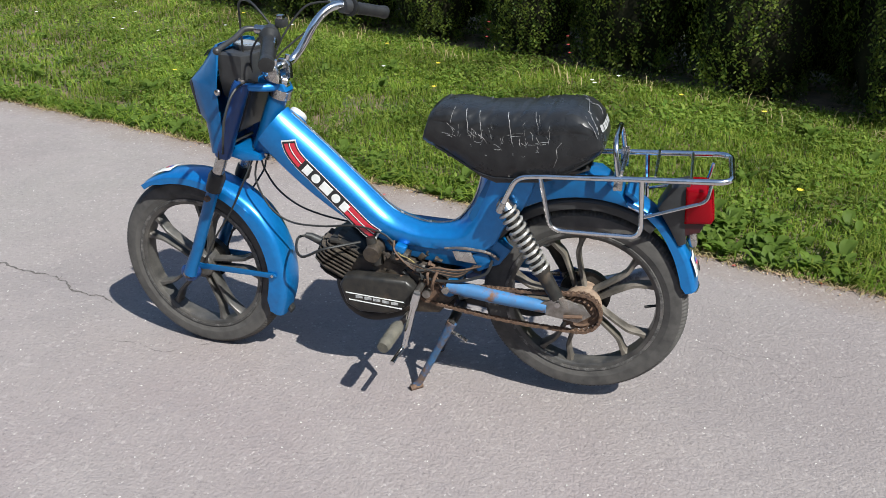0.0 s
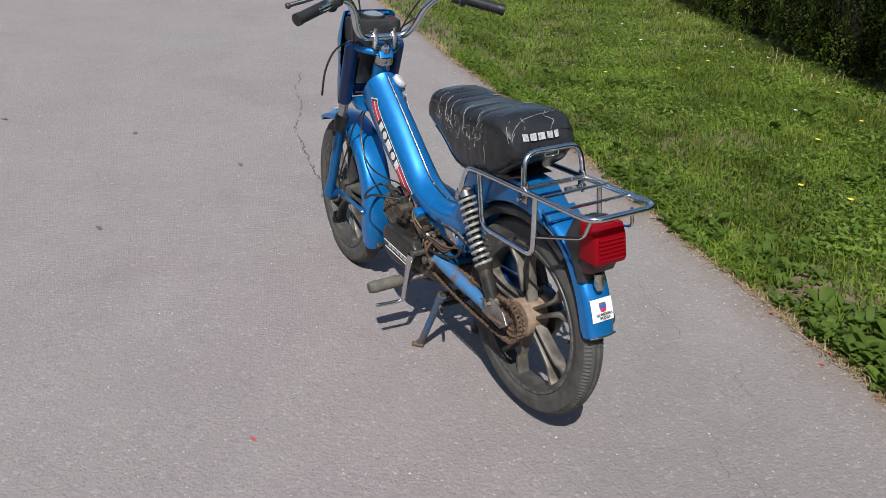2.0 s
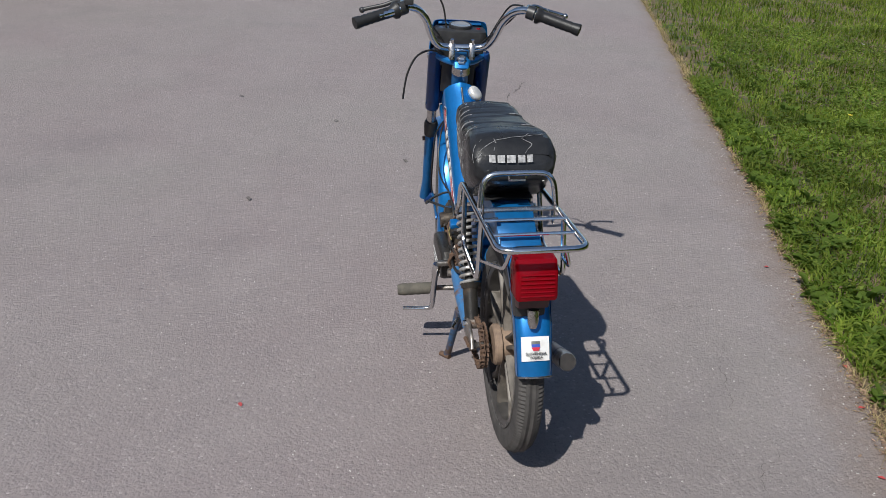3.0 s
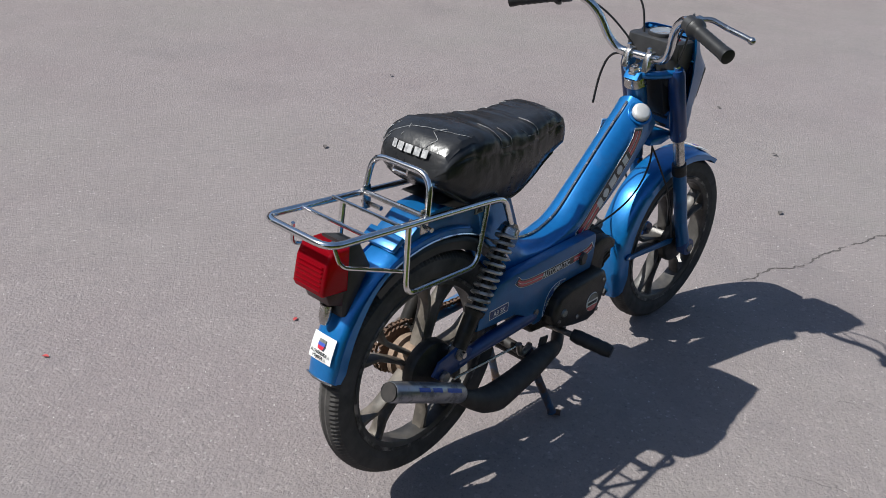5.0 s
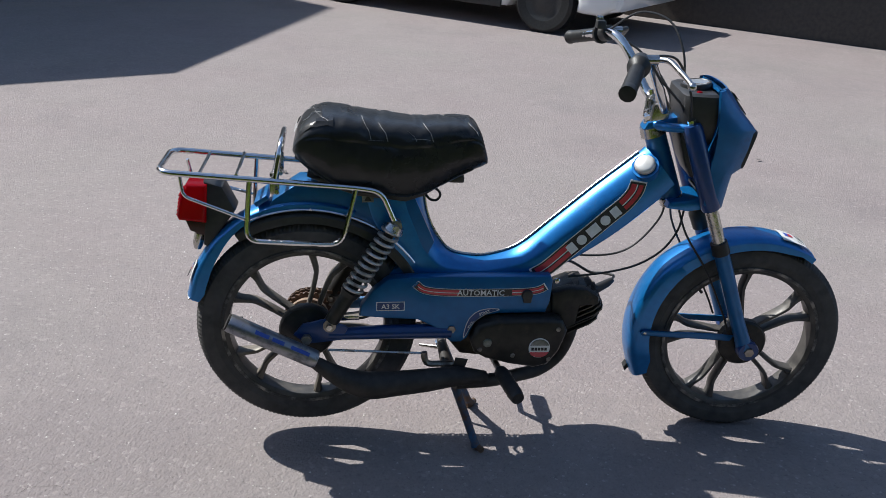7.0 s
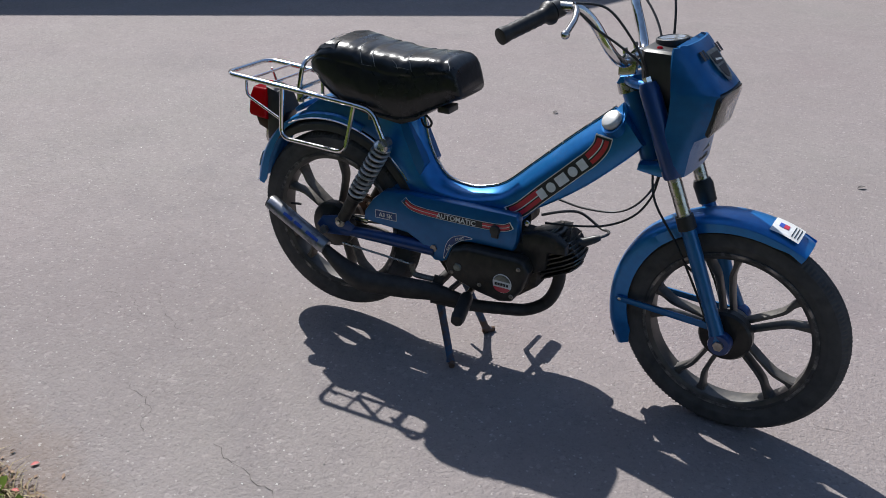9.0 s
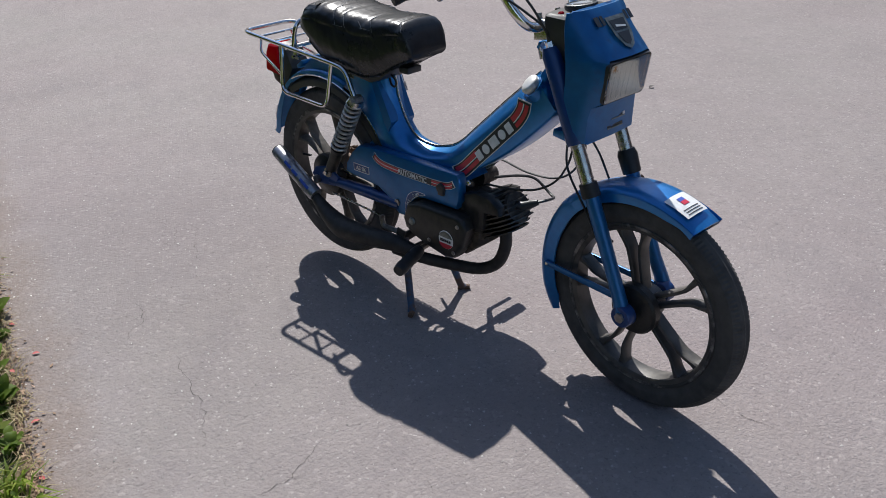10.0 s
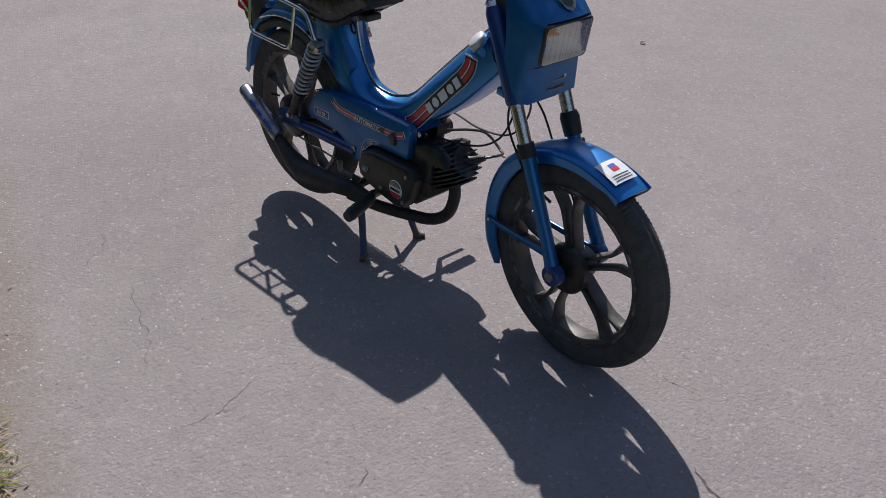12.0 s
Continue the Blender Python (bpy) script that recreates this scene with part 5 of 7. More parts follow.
for s in (-1, 1):
    y = -0.008 + s * 0.078
    a, b, c = Vector((0.176, y, 0.573)), Vector((0.079, y, 0.410)), Vector((0.032, y, 0.328))
    shock = part("shock_absorber", tube([a, a.lerp(b, 0.5), b], 0.012, 12), ENGINE_BLACK, moped, "rear shock absorber with bare coil spring")
    part("spring", tube(helix(a.lerp(b, 0.05), b, 0.0215, 11), 0.0041, 7), SPRING_STEEL, shock, "pale metal coil spring")
    part("spring_cap", tube([a.lerp(b, -0.02), a.lerp(b, 0.06)], [0.020, 0.025], 14), CHROME_DULL, shock)
    part("spring_seat", tube([b.lerp(c, -0.04), b.lerp(c, 0.10)], [0.0245, 0.021], 14), ENGINE_BLACK, shock)
    part("lower_sleeve", tube([b, c.lerp(b, 0.10)], [0.0185, 0.0170], 14), ENGINE_BLACK, shock, "black lower sleeve")
    for p in (a, c):
        part("eye", tube([p - Vector((0, 0.013, 0)), p + Vector((0, 0.013, 0))], 0.015, 14), STEEL, shock)
        part("eye_bolt", tube([p - Vector((0, 0.022, 0)), p + Vector((0, 0.022, 0))], 0.0075, 6), CHROME_DULL, shock, flat=True)

# ---- swing arm, chain, stand
arm = part("swing_arm", tube([(0.318, -0.06, 0.312), (0.318, 0.06, 0.312)], 0.020, 14), BLUE_DULL, moped, "blue swing arm with rust on top")
part("arm_tube", tube([(0.318, 0.066, 0.328), (0.20, 0.070, 0.318), (0.06, 0.074, 0.308)], [0.018, 0.0185, 0.016], 14), BLUE_RUST, arm, "blue arm tube with rust on top")
# right tube and dropout are a darker blue than the left tube
part("arm_tube", tube([(0.318, -0.068, 0.302), (0.16, -0.075, 0.302), (0.03, -0.082, 0.300)], [0.019, 0.0175, 0.014], 14), BLUE_DARK, arm)
for y in (0.080, -0.090):
    part("dropout", plate([(0.075, 0.322), (0.03, 0.345), (-0.03, 0.330), (-0.050, 0.303), (-0.02, 0.280), (0.06, 0.290)], y - 0.004, y + 0.004, 0.002), STEEL if y > 0 else BLUE_DARK, arm)
part("pivot_bolt", tube([(0.318, -0.085, 0.312), (0.318, 0.092, 0.326)], 0.010, 6), STEEL, arm, flat=True)
part("chain_tensioner", tube([(-0.03, 0.086, 0.300), (0.015, 0.088, 0.296)], 0.005, 8), RUSTY, arm)


def chain_mesh():
    s1, r1 = Vector((0.372, 0.060, 0.302)), 0.030
    s2, r2 = Vector((REAR.x, 0.060, REAR.z)), 0.054
    pts = []
    for k in range(13):
        a = radians(-95 + 190 * k / 12)
        pts.append(s1 + Vector((math.cos(a) * r1, 0, math.sin(a) * r1)))
    n = 26
    p, q = s1 + Vector((0, 0, r1)), s2 + Vector((0, 0, r2))
    pts += [p.lerp(q, i / n) - Vector((0, 0, 0.006 * math.sin(math.pi * i / n))) for i in range(1, n)]
    for k in range(17):
        a = radians(90 + 180 * k / 16)
        pts.append(s2 + Vector((math.cos(a) * r2, 0, math.sin(a) * r2)))
    p, q = s2 - Vector((0, 0, r2)), s1 - Vector((0, 0, r1))
    pts += [p.lerp(q, i / n) - Vector((0, 0, 0.010 * math.sin(math.pi * i / n))) for i in range(1, n)]
    dist, out = 0.0, []
    step = 0.0127
    line = pts + [pts[0]]
    need = 0.0
    for a, b in zip(line, line[1:]):
        L = (b - a).length
        while need <= dist + L:
            out.append(a.lerp(b, (need - dist) / L))
            need += step
        dist += L
    bm = bmesh.new()
    for i in range(len(out) - 1):
        a, b = out[i], out[i + 1]
        mid, d = (a + b) / 2, (b - a).normalized()
        ang = math.atan2(d.z, d.x)
        w = 0.0042 if i % 2 else 0.0058
        for s in (-1, 1):
            m = Matrix.Translation(mid + Vector((0, s * w, 0))) @ Matrix.Rotation(-ang, 4, "Y")
            hexa = [(-0.0088, 0), (-0.0055, 0.0045), (0, 0.0033), (0.0055, 0.0045), (0.0088, 0), (0.0055, -0.0045), (0, -0.0033), (-0.0055, -0.0045)]
            lo = [m @ Vector((x, -0.0008, z)) for x, z in hexa]
            hi = [m @ Vector((x, 0.0008, z)) for x, z in hexa]
            vl, vh = [bm.verts.new(p) for p in lo], [bm.verts.new(p) for p in hi]
            bm.faces.new(vl[::-1])
            bm.faces.new(vh)
            for k in range(8):
                bm.faces.new((vl[k], vl[(k + 1) % 8], vh[(k + 1) % 8], vh[k]))
        ro = []
        for y in (-0.005, 0.005):
            ro.append([bm.verts.new(a + Vector((0.0038 * math.cos(radians(60 * k)), y, 0.0038 * math.sin(radians(60 * k))))) for k in range(6)])
        for k in range(6):
            bm.faces.new((ro[0][k], ro[0][(k + 1) % 6], ro[1][(k + 1) % 6], ro[1][k]))
    bmesh.ops.recalc_face_normals(bm, faces=bm.faces)
    return bm


part("chain", chain_mesh(), RUSTY, moped, "rusty roller chain")

stand = part("centre_stand", tube([(0.315, -0.075, 0.195), (0.315, 0.062, 0.205)], 0.013, 12), EXHAUST_BLACK, moped, "centre stand, one leg bare blue and rusty")
part("stand_leg", tube([(0.310, 0.056, 0.212), (0.345, 0.064, 0.135), (0.398, 0.074, 0.020), (0.408, 0.078, 0.008)], [0.014, 0.0105, 0.010, 0.012], 12), STAND_PAINT, stand, "blue stand leg with rusty foot")
part("stand_leg", tube([(0.322, -0.070, 0.200), (0.350, -0.088, 0.120), (0.388, -0.114, 0.020), (0.392, -0.118, 0.008)], [0.014, 0.0105, 0.010, 0.012], 12), STAND_PAINT, stand, "dark blue stand leg")
part("stand_foot", tube([(0.392, 0.070, 0.009), (0.418, 0.094, 0.008)], [0.009, 0.008], 10), RUSTY, stand, "rusty foot")
part("stand_foot", tube([(0.388, -0.108, 0.009), (0.405, -0.135, 0.008)], [0.009, 0.008], 10), RUSTY, stand)
part("stand_tang", tube([(0.33, 0.05, 0.19), (0.262, 0.085, 0.182)], [0.006, 0.004], 8), CHROME_DULL, stand)
part("stand_brace", tube([(0.335, -0.07, 0.165), (0.335, 0.06, 0.165)], 0.008, 8), EXHAUST_BLACK, stand)

# ---- engine
engine = part("engine", plate([(0.30, 0.29), (0.345, 0.235), (0.46, 0.222), (0.55, 0.222), (0.60, 0.262), (0.605, 0.33), (0.56, 0.375), (0.44, 0.385), (0.34, 0.36)], -0.062, 0.058, 0.010), ENGINE_CAST, moped, "small oily single-cylinder engine, black covers")
cover_r = part("clutch_cover", plate([(0.362, 0.290), (0.372, 0.262), (0.400, 0.246), (0.460, 0.230), (0.520, 0.220), (0.552, 0.228), (0.578, 0.265), (0.594, 0.318), (0.580, 0.345), (0.560, 0.351), (0.425, 0.349), (0.380, 0.334)], -0.108, -0.058, 0.012, 3), ENGINE_BLACK, engine, "black right-hand engine cover")
lbm = plate([(0.606, 0.306), (0.592, 0.330), (0.564, 0.340), (0.421, 0.341), (0.399, 0.319), (0.406, 0.276), (0.433, 0.250), (0.472, 0.234), (0.552, 0.230), (0.590, 0.250)], 0.055, 0.098, 0.012, 3)
cover_l = part("magneto_cover", lbm, ENGINE_BLACK, engine, "black left-hand engine cover with pale lines")
part("cover_line", plate([(0.587, 0.289), (0.427, 0.281), (0.427, 0.2785), (0.587, 0.2865)], 0.0975, 0.0990), DECAL_WHITE, cover_l, "thin pale line", flat=True)
part("cover_line", plate([(0.579, 0.269), (0.432, 0.260), (0.432, 0.2575), (0.579, 0.2665)], 0.0975, 0.0990), DECAL_WHITE, cover_l, "thin pale line", flat=True)
for k in range(5):
    x = 0.560 - 0.0245 * k
    zc = 0.2785 - 0.0016 * k * 1.0
    part("mark_block", plate([(x, zc + 0.004), (x - 0.019, zc + 0.0035), (x - 0.019, zc - 0.0035), (x, zc - 0.004)], 0.0975, 0.0990), MARK_GREY, cover_l, flat=True)
bd2 = part("engine_badge", revolve([(0.0, -0.0015), (0.0245, -0.0015), (0.026, 0.0), (0.0, 0.0)], 28), DECAL_WHITE, cover_r, "round red, white and grey badge", Matrix.Translation((0.528, -0.108, 0.276)))
half_up = [(0.0235 * math.cos(radians(a)), 0.0235 * math.sin(radians(a))) for a in range(12, 169, 12)]
part("badge_grey", plate([(0.528 + x, 0.279 + z * 0.88) for x, z in half_up], -0.1105, -0.109), BADGE_METAL, bd2, flat=True)
part("badge_red", plate([(0.528 + x, 0.269 - z * 0.72) for x, z in half_up], -0.1105, -0.109), DECAL_RED, bd2, flat=True)
for k in range(5):
    x = 0.509 + 0.0078 * k
    part("badge_bar", plate([(x, 0.2775), (x + 0.0058, 0.2775), (x + 0.0058, 0.2705), (x, 0.2705)], -0.1108, -0.109), DECAL_BLACK, bd2, flat=True)
part("cover_plug", revolve([(0.0, -0.006), (0.009, -0.005), (0.011, 0.0), (0.0, 0.0)], 18), BADGE_METAL, cover_r, "pale round plug", Matrix.Translation((0.402, -0.108, 0.290)))
for x, z in ((0.385, 0.272), (0.57, 0.325), (0.465, 0.256), (0.553, 0.246)):
    part("cover_screw", revolve([(0.0, -0.004), (0.005, -0.003), (0.006, 0.0), (0.0, 0.0)], 10), STEEL, cover_r, "", Matrix.Translation((x, -0.1075, z)))
# finned cylinder, leaning forward and up
AX = Vector((math.cos(radians(26)), 0, math.sin(radians(26))))
AN = Vector((-AX.z, 0, AX.x))
cyl_o = Vector((0.574, 0, 0.327))
part("cylinder", tube([cyl_o - AX * 0.02, cyl_o + AX * 0.118], 0.040, 20), ENGINE_CAST, engine, "rusty finned cylinder")
fin_turn = Matrix((AX, Vector((0, 1, 0)), AN)).transposed().to_4x4()
for k in range(10):
    h = -0.053 + 0.0118 * k
    w = 0.060 if 1 < k < 8 else 0.050
    L0, L1 = 0.012, 0.122 - 0.011 * max(0, k - 6) - 0.010 * max(0, 2 - k)
    out = [(L0, -w), (L1 - 0.03, -w), (L1 - 0.008, -w * 0.8), (L1, -w * 0.45), (L1 + 0.004, 0), (L1, w * 0.45), (L1 - 0.008, w * 0.8), (L1 - 0.03, w), (L0, w)]
    bm = bmesh.new()
    lo = [bm.verts.new((x, y, -0.0018)) for x, y in out]
    hi = [bm.verts.new((x, y, 0.0018)) for x, y in out]
    bm.faces.new(lo[::-1])
    bm.faces.new(hi)
    for i in range(len(lo)):
        j = (i + 1) % len(lo)
        bm.faces.new((lo[i], lo[j], hi[j], hi[i]))
    part("cooling_fin", bm, FIN_ALLOY, engine, "", Matrix.Translation(cyl_o + AN * h) @ fin_turn, flat=True)
shroud = [(-0.01, 0.046), (0.070, 0.046), (0.096, 0.034), (0.102, 0.044), (0.072, 0.056), (-0.01, 0.056)]
part("cylinder_shroud", plate([((cyl_o + AX * a + AN * b).x, (cyl_o + AX * a + AN * b).z) for a, b in shroud], -0.050, 0.050, 0.005), ENGINE_BLACK, engine, "black shroud over the cylinder")
part("cylinder_cowl", plate([(0.556, 0.402), (0.598, 0.414), (0.640, 0.412), (0.672, 0.392), (0.674, 0.370), (0.628, 0.366), (0.622, 0.318), (0.590, 0.300), (0.560, 0.33)], -0.070, -0.036, 0.008), ENGINE_BLACK, engine, "black cowl beside the cylinder")
plug = cyl_o + AX * 0.112 + AN * 0.006
part("spark_plug_cap", tube([plug, Vector((0.690, 0.008, 0.381)), Vector((0.716, 0.012, 0.394)), Vector((0.728, 0.018, 0.399))], [0.012, 0.012, 0.010, 0.007], 12), PLASTIC, engine, "black spark plug cap")
cable([Vector((0.722, 0.015, 0.397)), Vector((0.738, 0.042, 0.400)), Vector((0.724, 0.086, 0.388)), Vector((0.696, 0.108, 0.382)), Vector((0.643, 0.110, 0.410)), Vector((0.604, 0.088, 0.415)), Vector((0.560, 0.045, 0.412))], 0.0036, parent=engine, label="black ignition lead")
# carburettor and loom on the left
part("carburettor", tube([(0.515, 0.030, 0.405), (0.515, 0.088, 0.400)], [0.024, 0.022], 16), ENGINE_CAST, engine, "dirty carburettor")
part("float_bowl", tube([(0.510, 0.062, 0.405), (0.506, 0.062, 0.366)], [0.019, 0.016], 14), ENGINE_BLACK, engine)
part("carb_top", tube([(0.518, 0.062, 0.405), (0.524, 0.062, 0.438)], [0.015, 0.012], 12), ENGINE_BLACK, engine)
part("air_filter", tube([(0.465, 0.050, 0.395), (0.425, 0.052, 0.385)], [0.026, 0.022], 14), ENGINE_BLACK, engine)
for k, (mat, off) in enumerate(((CABLE, 0), (RUSTY, 0.004), (CABLE, 0.008), (RUSTY, -0.004), (CABLE, -0.007), (RUSTY, 0.012))):
    cable([(0.475 - off, 0.052, 0.432), (0.44 + off, 0.068 + off * 0.5, 0.395 + off), (0.395, 0.072, 0.372 - off), (0.345 + off, 0.066, 0.365 + off * 0.8), (0.29, 0.062, 0.362 + off), (0.245 - off, 0.055, 0.39)], 0.0024, mat, parent=engine)
cable([(0.465, 0.052, 0.425), (0.445, 0.07, 0.405), (0.42, 0.075, 0.398), (0.405, 0.07, 0.385)], 0.0018, WIRE_YELLOW, parent=engine, label="dirty yellow wire")
cable([(0.43, 0.06, 0.36), (0.36, 0.075, 0.345), (0.28, 0.075, 0.352), (0.22, 0.066, 0.375), (0.205, 0.055, 0.41)], 0.004, parent=engine)
# oily odds and ends round the carburettor and sprocket
mess = random.Random(23)
for k in range(22):
    p = Vector((mess.uniform(0.33, 0.50), mess.uniform(0.045, 0.072), mess.uniform(0.305, 0.415)))
    d = Vector((mess.uniform(-1, 1), mess.uniform(0.0, 0.7), mess.uniform(-1, 1))).normalized()
    mat = mess.choice((RUSTY, STEEL, ENGINE_CAST, CABLE))
    if k % 3 == 0:
        part("bolt", tube([p, p + d * 0.012, p + d * 0.0125, p + d * 0.020], [0.0045, 0.0045, 0.0075, 0.0075], 6), mat, engine, flat=True)
    elif k % 3 == 1:
        q = p + d * mess.uniform(0.03, 0.06)
        q.z = min(q.z, 0.425)
        part("hose", tube(curve([p, p.lerp(q, 0.4) + Vector((0, 0.012, mess.uniform(-0.012, 0.012))), q], 5), mess.uniform(0.0022, 0.0045), 7), mess.choice((CABLE, RUSTY)), engine)
    else:
        part("bracket", block((mess.uniform(0.012, 0.03), 0.004, mess.uniform(0.008, 0.018)), (0, 0, 0), 0.0015, Matrix.Translation(p) @ Matrix.Rotation(mess.uniform(-1, 1), 4, "Y")), mat, engine)
part("drive_sprocket", sprocket_mesh(0.029, 14, 0.060), RUSTY, engine, "rusty drive sprocket", Matrix.Translation((0.372, 0, 0.302)))
part("gear_lever_boss", tube([(0.372, 0.055, 0.302), (0.372, 0.082, 0.302)], 0.011, 10), STEEL, engine)
part("kick_shaft", tube([(0.386, 0.05, 0.322), (0.386, 0.112, 0.322)], 0.009, 10), STEEL, engine)
kick = part("kick_lever", tube(curve([(0.386, 0.112, 0.320), (0.393, 0.116, 0.290), (0.408, 0.120, 0.225), (0.419, 0.122, 0.172), (0.425, 0.130, 0.160), (0.428, 0.155, 0.158), (0.428, 0.206, 0.162)], 4), [0.0115] * 5 + [0.009] * 5 + [0.0075] * 5 + [0.006] * 10, 10), CHROME, moped, "chrome kick-start lever")
for s in (-1, 1):
    peg = part("foot_peg", tube([(0.425, s * 0.03, 0.222), (0.436, s * 0.120, 0.220)], 0.008, 10), STEEL, moped, "folding foot peg with rubber sleeve")
    a, b = Vector((0.437, s * 0.118, 0.220)), Vector((0.445 if s > 0 else 0.462, s * 0.220, 0.214 if s > 0 else 0.205))
    part("peg_rubber", tube([a.lerp(b, i / 10) for i in range(11)], [0.015] + [0.0185 if i % 2 else 0.0172 for i in range(9)] + [0.015], 14), PEG_RUBBER if s > 0 else GRIP_RUBBER, peg, "worn peg rubber")

# ---- exhaust
ex = part("exhaust", tube(curve([(0.612, 0.0, 0.345), (0.630, 0.004, 0.305), (0.632, 0.008, 0.255), (0.608, 0.006, 0.195), (0.560, -0.008, 0.163), (0.500, -0.038, 0.163), (0.42, -0.085, 0.176), (0.33, -0.112, 0.186)], 5), 0.0165, 14), EXHAUST_BLACK, moped, "black exhaust with chrome tail pipe")
mz = curve([(0.405, -0.090, 0.186), (0.335, -0.111, 0.202), (0.260, -0.120, 0.197), (0.190, -0.125, 0.192), (0.130, -0.128, 0.189), (0.085, -0.128, 0.200), (0.045, -0.127, 0.220), (0.0, -0.126, 0.250), (-0.014, -0.125, 0.258)], 4)
mr = lerp_table([(-0.02, 0.0145), (0.0, 0.015), (0.045, 0.022), (0.085, 0.029), (0.13, 0.033), (0.19, 0.030), (0.26, 0.028), (0.335, 0.024), (0.41, 0.016)])
part("muffler", tube(mz, [mr(p[0]) for p in mz], 16), EXHAUST_BLACK, ex, "black muffler body")
tail = [Vector((0.004, -0.126, 0.2565)), Vector((-0.002, -0.126, 0.259)), Vector((-0.190, -0.110, 0.3425)), Vector((-0.194, -0.110, 0.3445))]
part("tail_pipe", tube(tail, [0.019, 0.0218, 0.0218, 0.0205], 20), TAIL_STEEL, ex, "chrome tail pipe with blue print")
part("tail_pipe_mouth", tube([Vector((-0.188, -0.110, 0.3416)), Vector((-0.1975, -0.110, 0.3460))], [0.0205, 0.0195], 16), EXHAUST_BLACK, ex)
td = (tail[2] - tail[1]).normalized()
tn = Vector((0, -1, 0))
tu = td.cross(tn).normalized()
if tu.z < 0:
    tu = -tu
for f0, f1 in ((0.08, 0.30), (0.38, 0.52), (0.56, 0.72)):
    rows = []
    for i in range(5):
        f = f0 + (f1 - f0) * i / 4
        c = tail[1].lerp(tail[2], f)
        rows.append([c + (tn * math.cos(a) + tu * math.sin(a)) * 0.0223 for a in (0.45, 0.55, 0.65, 0.75, 0.85)])
    part("pipe_print", loft(rows, closed_ring=False, caps=False), DECAL_BLUE, ex)
part("exhaust_bracket", plate([(0.33, 0.245), (0.36, 0.24), (0.34, 0.17), (0.315, 0.18)], -0.100, -0.094, 0.002), EXHAUST_BLACK, ex)
part("brake_pedal", tube(curve([(0.325, -0.07, 0.215), (0.29, -0.085, 0.222), (0.262, -0.09, 0.228), (0.255, -0.088, 0.255)], 4), 0.008, 8), STEEL, moped, "rusty brake arm")
part("brake_rod", tube([(0.262, -0.085, 0.25), (0.03, -0.085, 0.26)], 0.003, 6), CHROME_DULL, moped, "thin brake rod")

# ---- right side panel
PY = -0.082
panel_out = [(0.100, 0.345), (0.104, 0.372), (0.130, 0.410), (0.165, 0.440), (0.220, 0.446), (0.545, 0.452), (0.552, 0.440), (0.550, 0.386), (0.541, 0.356), (0.430, 0.353), (0.396, 0.348), (0.374, 0.330), (0.356, 0.287), (0.342, 0.278), (0.320, 0.277), (0.300, 0.291), (0.275, 0.318), (0.237, 0.336), (0.16, 0.340)]
panel = part("side_panel", plate(panel_out, PY, -0.050, 0.006), BLUE_DULL, moped, "blue right-hand engine side panel with decals")
auto = smooth2([(0.228, 0.430), (0.250, 0.414), (0.300, 0.408), (0.385, 0.408), (0.470, 0.410), (0.515, 0.415), (0.536, 0.426)])
au = part("side_decal", strip(auto, 0.0098, PY - 0.0005, PY), DECAL_WHITE, panel, "black decal with red bars and white lettering", flat=True)
part("decal_ground", strip(auto[1:-1], 0.0086, PY - 0.0008, PY), DECAL_BLACK, au, flat=True)
part("decal_ground", strip([(x, z - 0.0004) for x, z in auto[:2]], 0.0080, PY - 0.0008, PY), BLUE_DULL, au, flat=True)
for a, b in ((2, 13), (19, 29)):
    part("red_bar", strip([(x, z + 0.0036) for x, z in auto[a:b]], 0.0030, PY - 0.0011, PY), DECAL_RED, au, flat=True)
    part("red_bar", strip([(x, z - 0.0042) for x, z in auto[a:b]], 0.0026, PY - 0.0011, PY), DECAL_RED, au, flat=True)
    part("white_line", strip([(x, z - 0.0003) for x, z in auto[a:b]], 0.0007, PY - 0.0013, PY), DECAL_WHITE, au, flat=True)
lettering("lettering", "AUTOMATIC", 0.0192, on_side(0.382, 0.4075, PY - 0.0018, 0.3), DECAL_WHITE, au)
sk = part("model_plate", plate([(0.139, 0.383), (0.205, 0.3845), (0.205, 0.3615), (0.139, 0.360)], PY - 0.0007, PY), DECAL_WHITE, panel, "small dark-blue plate with white edge and lettering", flat=True)
part("plate_ground", plate([(0.141, 0.381), (0.203, 0.3825), (0.203, 0.3635), (0.141, 0.362)], PY - 0.0012, PY), BLUE_DARK, sk, flat=True)
lettering("lettering", "A3 SK", 0.0165, on_side(0.172, 0.3715, PY - 0.0018, 1), DECAL_WHITE, sk)
ks_line = smooth2([(0.348, 0.290), (0.359, 0.325), (0.375, 0.347), (0.399, 0.360), (0.429, 0.365)])


def taper_strip(points, w, y0, y1):
    pts = [Vector(p) for p in points]
    up, dn = [], []
    for i, p in enumerate(pts):
        d = (pts[min(i + 1, len(pts) - 1)] - pts[max(i - 1, 0)]).normalized()
        k = w * (0.15 + 0.85 * math.sin(math.pi * i / (len(pts) - 1)))
        nn = Vector((-d.y, d.x))
        up.append(p + nn * k)
        dn.append(p - nn * k)
    return plate([(q.x, q.y) for q in up + dn[::-1]], y0, y1)


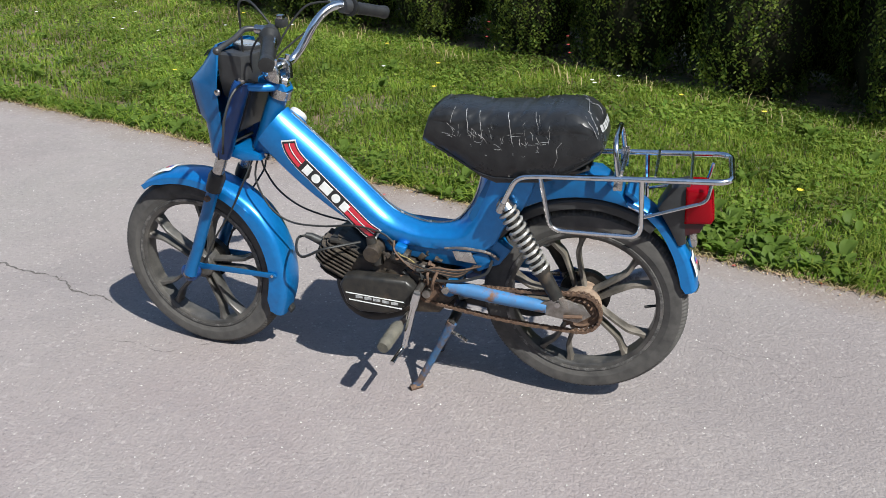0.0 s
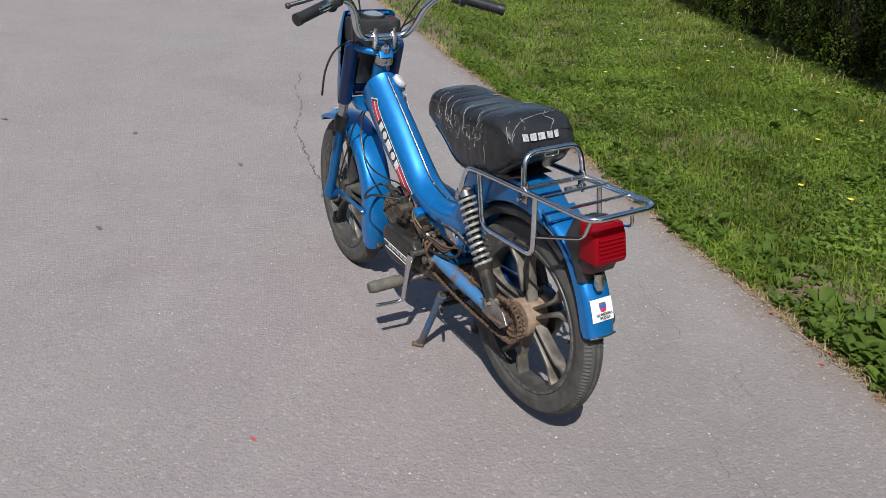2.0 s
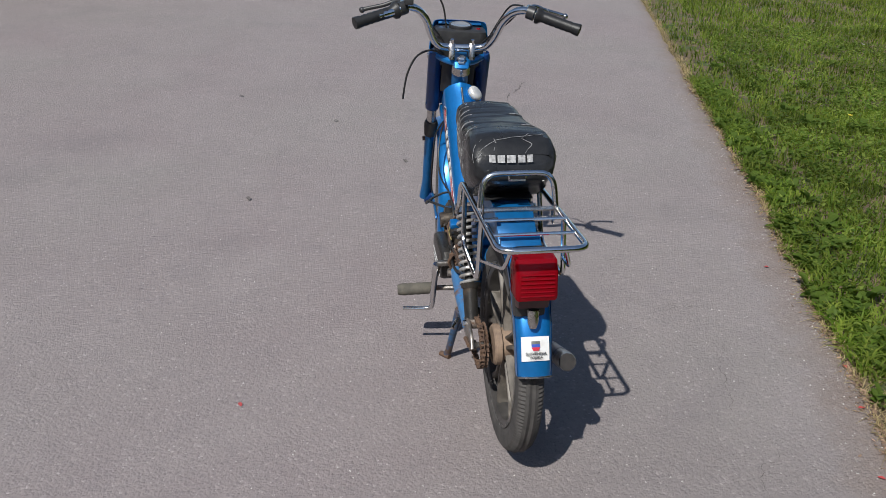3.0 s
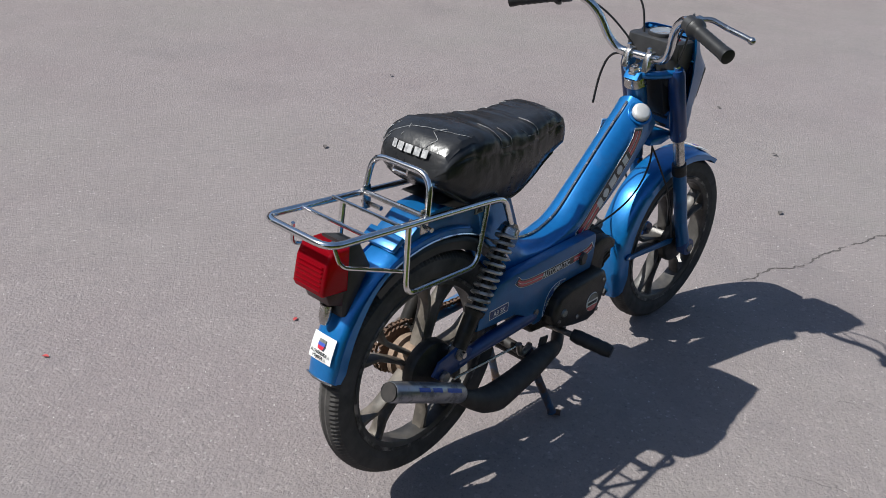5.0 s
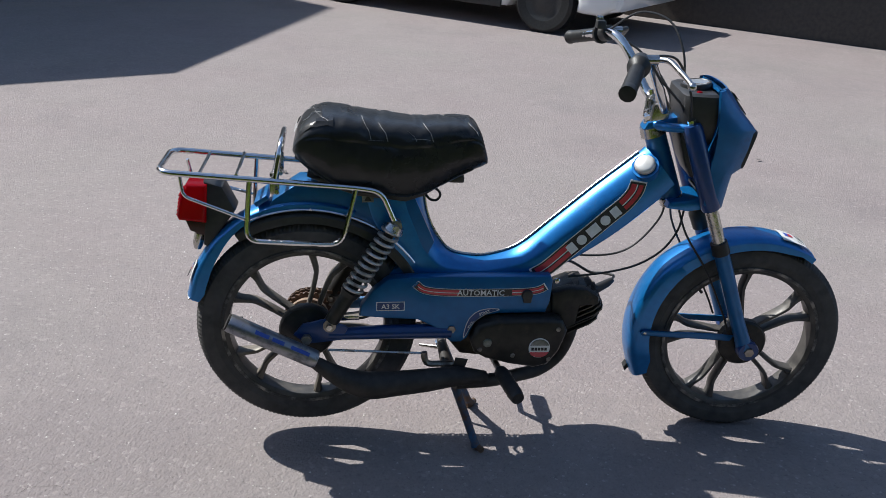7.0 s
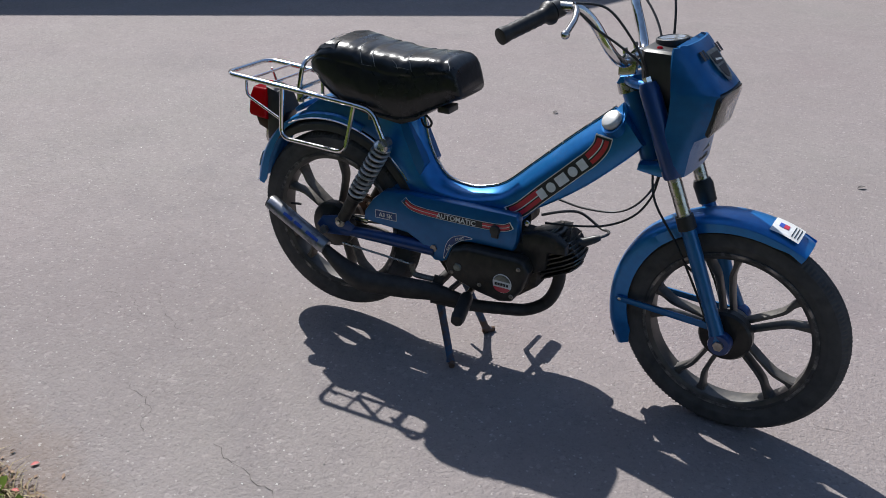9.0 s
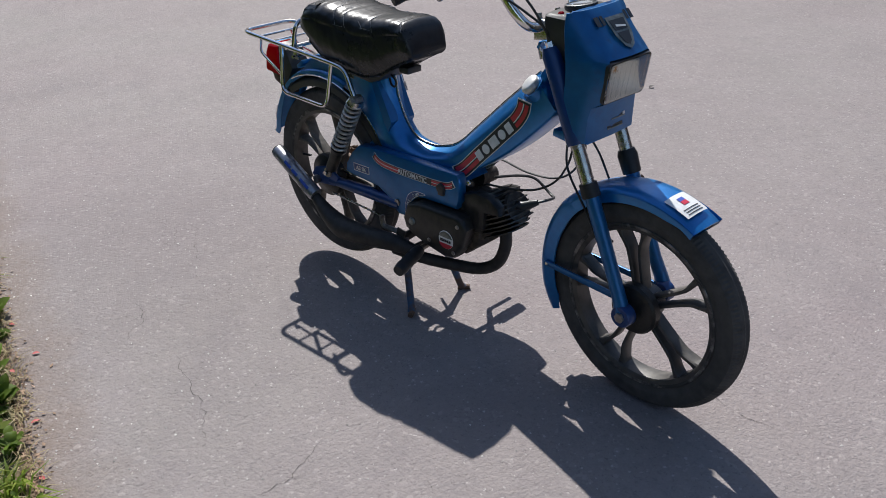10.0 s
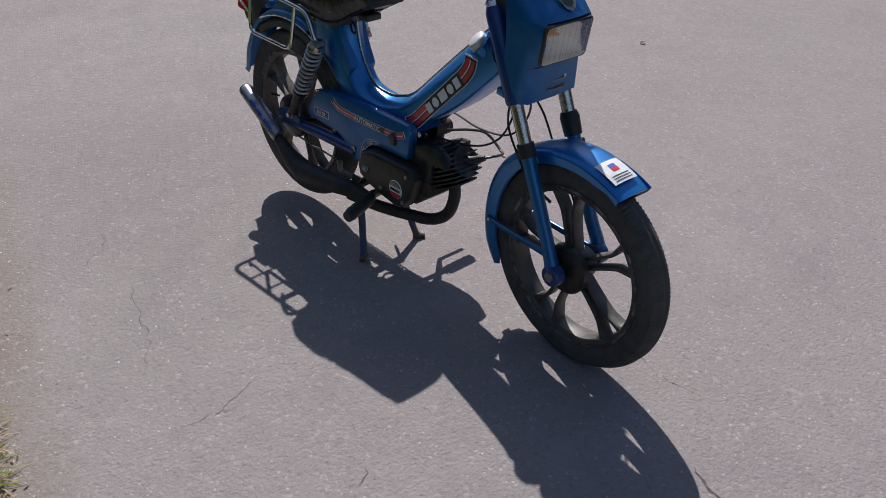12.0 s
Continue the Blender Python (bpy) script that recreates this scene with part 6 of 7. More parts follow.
ks = part("kick_decal", taper_strip(ks_line, 0.0092, PY - 0.0007, PY), DECAL_WHITE, panel, "curved decal with kick start lettering", flat=True)
part("decal_ground", taper_strip(ks_line[1:-1], 0.0078, PY - 0.0012, PY), BLUE_DARK, ks, flat=True)
lettering("lettering", "KICK", 0.0092, on_side(0.3635, 0.326, PY - 0.0018, 62), DECAL_WHITE, ks)
lettering("lettering", "START", 0.0092, on_side(0.394, 0.3565, PY - 0.0018, 22), DECAL_WHITE, ks)
part("panel_knob", revolve([(0.0, -0.010), (0.012, -0.009), (0.014, 0.0), (0.0, 0.0)], 20), PLASTIC, panel, "black round knob", Matrix.Translation((0.492, PY, 0.404)))
part("panel_tab", block((0.02, 0.012, 0.028), (0.493, PY - 0.003, 0.398), 0.004), PLASTIC, panel)
part("panel_screw", revolve([(0.0, -0.004), (0.006, -0.003), (0.008, 0.0), (0.0, 0.0)], 14), CHROME_DULL, panel, "", Matrix.Translation((0.566, -0.060, 0.430)))
part("chain_guard_slot", block((0.050, 0.004, 0.010), (0.075, -0.062, 0.332), 0.001), CHROME_DULL, panel)

# ---------------------------------------------------------------- ground, driveway, lawn
def edge_y(x):
    """The driveway's edge along the lawn."""
    return -1.055 - 0.272 * x + 0.017 * max(0.0, x - 1.8) + 0.035 * noise.noise(Vector((x * 0.9, 3.3, 0))) + 0.022 * noise.noise(Vector((x * 4.0, 8.1, 0))) + 0.010 * noise.noise(Vector((x * 15.0, 1.1, 0)))


def hedge_y(x):
    """The foot of the hedge's face."""
    return -3.15 - 0.42 * x


gb = bmesh.new()
vs = [gb.verts.new((x, y, -0.014)) for x, y in ((-400, -400), (400, -400), (400, 400), (-400, 400))]
gb.faces.new(vs)
tagged(part("ground", gb, SOIL, flat=True), "bare soil and dry grass ground sheet", "ground", kind="structure")

db = bmesh.new()
xs = [-40 + 2 * i for i in range(17)] + [-6 + 0.05 * i for i in range(1, 320)] + [10 + 2 * i for i in range(21)]
row0 = [db.verts.new((x, edge_y(x), 0.0)) for x in xs]
row1 = [db.verts.new((x, max(edge_y(x), -12) + 60, 0.0)) for x in xs]
rowb = [db.verts.new((x, edge_y(x) - 0.012, -0.016)) for x in xs]
for i in range(len(xs) - 1):
    db.faces.new((row0[i], row0[i + 1], row1[i + 1], row1[i]))
    db.faces.new((rowb[i], rowb[i + 1], row0[i + 1], row0[i]))
bmesh.ops.recalc_face_normals(db, faces=db.faces)
tagged(part("driveway", db, ASPHALT, flat=True), "worn grey asphalt driveway with fine cracks", "driveway", kind="structure")


def crack_mesh(points, width, seed):
    """A ragged hairline through the points, broken in places, with short side branches."""
    r = random.Random(seed)
    bm = bmesh.new()

    def run(line, w0):
        prev, n = None, len(line)
        for i in range(n):
            a, b = line[max(i - 1, 0)], line[min(i + 1, n - 1)]
            d = (b - a).normalized()
            broken = noise.noise(Vector((line[i].x * 14, line[i].y * 14, seed * 3.1))) > 0.18
            w = w0 * r.uniform(0.25, 1.0) * min(1, (i + 1) / 5, (n - i) / 5) * (0.12 if broken else 1.0)
            p, q = line[i], Vector((-d.y, d.x)) * w
            cur = (bm.verts.new((p.x + q.x, p.y + q.y, 0.0012)), bm.verts.new((p.x - q.x, p.y - q.y, 0.0012)))
            if prev:
                bm.faces.new((prev[0], prev[1], cur[1], cur[0]))
            prev = cur

    def ragged(a, b, step, amp):
        a, b = Vector(a), Vector(b)
        n = max(3, int((b - a).length / step))
        side = Vector((-(b - a).y, (b - a).x)).normalized()
        out = []
        for k in range(n):
            f = k / n
            p = a.lerp(b, f)
            sway = noise.noise(Vector((p.x * 9, p.y * 9, seed + 0.5))) * amp * 2 + noise.noise(Vector((p.x * 40, p.y * 40, seed + 7.5))) * amp
            out.append(p + side * sway + Vector((r.uniform(-0.4, 0.4), r.uniform(-0.4, 0.4))) * step * 0.5)
        return out

    line = []
    for a, b in zip(points, points[1:]):
        line += ragged(a, b, 0.012, 0.014)
    run(line, width)
    for i in range(9, len(line) - 9, 14):
        if r.random() < 0.55:
            ang = r.uniform(0, 6.283)
            tip = line[i] + Vector((math.cos(ang), math.sin(ang))) * r.uniform(0.03, 0.10)
            run(ragged(line[i], tip, 0.010, 0.006), width * 0.5)
    bmesh.ops.recalc_face_normals(bm, faces=bm.faces)
    return bm


CRACKS = [([(1.50, -0.10), (1.67, -0.15), (1.80, -0.205), (2.03, -0.25), (2.23, -0.29), (2.62, -0.40), (2.91, -0.55), (3.30, -0.67), (3.85, -0.92)], 0.0050),
          ([(0.02, -0.64), (0.143, -0.702), (0.26, -0.727), (0.357, -0.777), (0.476, -0.842), (0.60, -0.87)], 0.0009),
          ([(-0.82, -0.25), (-0.70, -0.255), (-0.576, -0.241), (-0.50, -0.285), (-0.398, -0.338), (-0.29, -0.377)], 0.0006),
          ([(-0.435, -0.337), (-0.55, -0.31), (-0.66, -0.279), (-0.80, -0.33)], 0.0005),
          ([(1.0, -0.02), (1.18, 0.08), (1.42, 0.10)], 0.0010), ([(0.62, -0.62), (0.70, -0.74), (0.66, -0.86)], 0.0009),
          ([(-0.30, -0.60), (-0.16, -0.66), (-0.10, -0.75)], 0.0009), ([(0.9, -0.55), (1.05, -0.62), (1.12, -0.74)], 0.0009)]
for k, (pts, w) in enumerate(CRACKS):
    tagged(part("crack", crack_mesh(pts, w, k), CRACK, flat=True), "dark hairline crack in the asphalt", "crack", "cracks in the driveway", kind="structure")


def mesh_from(name, verts, faces, material, label, category, kind="stuff"):
    me = bpy.data.meshes.new(name)
    me.from_pydata(verts, [], faces)
    me.materials.append(material)
    me.polygons.foreach_set("use_smooth", [True] * len(me.polygons))
    return tagged(new(name, me), label, category, kind=kind)


def blades(count, spot, length, width, lean, seed):
    """Tapered, bent grass blades; spot(r) gives x, y and a height factor."""
    r = random.Random(seed)
    verts, faces = [], []
    for _ in range(count):
        x, y, k = spot(r)
        L = r.uniform(*length) * k
        w = r.uniform(*width) * 0.5
        a = r.uniform(0, 2 * math.pi)
        t = r.uniform(*lean)
        dx, dy = math.cos(a), math.sin(a)
        sx, sy = -dy * w, dx * w
        b = len(verts)
        z = -0.013
        verts += [(x - sx, y - sy, z), (x + sx, y + sy, z),
                  (x + dx * L * t * 0.35 - sx * 0.8, y + dy * L * t * 0.35 - sy * 0.8, z + L * 0.62), (x + dx * L * t * 0.35 + sx * 0.8, y + dy * L * t * 0.35 + sy * 0.8, z + L * 0.62),
                  (x + dx * L * t, y + dy * L * t, z + L * (1.0 - 0.35 * t))]
        faces += [(b, b + 1, b + 3, b + 2), (b + 2, b + 3, b + 4)]
    return verts, faces


def bare(x, y):
    return noise.noise(Vector((x * 1.1 + 4, y * 1.6, 0.5))) + 0.5 * noise.noise(Vector((x * 3.1, y * 3.1, 2.5)))


def lawn_spot(x0, x1, near=False):
    def f(r):
        while True:
            x = r.uniform(x0, x1)
            e, h = edge_y(x), hedge_y(x)
            u = r.random()
            y = e - 0.035 - 0.04 * abs(noise.noise(Vector((x * 3.0, 5.5, 0.0)))) + (h - 0.15 - e) * u
            if bare(x, y) > 0.44 and r.random() < 0.55:
                continue
            if -0.62 < x < 0.24 and y > e - 0.42 and r.random() < 0.6:
                continue
            if u < 0.11 and r.random() < 0.62:
                continue
            return x, y, 0.75 + 0.35 * noise.noise(Vector((x * 2.3, y * 2.3, 7))) + (0.12 if 0.05 < u < 0.15 else 0.0)
    return f


lv, lf = [], []
for args in ((74000, lawn_spot(-1.6, 3.2), (0.035, 0.085), (0.0035, 0.0065), (0.2, 1.2), 11), (30000, lawn_spot(3.2, 9.5), (0.04, 0.085), (0.006, 0.010), (0.2, 1.1), 12),
             (22000, lawn_spot(-7.0, -1.6), (0.04, 0.085), (0.005, 0.008), (0.2, 1.1), 13), (9000, lawn_spot(9.5, 22), (0.05, 0.09), (0.012, 0.02), (0.2, 1.0), 14)):
    v, f = blades(*args)
    o = len(lv)
    lv += v
    lf += [tuple(i + o for i in q) for q in f]
def tuft_spot(r):
    while True:
        x = r.uniform(-2.6, 4.0)
        if -0.6 < x < 0.2:
            continue
        if noise.noise(Vector((x * 3.7, 2.2, 0.0))) > -0.12 or r.random() < 0.25:
            return x + r.gauss(0, 0.012), edge_y(x) - 0.03 - abs(r.gauss(0.02, 0.09)), 1.0


v, f = blades(3200, tuft_spot, (0.035, 0.085), (0.005, 0.009), (0.5, 1.7), 15)
o = len(lv)
lv += v
lf += [tuple(i + o for i in q) for q in f]
mesh_from("grass", lv, lf, GRASS, "green lawn grass with bare patches", "grass")


def border_spot(r):
    x = r.uniform(-6, 8)
    return x, edge_y(x) - abs(r.gauss(0.01, 0.035)) + 0.008, 0.7


def foot_spot(r):
    x = r.uniform(-1.6, 9)
    return x, hedge_y(x) + r.gauss(0.1, 0.12), 1.0


dv, df = blades(9000, border_spot, (0.02, 0.06), (0.002, 0.004), (0.8, 2.2), 21)
v2, f2 = blades(1100, foot_spot, (0.04, 0.13), (0.003, 0.006), (0.3, 1.4), 22)
o = len(dv)
dv += v2
df += [tuple(i + o for i in q) for q in f2]
mesh_from("dry_grass", dv, df, DRY_GRASS, "straw-coloured dry grass along the edges", "grass")


def clover(count, seed):
    r = random.Random(seed)
    verts, faces = [], []
    spot = lawn_spot(-4.5, 6.0)
    for _ in range(count):
        x, y, k = spot(r)
        z = r.uniform(0.012, 0.05)
        patch = noise.noise(Vector((x * 1.7, y * 1.7, 12.0))) + 0.6 * noise.noise(Vector((x * 5, y * 5, 3.0)))
        if patch < -0.05 and r.random() < 0.75:
            continue
        grow = 1.0 + 0.7 * max(0.0, patch)
        L, w = r.uniform(0.014, 0.034) * grow, r.uniform(0.009, 0.018) * grow
        a, tilt = r.uniform(0, 6.283), r.uniform(-0.2, 0.7)
        d = Vector((math.cos(a), math.sin(a), tilt)).normalized()
        s = Vector((-math.sin(a), math.cos(a), r.uniform(-0.4, 0.4))).normalized()
        p = Vector((x, y, z))
        b = len(verts)
        verts += [tuple(p), tuple(p + d * L * 0.45 + s * w * 0.5), tuple(p + d * L), tuple(p + d * L * 0.45 - s * w * 0.5)]
        faces.append((b, b + 1, b + 2, b + 3))
    return verts, faces


cv, cf = clover(52000, 31)
mesh_from("clover", cv, cf, WEED, "small clover and broad leaves in the lawn", "clover")


# ---- broad-leaved weeds along the edge: rosettes of real leaves
def weed_leaf(length, width, lift, curl, n=6):
    bm = bmesh.new()
    rows = []
    for i in range(n + 1):
        f = i / n
        w = width * math.sin(math.pi * min(1, 0.08 + f * 0.92)) ** 0.8 * (0.55 if f < 0.15 else 1)
        x = length * f
        z = lift * length * (f - curl * f * f)
        rows.append([bm.verts.new((x, -w / 2, z + w * 0.18)), bm.verts.new((x, 0, z)), bm.verts.new((x, w / 2, z + w * 0.18))])
    for a, b in zip(rows, rows[1:]):
        for k in range(2):
            bm.faces.new((a[k], b[k], b[k + 1], a[k + 1]))
    return bm


def weed(seed, leaves, size):
    r = random.Random(seed)
    w = thing("weed", "low broad-leaved green weed growing at the asphalt's edge", "weed", "weeds along the driveway")
    for k in range(leaves):
        L = size * r.uniform(0.45, 1.1)
        bm = weed_leaf(L, L * r.uniform(0.50, 0.85), r.uniform(0.3, 1.9), r.uniform(0.3, 0.8), 5)
        a = 6.283 * k / leaves + r.uniform(-0.4, 0.4)
        part("leaf", bm, WEED, w, "", Matrix.Translation((r.uniform(-0.05, 0.05), r.uniform(-0.05, 0.05), 0.002 + 0.03 * r.random())) @ Matrix.Rotation(a, 4, "Z"), sharp=80)
    return w


kinds = [weed(1, 18, 0.058), weed(2, 20, 0.080), weed(3, 16, 0.050), weed(4, 18, 0.068)]
wr = random.Random(77)
spots = []
for k in range(312):
    x = wr.uniform(-2.4, 3.8) if k < 235 else wr.uniform(-2.0, 5)
    off = abs(wr.gauss(0.03, 0.11)) if k < 235 else wr.uniform(0.15, 1.7)
    spots.append((x, edge_y(x) - 0.03 - off))
for k in range(42):
    x = wr.uniform(-0.62, 0.06)
    spots.append((x, edge_y(x) - wr.uniform(0.07, 0.42)))
for k, (x, y) in enumerate(spots):
    m = Matrix.Translation((x, y, -0.013)) @ Matrix.Rotation(wr.uniform(0, 6.28), 4, "Z") @ Matrix.Diagonal((*((wr.uniform(0.50, 0.92) if x < -0.5 or k >= 235 else wr.uniform(0.40, 0.72)),) * 3, 1))
    if k < len(kinds):
        kinds[k].matrix_basis = m
    else:
        w = copy_thing(kinds[k % len(kinds)], m)
        w.matrix_basis = m

# ---- flowers, fallen petals, grit
fl = random.Random(41)


def flower_mesh(petals, r0):
    bm = bmesh.new()
    for k in range(petals):
        a = 6.283 * k / petals
        c, s = math.cos(a), math.sin(a)
        pts = [(0, 0, 0), (r0 * 0.6 * c - r0 * 0.3 * s, r0 * 0.6 * s + r0 * 0.3 * c, r0 * 0.3), (r0 * c, r0 * s, r0 * 0.35), (r0 * 0.6 * c + r0 * 0.3 * s, r0 * 0.6 * s - r0 * 0.3 * c, r0 * 0.3)]
        bm.faces.new([bm.verts.new(p) for p in pts])
    return bm


def flower(label, mat, r0, h):
    f = thing("flower", label, "flower", "small flowers in the lawn")
    part("stem", tube([(0, 0, -0.01), (0.004, 0, h * 0.5), (0, 0.003, h)], 0.0012, 5), GRASS, f)
    part("blossom", flower_mesh(7, r0), mat, f, "", Matrix.Translation((0, 0.003, h)))
    return f


for lab, mat, r0, h, n, area in (("small white flower standing in the grass", PETAL_WHITE, 0.014, 0.07, 16, (-0.5, 5)), ("small yellow flower standing in the grass", PETAL_YELLOW, 0.016, 0.06, 12, (-0.8, 4))):
    first = flower(lab, mat, r0, h)
    for k in range(n):
        x = fl.uniform(*area)
        u = fl.uniform(0.25, 0.98) if mat is PETAL_YELLOW else fl.uniform(0.55, 1.0)
        m = Matrix.Translation((x, edge_y(x) + (hedge_y(x) - edge_y(x)) * u, 0)) @ Matrix.Rotation(fl.uniform(0, 6), 4, "Z")
        if k == 0:
            first.matrix_basis = m
        else:
            copy_thing(first, m)


def petal_mesh():
    bm = weed_leaf(0.020, 0.011, 0.2, 0.9, 4)
    return bm


petal = part("fallen_petal", petal_mesh(), PETAL_RED, None, sharp=80)
tagged(petal, "red fallen petal lying on the asphalt", "petal", "fallen red petals")
PETALS = [(0.186, 0.663, 20), (-0.245, -0.936, 60), (-0.196, -1.003, 200), (-0.712, -0.865, 120), (0.253, -1.125, 10), (-0.42, 0.95, 300), (0.05, -1.06, 80), (-0.45, -0.92, 33), (0.95, -1.22, 70)]
for k, (x, y, a) in enumerate(PETALS):
    m = Matrix.Translation((x, y, 0.003)) @ Matrix.Rotation(radians(a), 4, "Z")
    if k == 0:
        petal.matrix_basis = m
    else:
        copy_thing(petal, m)
dry_leaf = part("fallen_leaf", weed_leaf(0.035, 0.018, 0.35, 0.6, 5), CRACK, None, sharp=80)
tagged(dry_leaf, "curled dark dry leaf lying on the asphalt", "leaf", "dry leaves on the driveway")
LEAVES = [(2.182, 0.04, 10), (3.4, 0.9, 70), (2.9, 0.35, 130), (1.2, 1.71, 40), (2.3, 2.4, 200), (-0.2, 2.0, 90), (1.7, 0.75, 15)]
for k, (x, y, a) in enumerate(LEAVES):
    m = Matrix.Translation((x, y, 0.003)) @ Matrix.Rotation(radians(a), 4, "Z")
    if k == 0:
        dry_leaf.matrix_basis = m
    else:
        copy_thing(dry_leaf, m)
lt = random.Random(63)
tv, tf = [], []
for _ in range(9000):
    x = lt.uniform(-3.2, 4.2)
    drift = 0.045 + 0.035 * noise.noise(Vector((x * 2.3, 1.7, 0.0))) + 0.02 * noise.noise(Vector((x * 9.0, 4.7, 0.0)))
    y = edge_y(x) - 0.02 + lt.expovariate(1 / max(0.008, drift * 0.26))
    if y > edge_y(x) + 0.16 and lt.random() < 0.8:
        continue
    L, w, a = lt.uniform(0.003, 0.011), lt.uniform(0.001, 0.0045), lt.uniform(0, 6.283)
    dx, dy, z = math.cos(a), math.sin(a), (0.0015 if y > edge_y(x) else -0.008) + lt.uniform(0, 0.003)
    b = len(tv)
    tv += [(x - dx * L, y - dy * L, z), (x - dy * w, y + dx * w, z + lt.uniform(0, 0.004)), (x + dx * L, y + dy * L, z + lt.uniform(0, 0.003)), (x + dy * w, y - dx * w, z)]
    tf.append((b, b + 1, b + 2, b + 3))
mesh_from("litter", tv, tf, LITTER, "brown crumbs of soil and dead leaves along the asphalt's edge", "litter")
gv, gf = [], []
gr = random.Random(9)
for k in range(2600):
    x, y = (gr.gauss(0.2, 1.3), gr.gauss(-0.2, 1.1)) if k < 1700 else (gr.uniform(-4, 4), 0)
    y = y if k < 1700 else edge_y(x) + abs(gr.gauss(0, 0.10))
    if y < edge_y(x) + 0.01:
        continue
    s = gr.uniform(0.0012, 0.0034)
    b = len(gv)
    gv += [(x - s, y - s * 0.7, 0.0), (x + s, y - s * 0.5, 0.0), (x + s * 0.2, y + s, 0.0), (x, y, s * 1.3)]
    gf += [(b, b + 1, b + 3), (b + 1, b + 2, b + 3), (b + 2, b, b + 3)]
mesh_from("grit", gv, gf, PEBBLE, "loose pale grit on the asphalt", "grit")


# ---------------------------------------------------------------- hedge
def hedge_shrub(seed, sprays=6500, height=2.1, radius=0.46):
    r = random.Random(seed)
    h = thing("hedge_shrub", "dense dark-green conifer shrub trimmed into a tall hedge", "shrub", "hedge along the lawn")
    part("trunk", tube([(0, 0, -0.02), (0.01, 0.01, 0.5), (0, 0, 1.6)], [0.035, 0.028, 0.012], 8), BARK, h)
    # solid core, coloured near-black in place of shade behind the sprays
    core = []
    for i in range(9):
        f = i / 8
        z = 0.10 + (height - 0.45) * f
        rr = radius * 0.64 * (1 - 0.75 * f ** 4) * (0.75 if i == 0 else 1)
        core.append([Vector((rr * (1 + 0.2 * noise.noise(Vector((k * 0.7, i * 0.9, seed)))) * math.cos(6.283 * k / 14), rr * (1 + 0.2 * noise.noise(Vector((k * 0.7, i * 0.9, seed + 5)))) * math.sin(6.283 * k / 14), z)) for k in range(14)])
    part("inner_shade_core", loft(core), HEDGE_CORE, h, "solid near-black core standing for the shade between the twigs")
    verts, faces = [], []
    for _ in range(sprays):
        a = r.uniform(0, 6.283)
        f = r.random() ** 1.2
        z = 0.05 + height * f
        lump = 0.82 + 0.40 * noise.noise(Vector((math.cos(a) * 2.4, math.sin(a) * 2.4, z * 1.3 + seed * 7))) + 0.16 * noise.noise(Vector((math.cos(a) * 8, math.sin(a) * 8, z * 3 + seed)))
        rr = radius * lump * (1 - 0.45 * f ** 4) * r.uniform(0.66, 1.03)
        if z < 0.40 and r.random() < 0.5 - z:
            continue
        if z < 0.5:
            rr *= 0.86 + 0.28 * z
        p = Vector((rr * math.cos(a), rr * math.sin(a), z))
        out = Vector((math.cos(a), math.sin(a), 0))
        stem = (Vector((0, 0, r.choice((-1.0, 1.0, 1.0)))) + out * r.uniform(-0.05, 0.35) + Vector((r.uniform(-0.3, 0.3), r.uniform(-0.3, 0.3), 0))).normalized()
        side = stem.cross(out + Vector((r.uniform(-0.7, 0.7), r.uniform(-0.7, 0.7), 0))).normalized()
        reach = r.uniform(0.05, 0.12)
        for k in range(5):
            q = p + stem * reach * k / 5
            w = side * ((1 if k % 2 else -1) * r.uniform(0.5, 1.0)) + stem * r.uniform(0.5, 1.2) + out * r.uniform(-0.2, 0.5)
            w.normalize()
            L = r.uniform(0.014, 0.030)
            t = w.cross(out).normalized() * L * 0.24
            b = len(verts)
            verts += [tuple(q), tuple(q + w * L * 0.5 + t), tuple(q + w * L), tuple(q + w * L * 0.5 - t)]
            faces.append((b, b + 1, b + 2, b + 3))
    me = bpy.data.meshes.new("crown")
    me.from_pydata(verts, [], faces)
    me.materials.append(HEDGE_LEAF)
    crown = new("crown", me)
    crown.parent = h
    return h


shrubs = [hedge_shrub(3), hedge_shrub(4), hedge_shrub(6)]
hr = random.Random(8)
x = -5.4
k = 0
while x < 22:
    y = hedge_y(x) - 0.42 + hr.uniform(-0.06, 0.06)
    m = Matrix.Translation((x, y, -0.013)) @ Matrix.Rotation(hr.uniform(0, 6.28), 4, "Z") @ Matrix.Diagonal((hr.uniform(0.92, 1.12), hr.uniform(0.92, 1.12), hr.uniform(0.93, 1.1), 1))
    if k < 3:
        shrubs[k].matrix_basis = m
    else:
        copy_thing(shrubs[k % 3], m).matrix_basis = m
    x += hr.uniform(0.60, 0.78)
    k += 1
x = -5.0
while x < 20:
    m = Matrix.Translation((x, hedge_y(x) - 0.95 + hr.uniform(-0.06, 0.06), -0.013)) @ Matrix.Rotation(hr.uniform(0, 6.28), 4, "Z") @ Matrix.Diagonal((1.15, 1.15, hr.uniform(0.98, 1.12), 1))
    copy_thing(shrubs[k % 3], m).matrix_basis = m
    x += hr.uniform(0.60, 0.74)
    k += 1
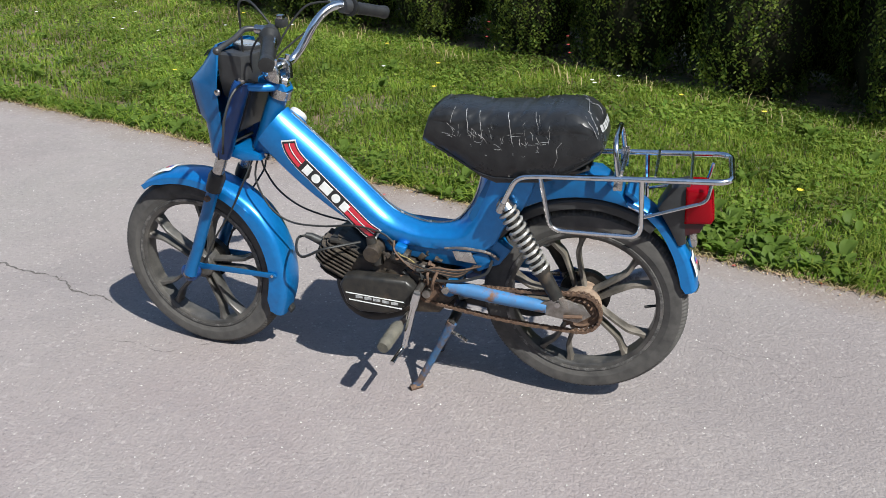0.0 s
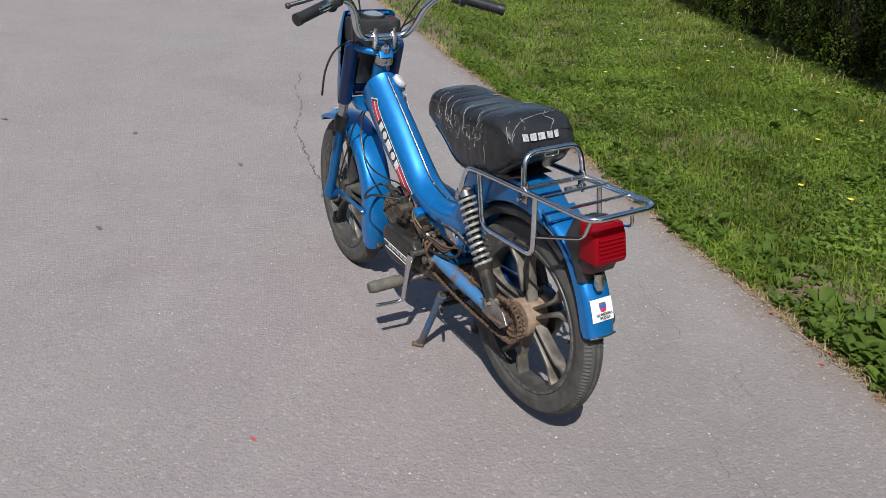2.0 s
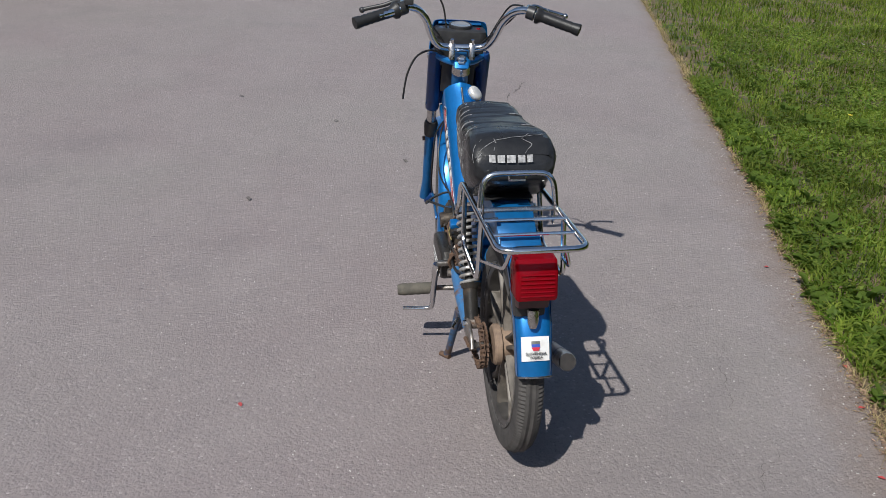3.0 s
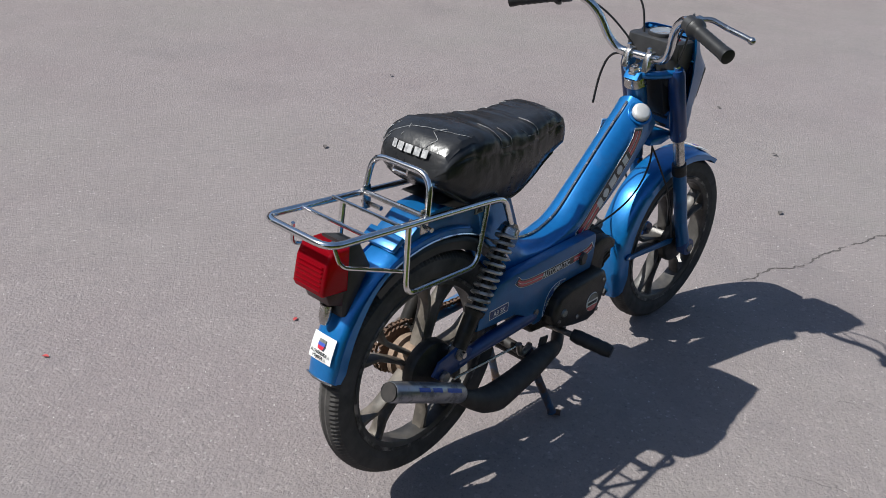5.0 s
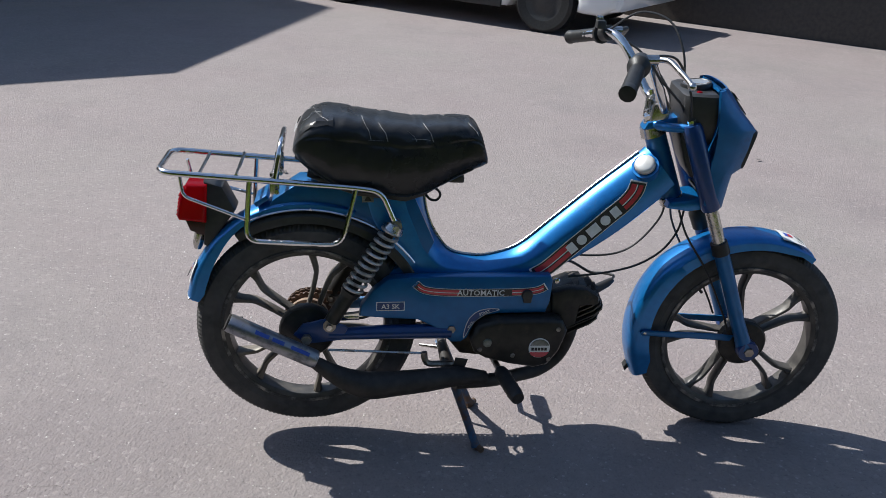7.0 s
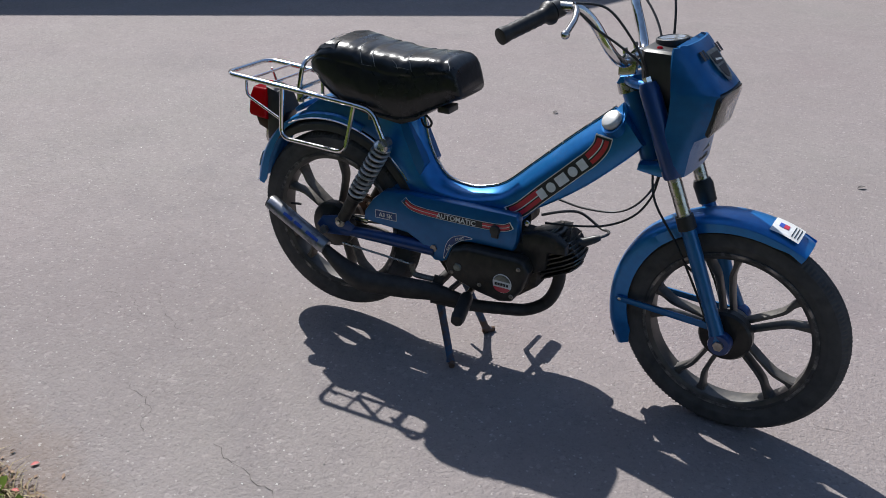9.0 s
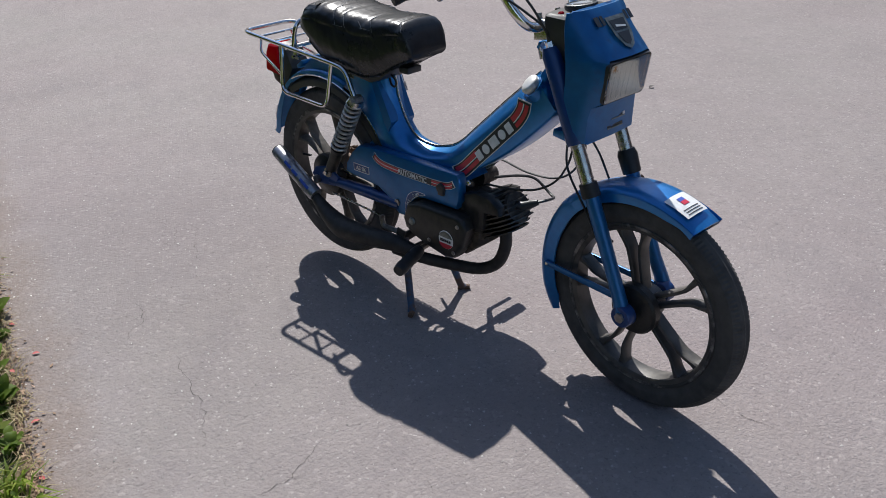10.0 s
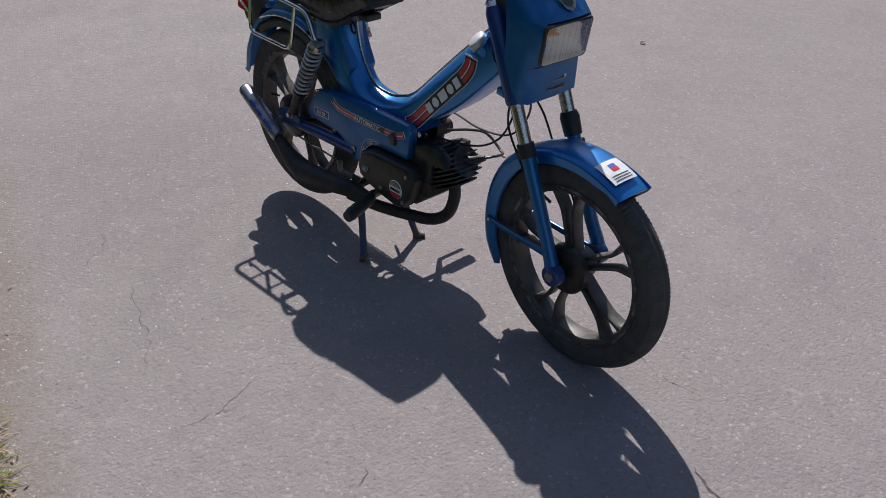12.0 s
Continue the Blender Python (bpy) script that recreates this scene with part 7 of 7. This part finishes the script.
# low red flowers at the hedge's foot
rose = thing("red_flower", "low plant with red blossoms under the hedge", "flower", "red flowers under the hedge")
part("leaves", weed_leaf(0.12, 0.06, 1.2, 0.4), WEED, rose)
for q in range(3):
    part("blossom", flower_mesh(6, 0.014), PETAL_RED, rose, "", Matrix.Translation((fl.uniform(-0.08, 0.08), fl.uniform(-0.05, 0.05), 0.14 + 0.05 * q)))
for q, (x, dy) in enumerate(((0.55, -0.06), (-0.35, -0.08), (1.1, -0.05))):
    m = Matrix.Translation((x, hedge_y(x) + dy, -0.01)) @ Matrix.Rotation(q * 1.3, 4, "Z")
    if q == 0:
        rose.matrix_basis = m
    else:
        copy_thing(rose, m)


# ---------------------------------------------------------------- white car across the yard
def car():
    c = thing("car", "white parked hatchback standing on the asphalt yard", "car")
    # side profile from tail to nose; x runs along the car, y across
    low = [(-1.95, 0.34), (-1.98, 0.60), (-1.90, 0.92), (-1.72, 1.05), (-1.45, 1.40), (-1.2, 1.46), (-0.1, 1.46), (0.25, 1.40), (0.95, 0.98), (1.70, 0.86), (1.92, 0.72), (1.98, 0.55), (1.95, 0.30), (1.80, 0.22), (1.62, 0.22)]

    def arch(cx):
        return [(cx + 0.34 * math.cos(radians(a)), 0.30 + 0.34 * math.sin(radians(a))) for a in range(-12, 193, 15)]

    out = low + arch(1.22) + [(0.80, 0.20), (-0.80, 0.20)] + arch(-1.22) + [(-1.62, 0.24)]
    part("body", plate(out, -0.83, 0.83, 0.06, 3), CAR_WHITE, c, "white painted car body")
    for s in (-1, 1):
        part("side_window", plate([(-1.30, 1.02), (-1.15, 1.34), (-0.10, 1.36), (0.22, 1.30), (0.66, 1.02)], s * 0.832 - 0.006, s * 0.832 + 0.006, 0.004), CAR_GLASS, c, "dark side window")
        part("sill", block((1.55, 0.03, 0.09), (0, s * 0.835, 0.235), 0.01), PLASTIC, c, "black sill strip")
        part("headlamp", block((0.20, 0.30, 0.15), (1.84, s * 0.60, 0.70), 0.03), GAUGE_GLASS, c, "clear headlamp")
        part("fog_lamp_recess", block((0.05, 0.20, 0.08), (1.955, s * 0.58, 0.38), 0.02), PLASTIC, c)
    part("windscreen", loft([[Vector((0.33, -0.66, 1.385)), Vector((0.33, 0.66, 1.385)), Vector((0.315, 0.66, 1.39)), Vector((0.315, -0.66, 1.39))], [Vector((0.96, -0.72, 1.005)), Vector((0.96, 0.72, 1.005)), Vector((0.94, 0.72, 1.00)), Vector((0.94, -0.72, 1.00))]]), CAR_GLASS, c, "dark windscreen")
    part("grille", block((0.04, 0.70, 0.10), (1.97, 0, 0.56), 0.015), PLASTIC, c)
    pl = part("number_plate", block((0.02, 0.52, 0.11), (1.995, 0.0, 0.42), 0.004), CAR_WHITE, c, "white plate")
    for k in range(5):
        part("plate_bar", block((0.006, 0.05, 0.06), (2.006, -0.18 + 0.09 * k, 0.42), 0.001), PLASTIC, pl)
    part("bumper", plate([(1.80, 0.24), (1.985, 0.28), (2.01, 0.36), (2.005, 0.50), (1.96, 0.52), (1.78, 0.50)], -0.80, 0.80, 0.03), CAR_WHITE, c, "white front bumper")
    for cx in (-1.22, 1.22):
        for s in (-1, 1):
            m = Matrix.Translation((cx, s * 0.74, 0.30))
            w = part("wheel", revolve([(0.19, -0.085), (0.27, -0.095), (0.30, -0.07), (0.302, 0.0), (0.30, 0.07), (0.27, 0.095), (0.19, 0.085)], 40), GRIP_RUBBER, c, "black car tyre with wheel", m)
            part("wheel_cover", revolve([(0.0, s * 0.085), (0.06, s * 0.088), (0.10, s * 0.072), (0.17, s * 0.080), (0.195, s * 0.085), (0.2, s * 0.07)], 30), PLASTIC, w, "", m)
    return c


the_car = car()
the_car.matrix_basis = pose(1.51, 7.84, 0, 0, 0, -39)


# ---------------------------------------------------------------- buildings round the yard
def house(name, label, L, D, H, pitch, wall_mat, m, over=0.45):
    """A gabled house; x runs along the eaves, y goes in from the front wall."""
    h = thing(name, label, "house", at=m)
    rise = math.tan(radians(pitch)) * D / 2
    t = 0.3
    part("front_wall", block((L, t, H), (L / 2, t / 2, H / 2), 0), wall_mat, h)
    part("back_wall", block((L, t, H), (L / 2, D - t / 2, H / 2), 0), wall_mat, h)
    for x in (t / 2, L - t / 2):
        bm = bmesh.new()
        o = [(t, 0), (D - t, 0), (D - t, H), (D / 2, H + rise - t), (t, H)]
        a = [bm.verts.new((x - t / 2, y, z)) for y, z in o]
        b = [bm.verts.new((x + t / 2, y, z)) for y, z in o]
        bm.faces.new(a)
        bm.faces.new(b[::-1])
        for i in range(5):
            j = (i + 1) % 5
            bm.faces.new((a[i], b[i], b[j], a[j]))
        bmesh.ops.recalc_face_normals(bm, faces=bm.faces)
        part("gable_wall", bm, wall_mat, h, flat=True)
    k = math.tan(radians(pitch))
    for s in (0, 1):
        y0, y1 = (-over, D / 2) if s == 0 else (D + over, D / 2)
        z0, z1 = H - over * k, H + rise
        bm = bmesh.new()
        rows = []
        for y, z in ((y0, z0), (y1, z1)):
            rows.append([bm.verts.new((x, y, z + d)) for x, d in ((-over, 0.0), (L + over, 0.0), (L + over, 0.14), (-over, 0.14))])
        for i in range(4):
            j = (i + 1) % 4
            bm.faces.new((rows[0][i], rows[0][j], rows[1][j], rows[1][i]))
        bm.faces.new(rows[0][::-1])
        bm.faces.new(rows[1])
        bmesh.ops.recalc_face_normals(bm, faces=bm.faces)
        part("roof_slope", bm, ROOF_TILE, h, "tiled roof slope", flat=True)
    return h


# an unseen house beyond the view, placed and sized to cast the yard's shade
E_DIR = 28.5
u = Vector((math.cos(radians(E_DIR)), math.sin(radians(E_DIR)), 0))
v = Vector((-u.y, u.x, 0))
EAVE = 3.2
corner = Vector((-1.14, 4.16, 0)) + Vector((-0.729, 0.497, 0)) * EAVE
base = corner - u * (11 + 0.45) + v * 0.45
house("house", "unseen grey rendered house, its steep tiled roof sized to cast the yard's shade", 11.0, 14.0, EAVE + 0.45 * math.tan(radians(40)), 40, PLASTER, Matrix.Translation(base) @ Matrix.Rotation(radians(E_DIR), 4, "Z"))
# added wall, never in view, only there to shape the yard's light
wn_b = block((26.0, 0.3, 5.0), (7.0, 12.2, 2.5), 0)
tagged(part("unseen_wall_north", wn_b, PLASTER, flat=True), "plain grey wall added out of view to shape the yard's light", "wall", kind="structure")
# the dark outbuilding behind the car
b0 = Vector((2.24, 8.86, 0))
g_dir = -40.0
garage = house("garage", "dark boarded outbuilding behind the parked car", 10.0, 3.4, 2.6, 25, DARK_WOOD, Matrix.Translation(b0) @ Matrix.Rotation(radians(g_dir), 4, "Z"), 0.25)
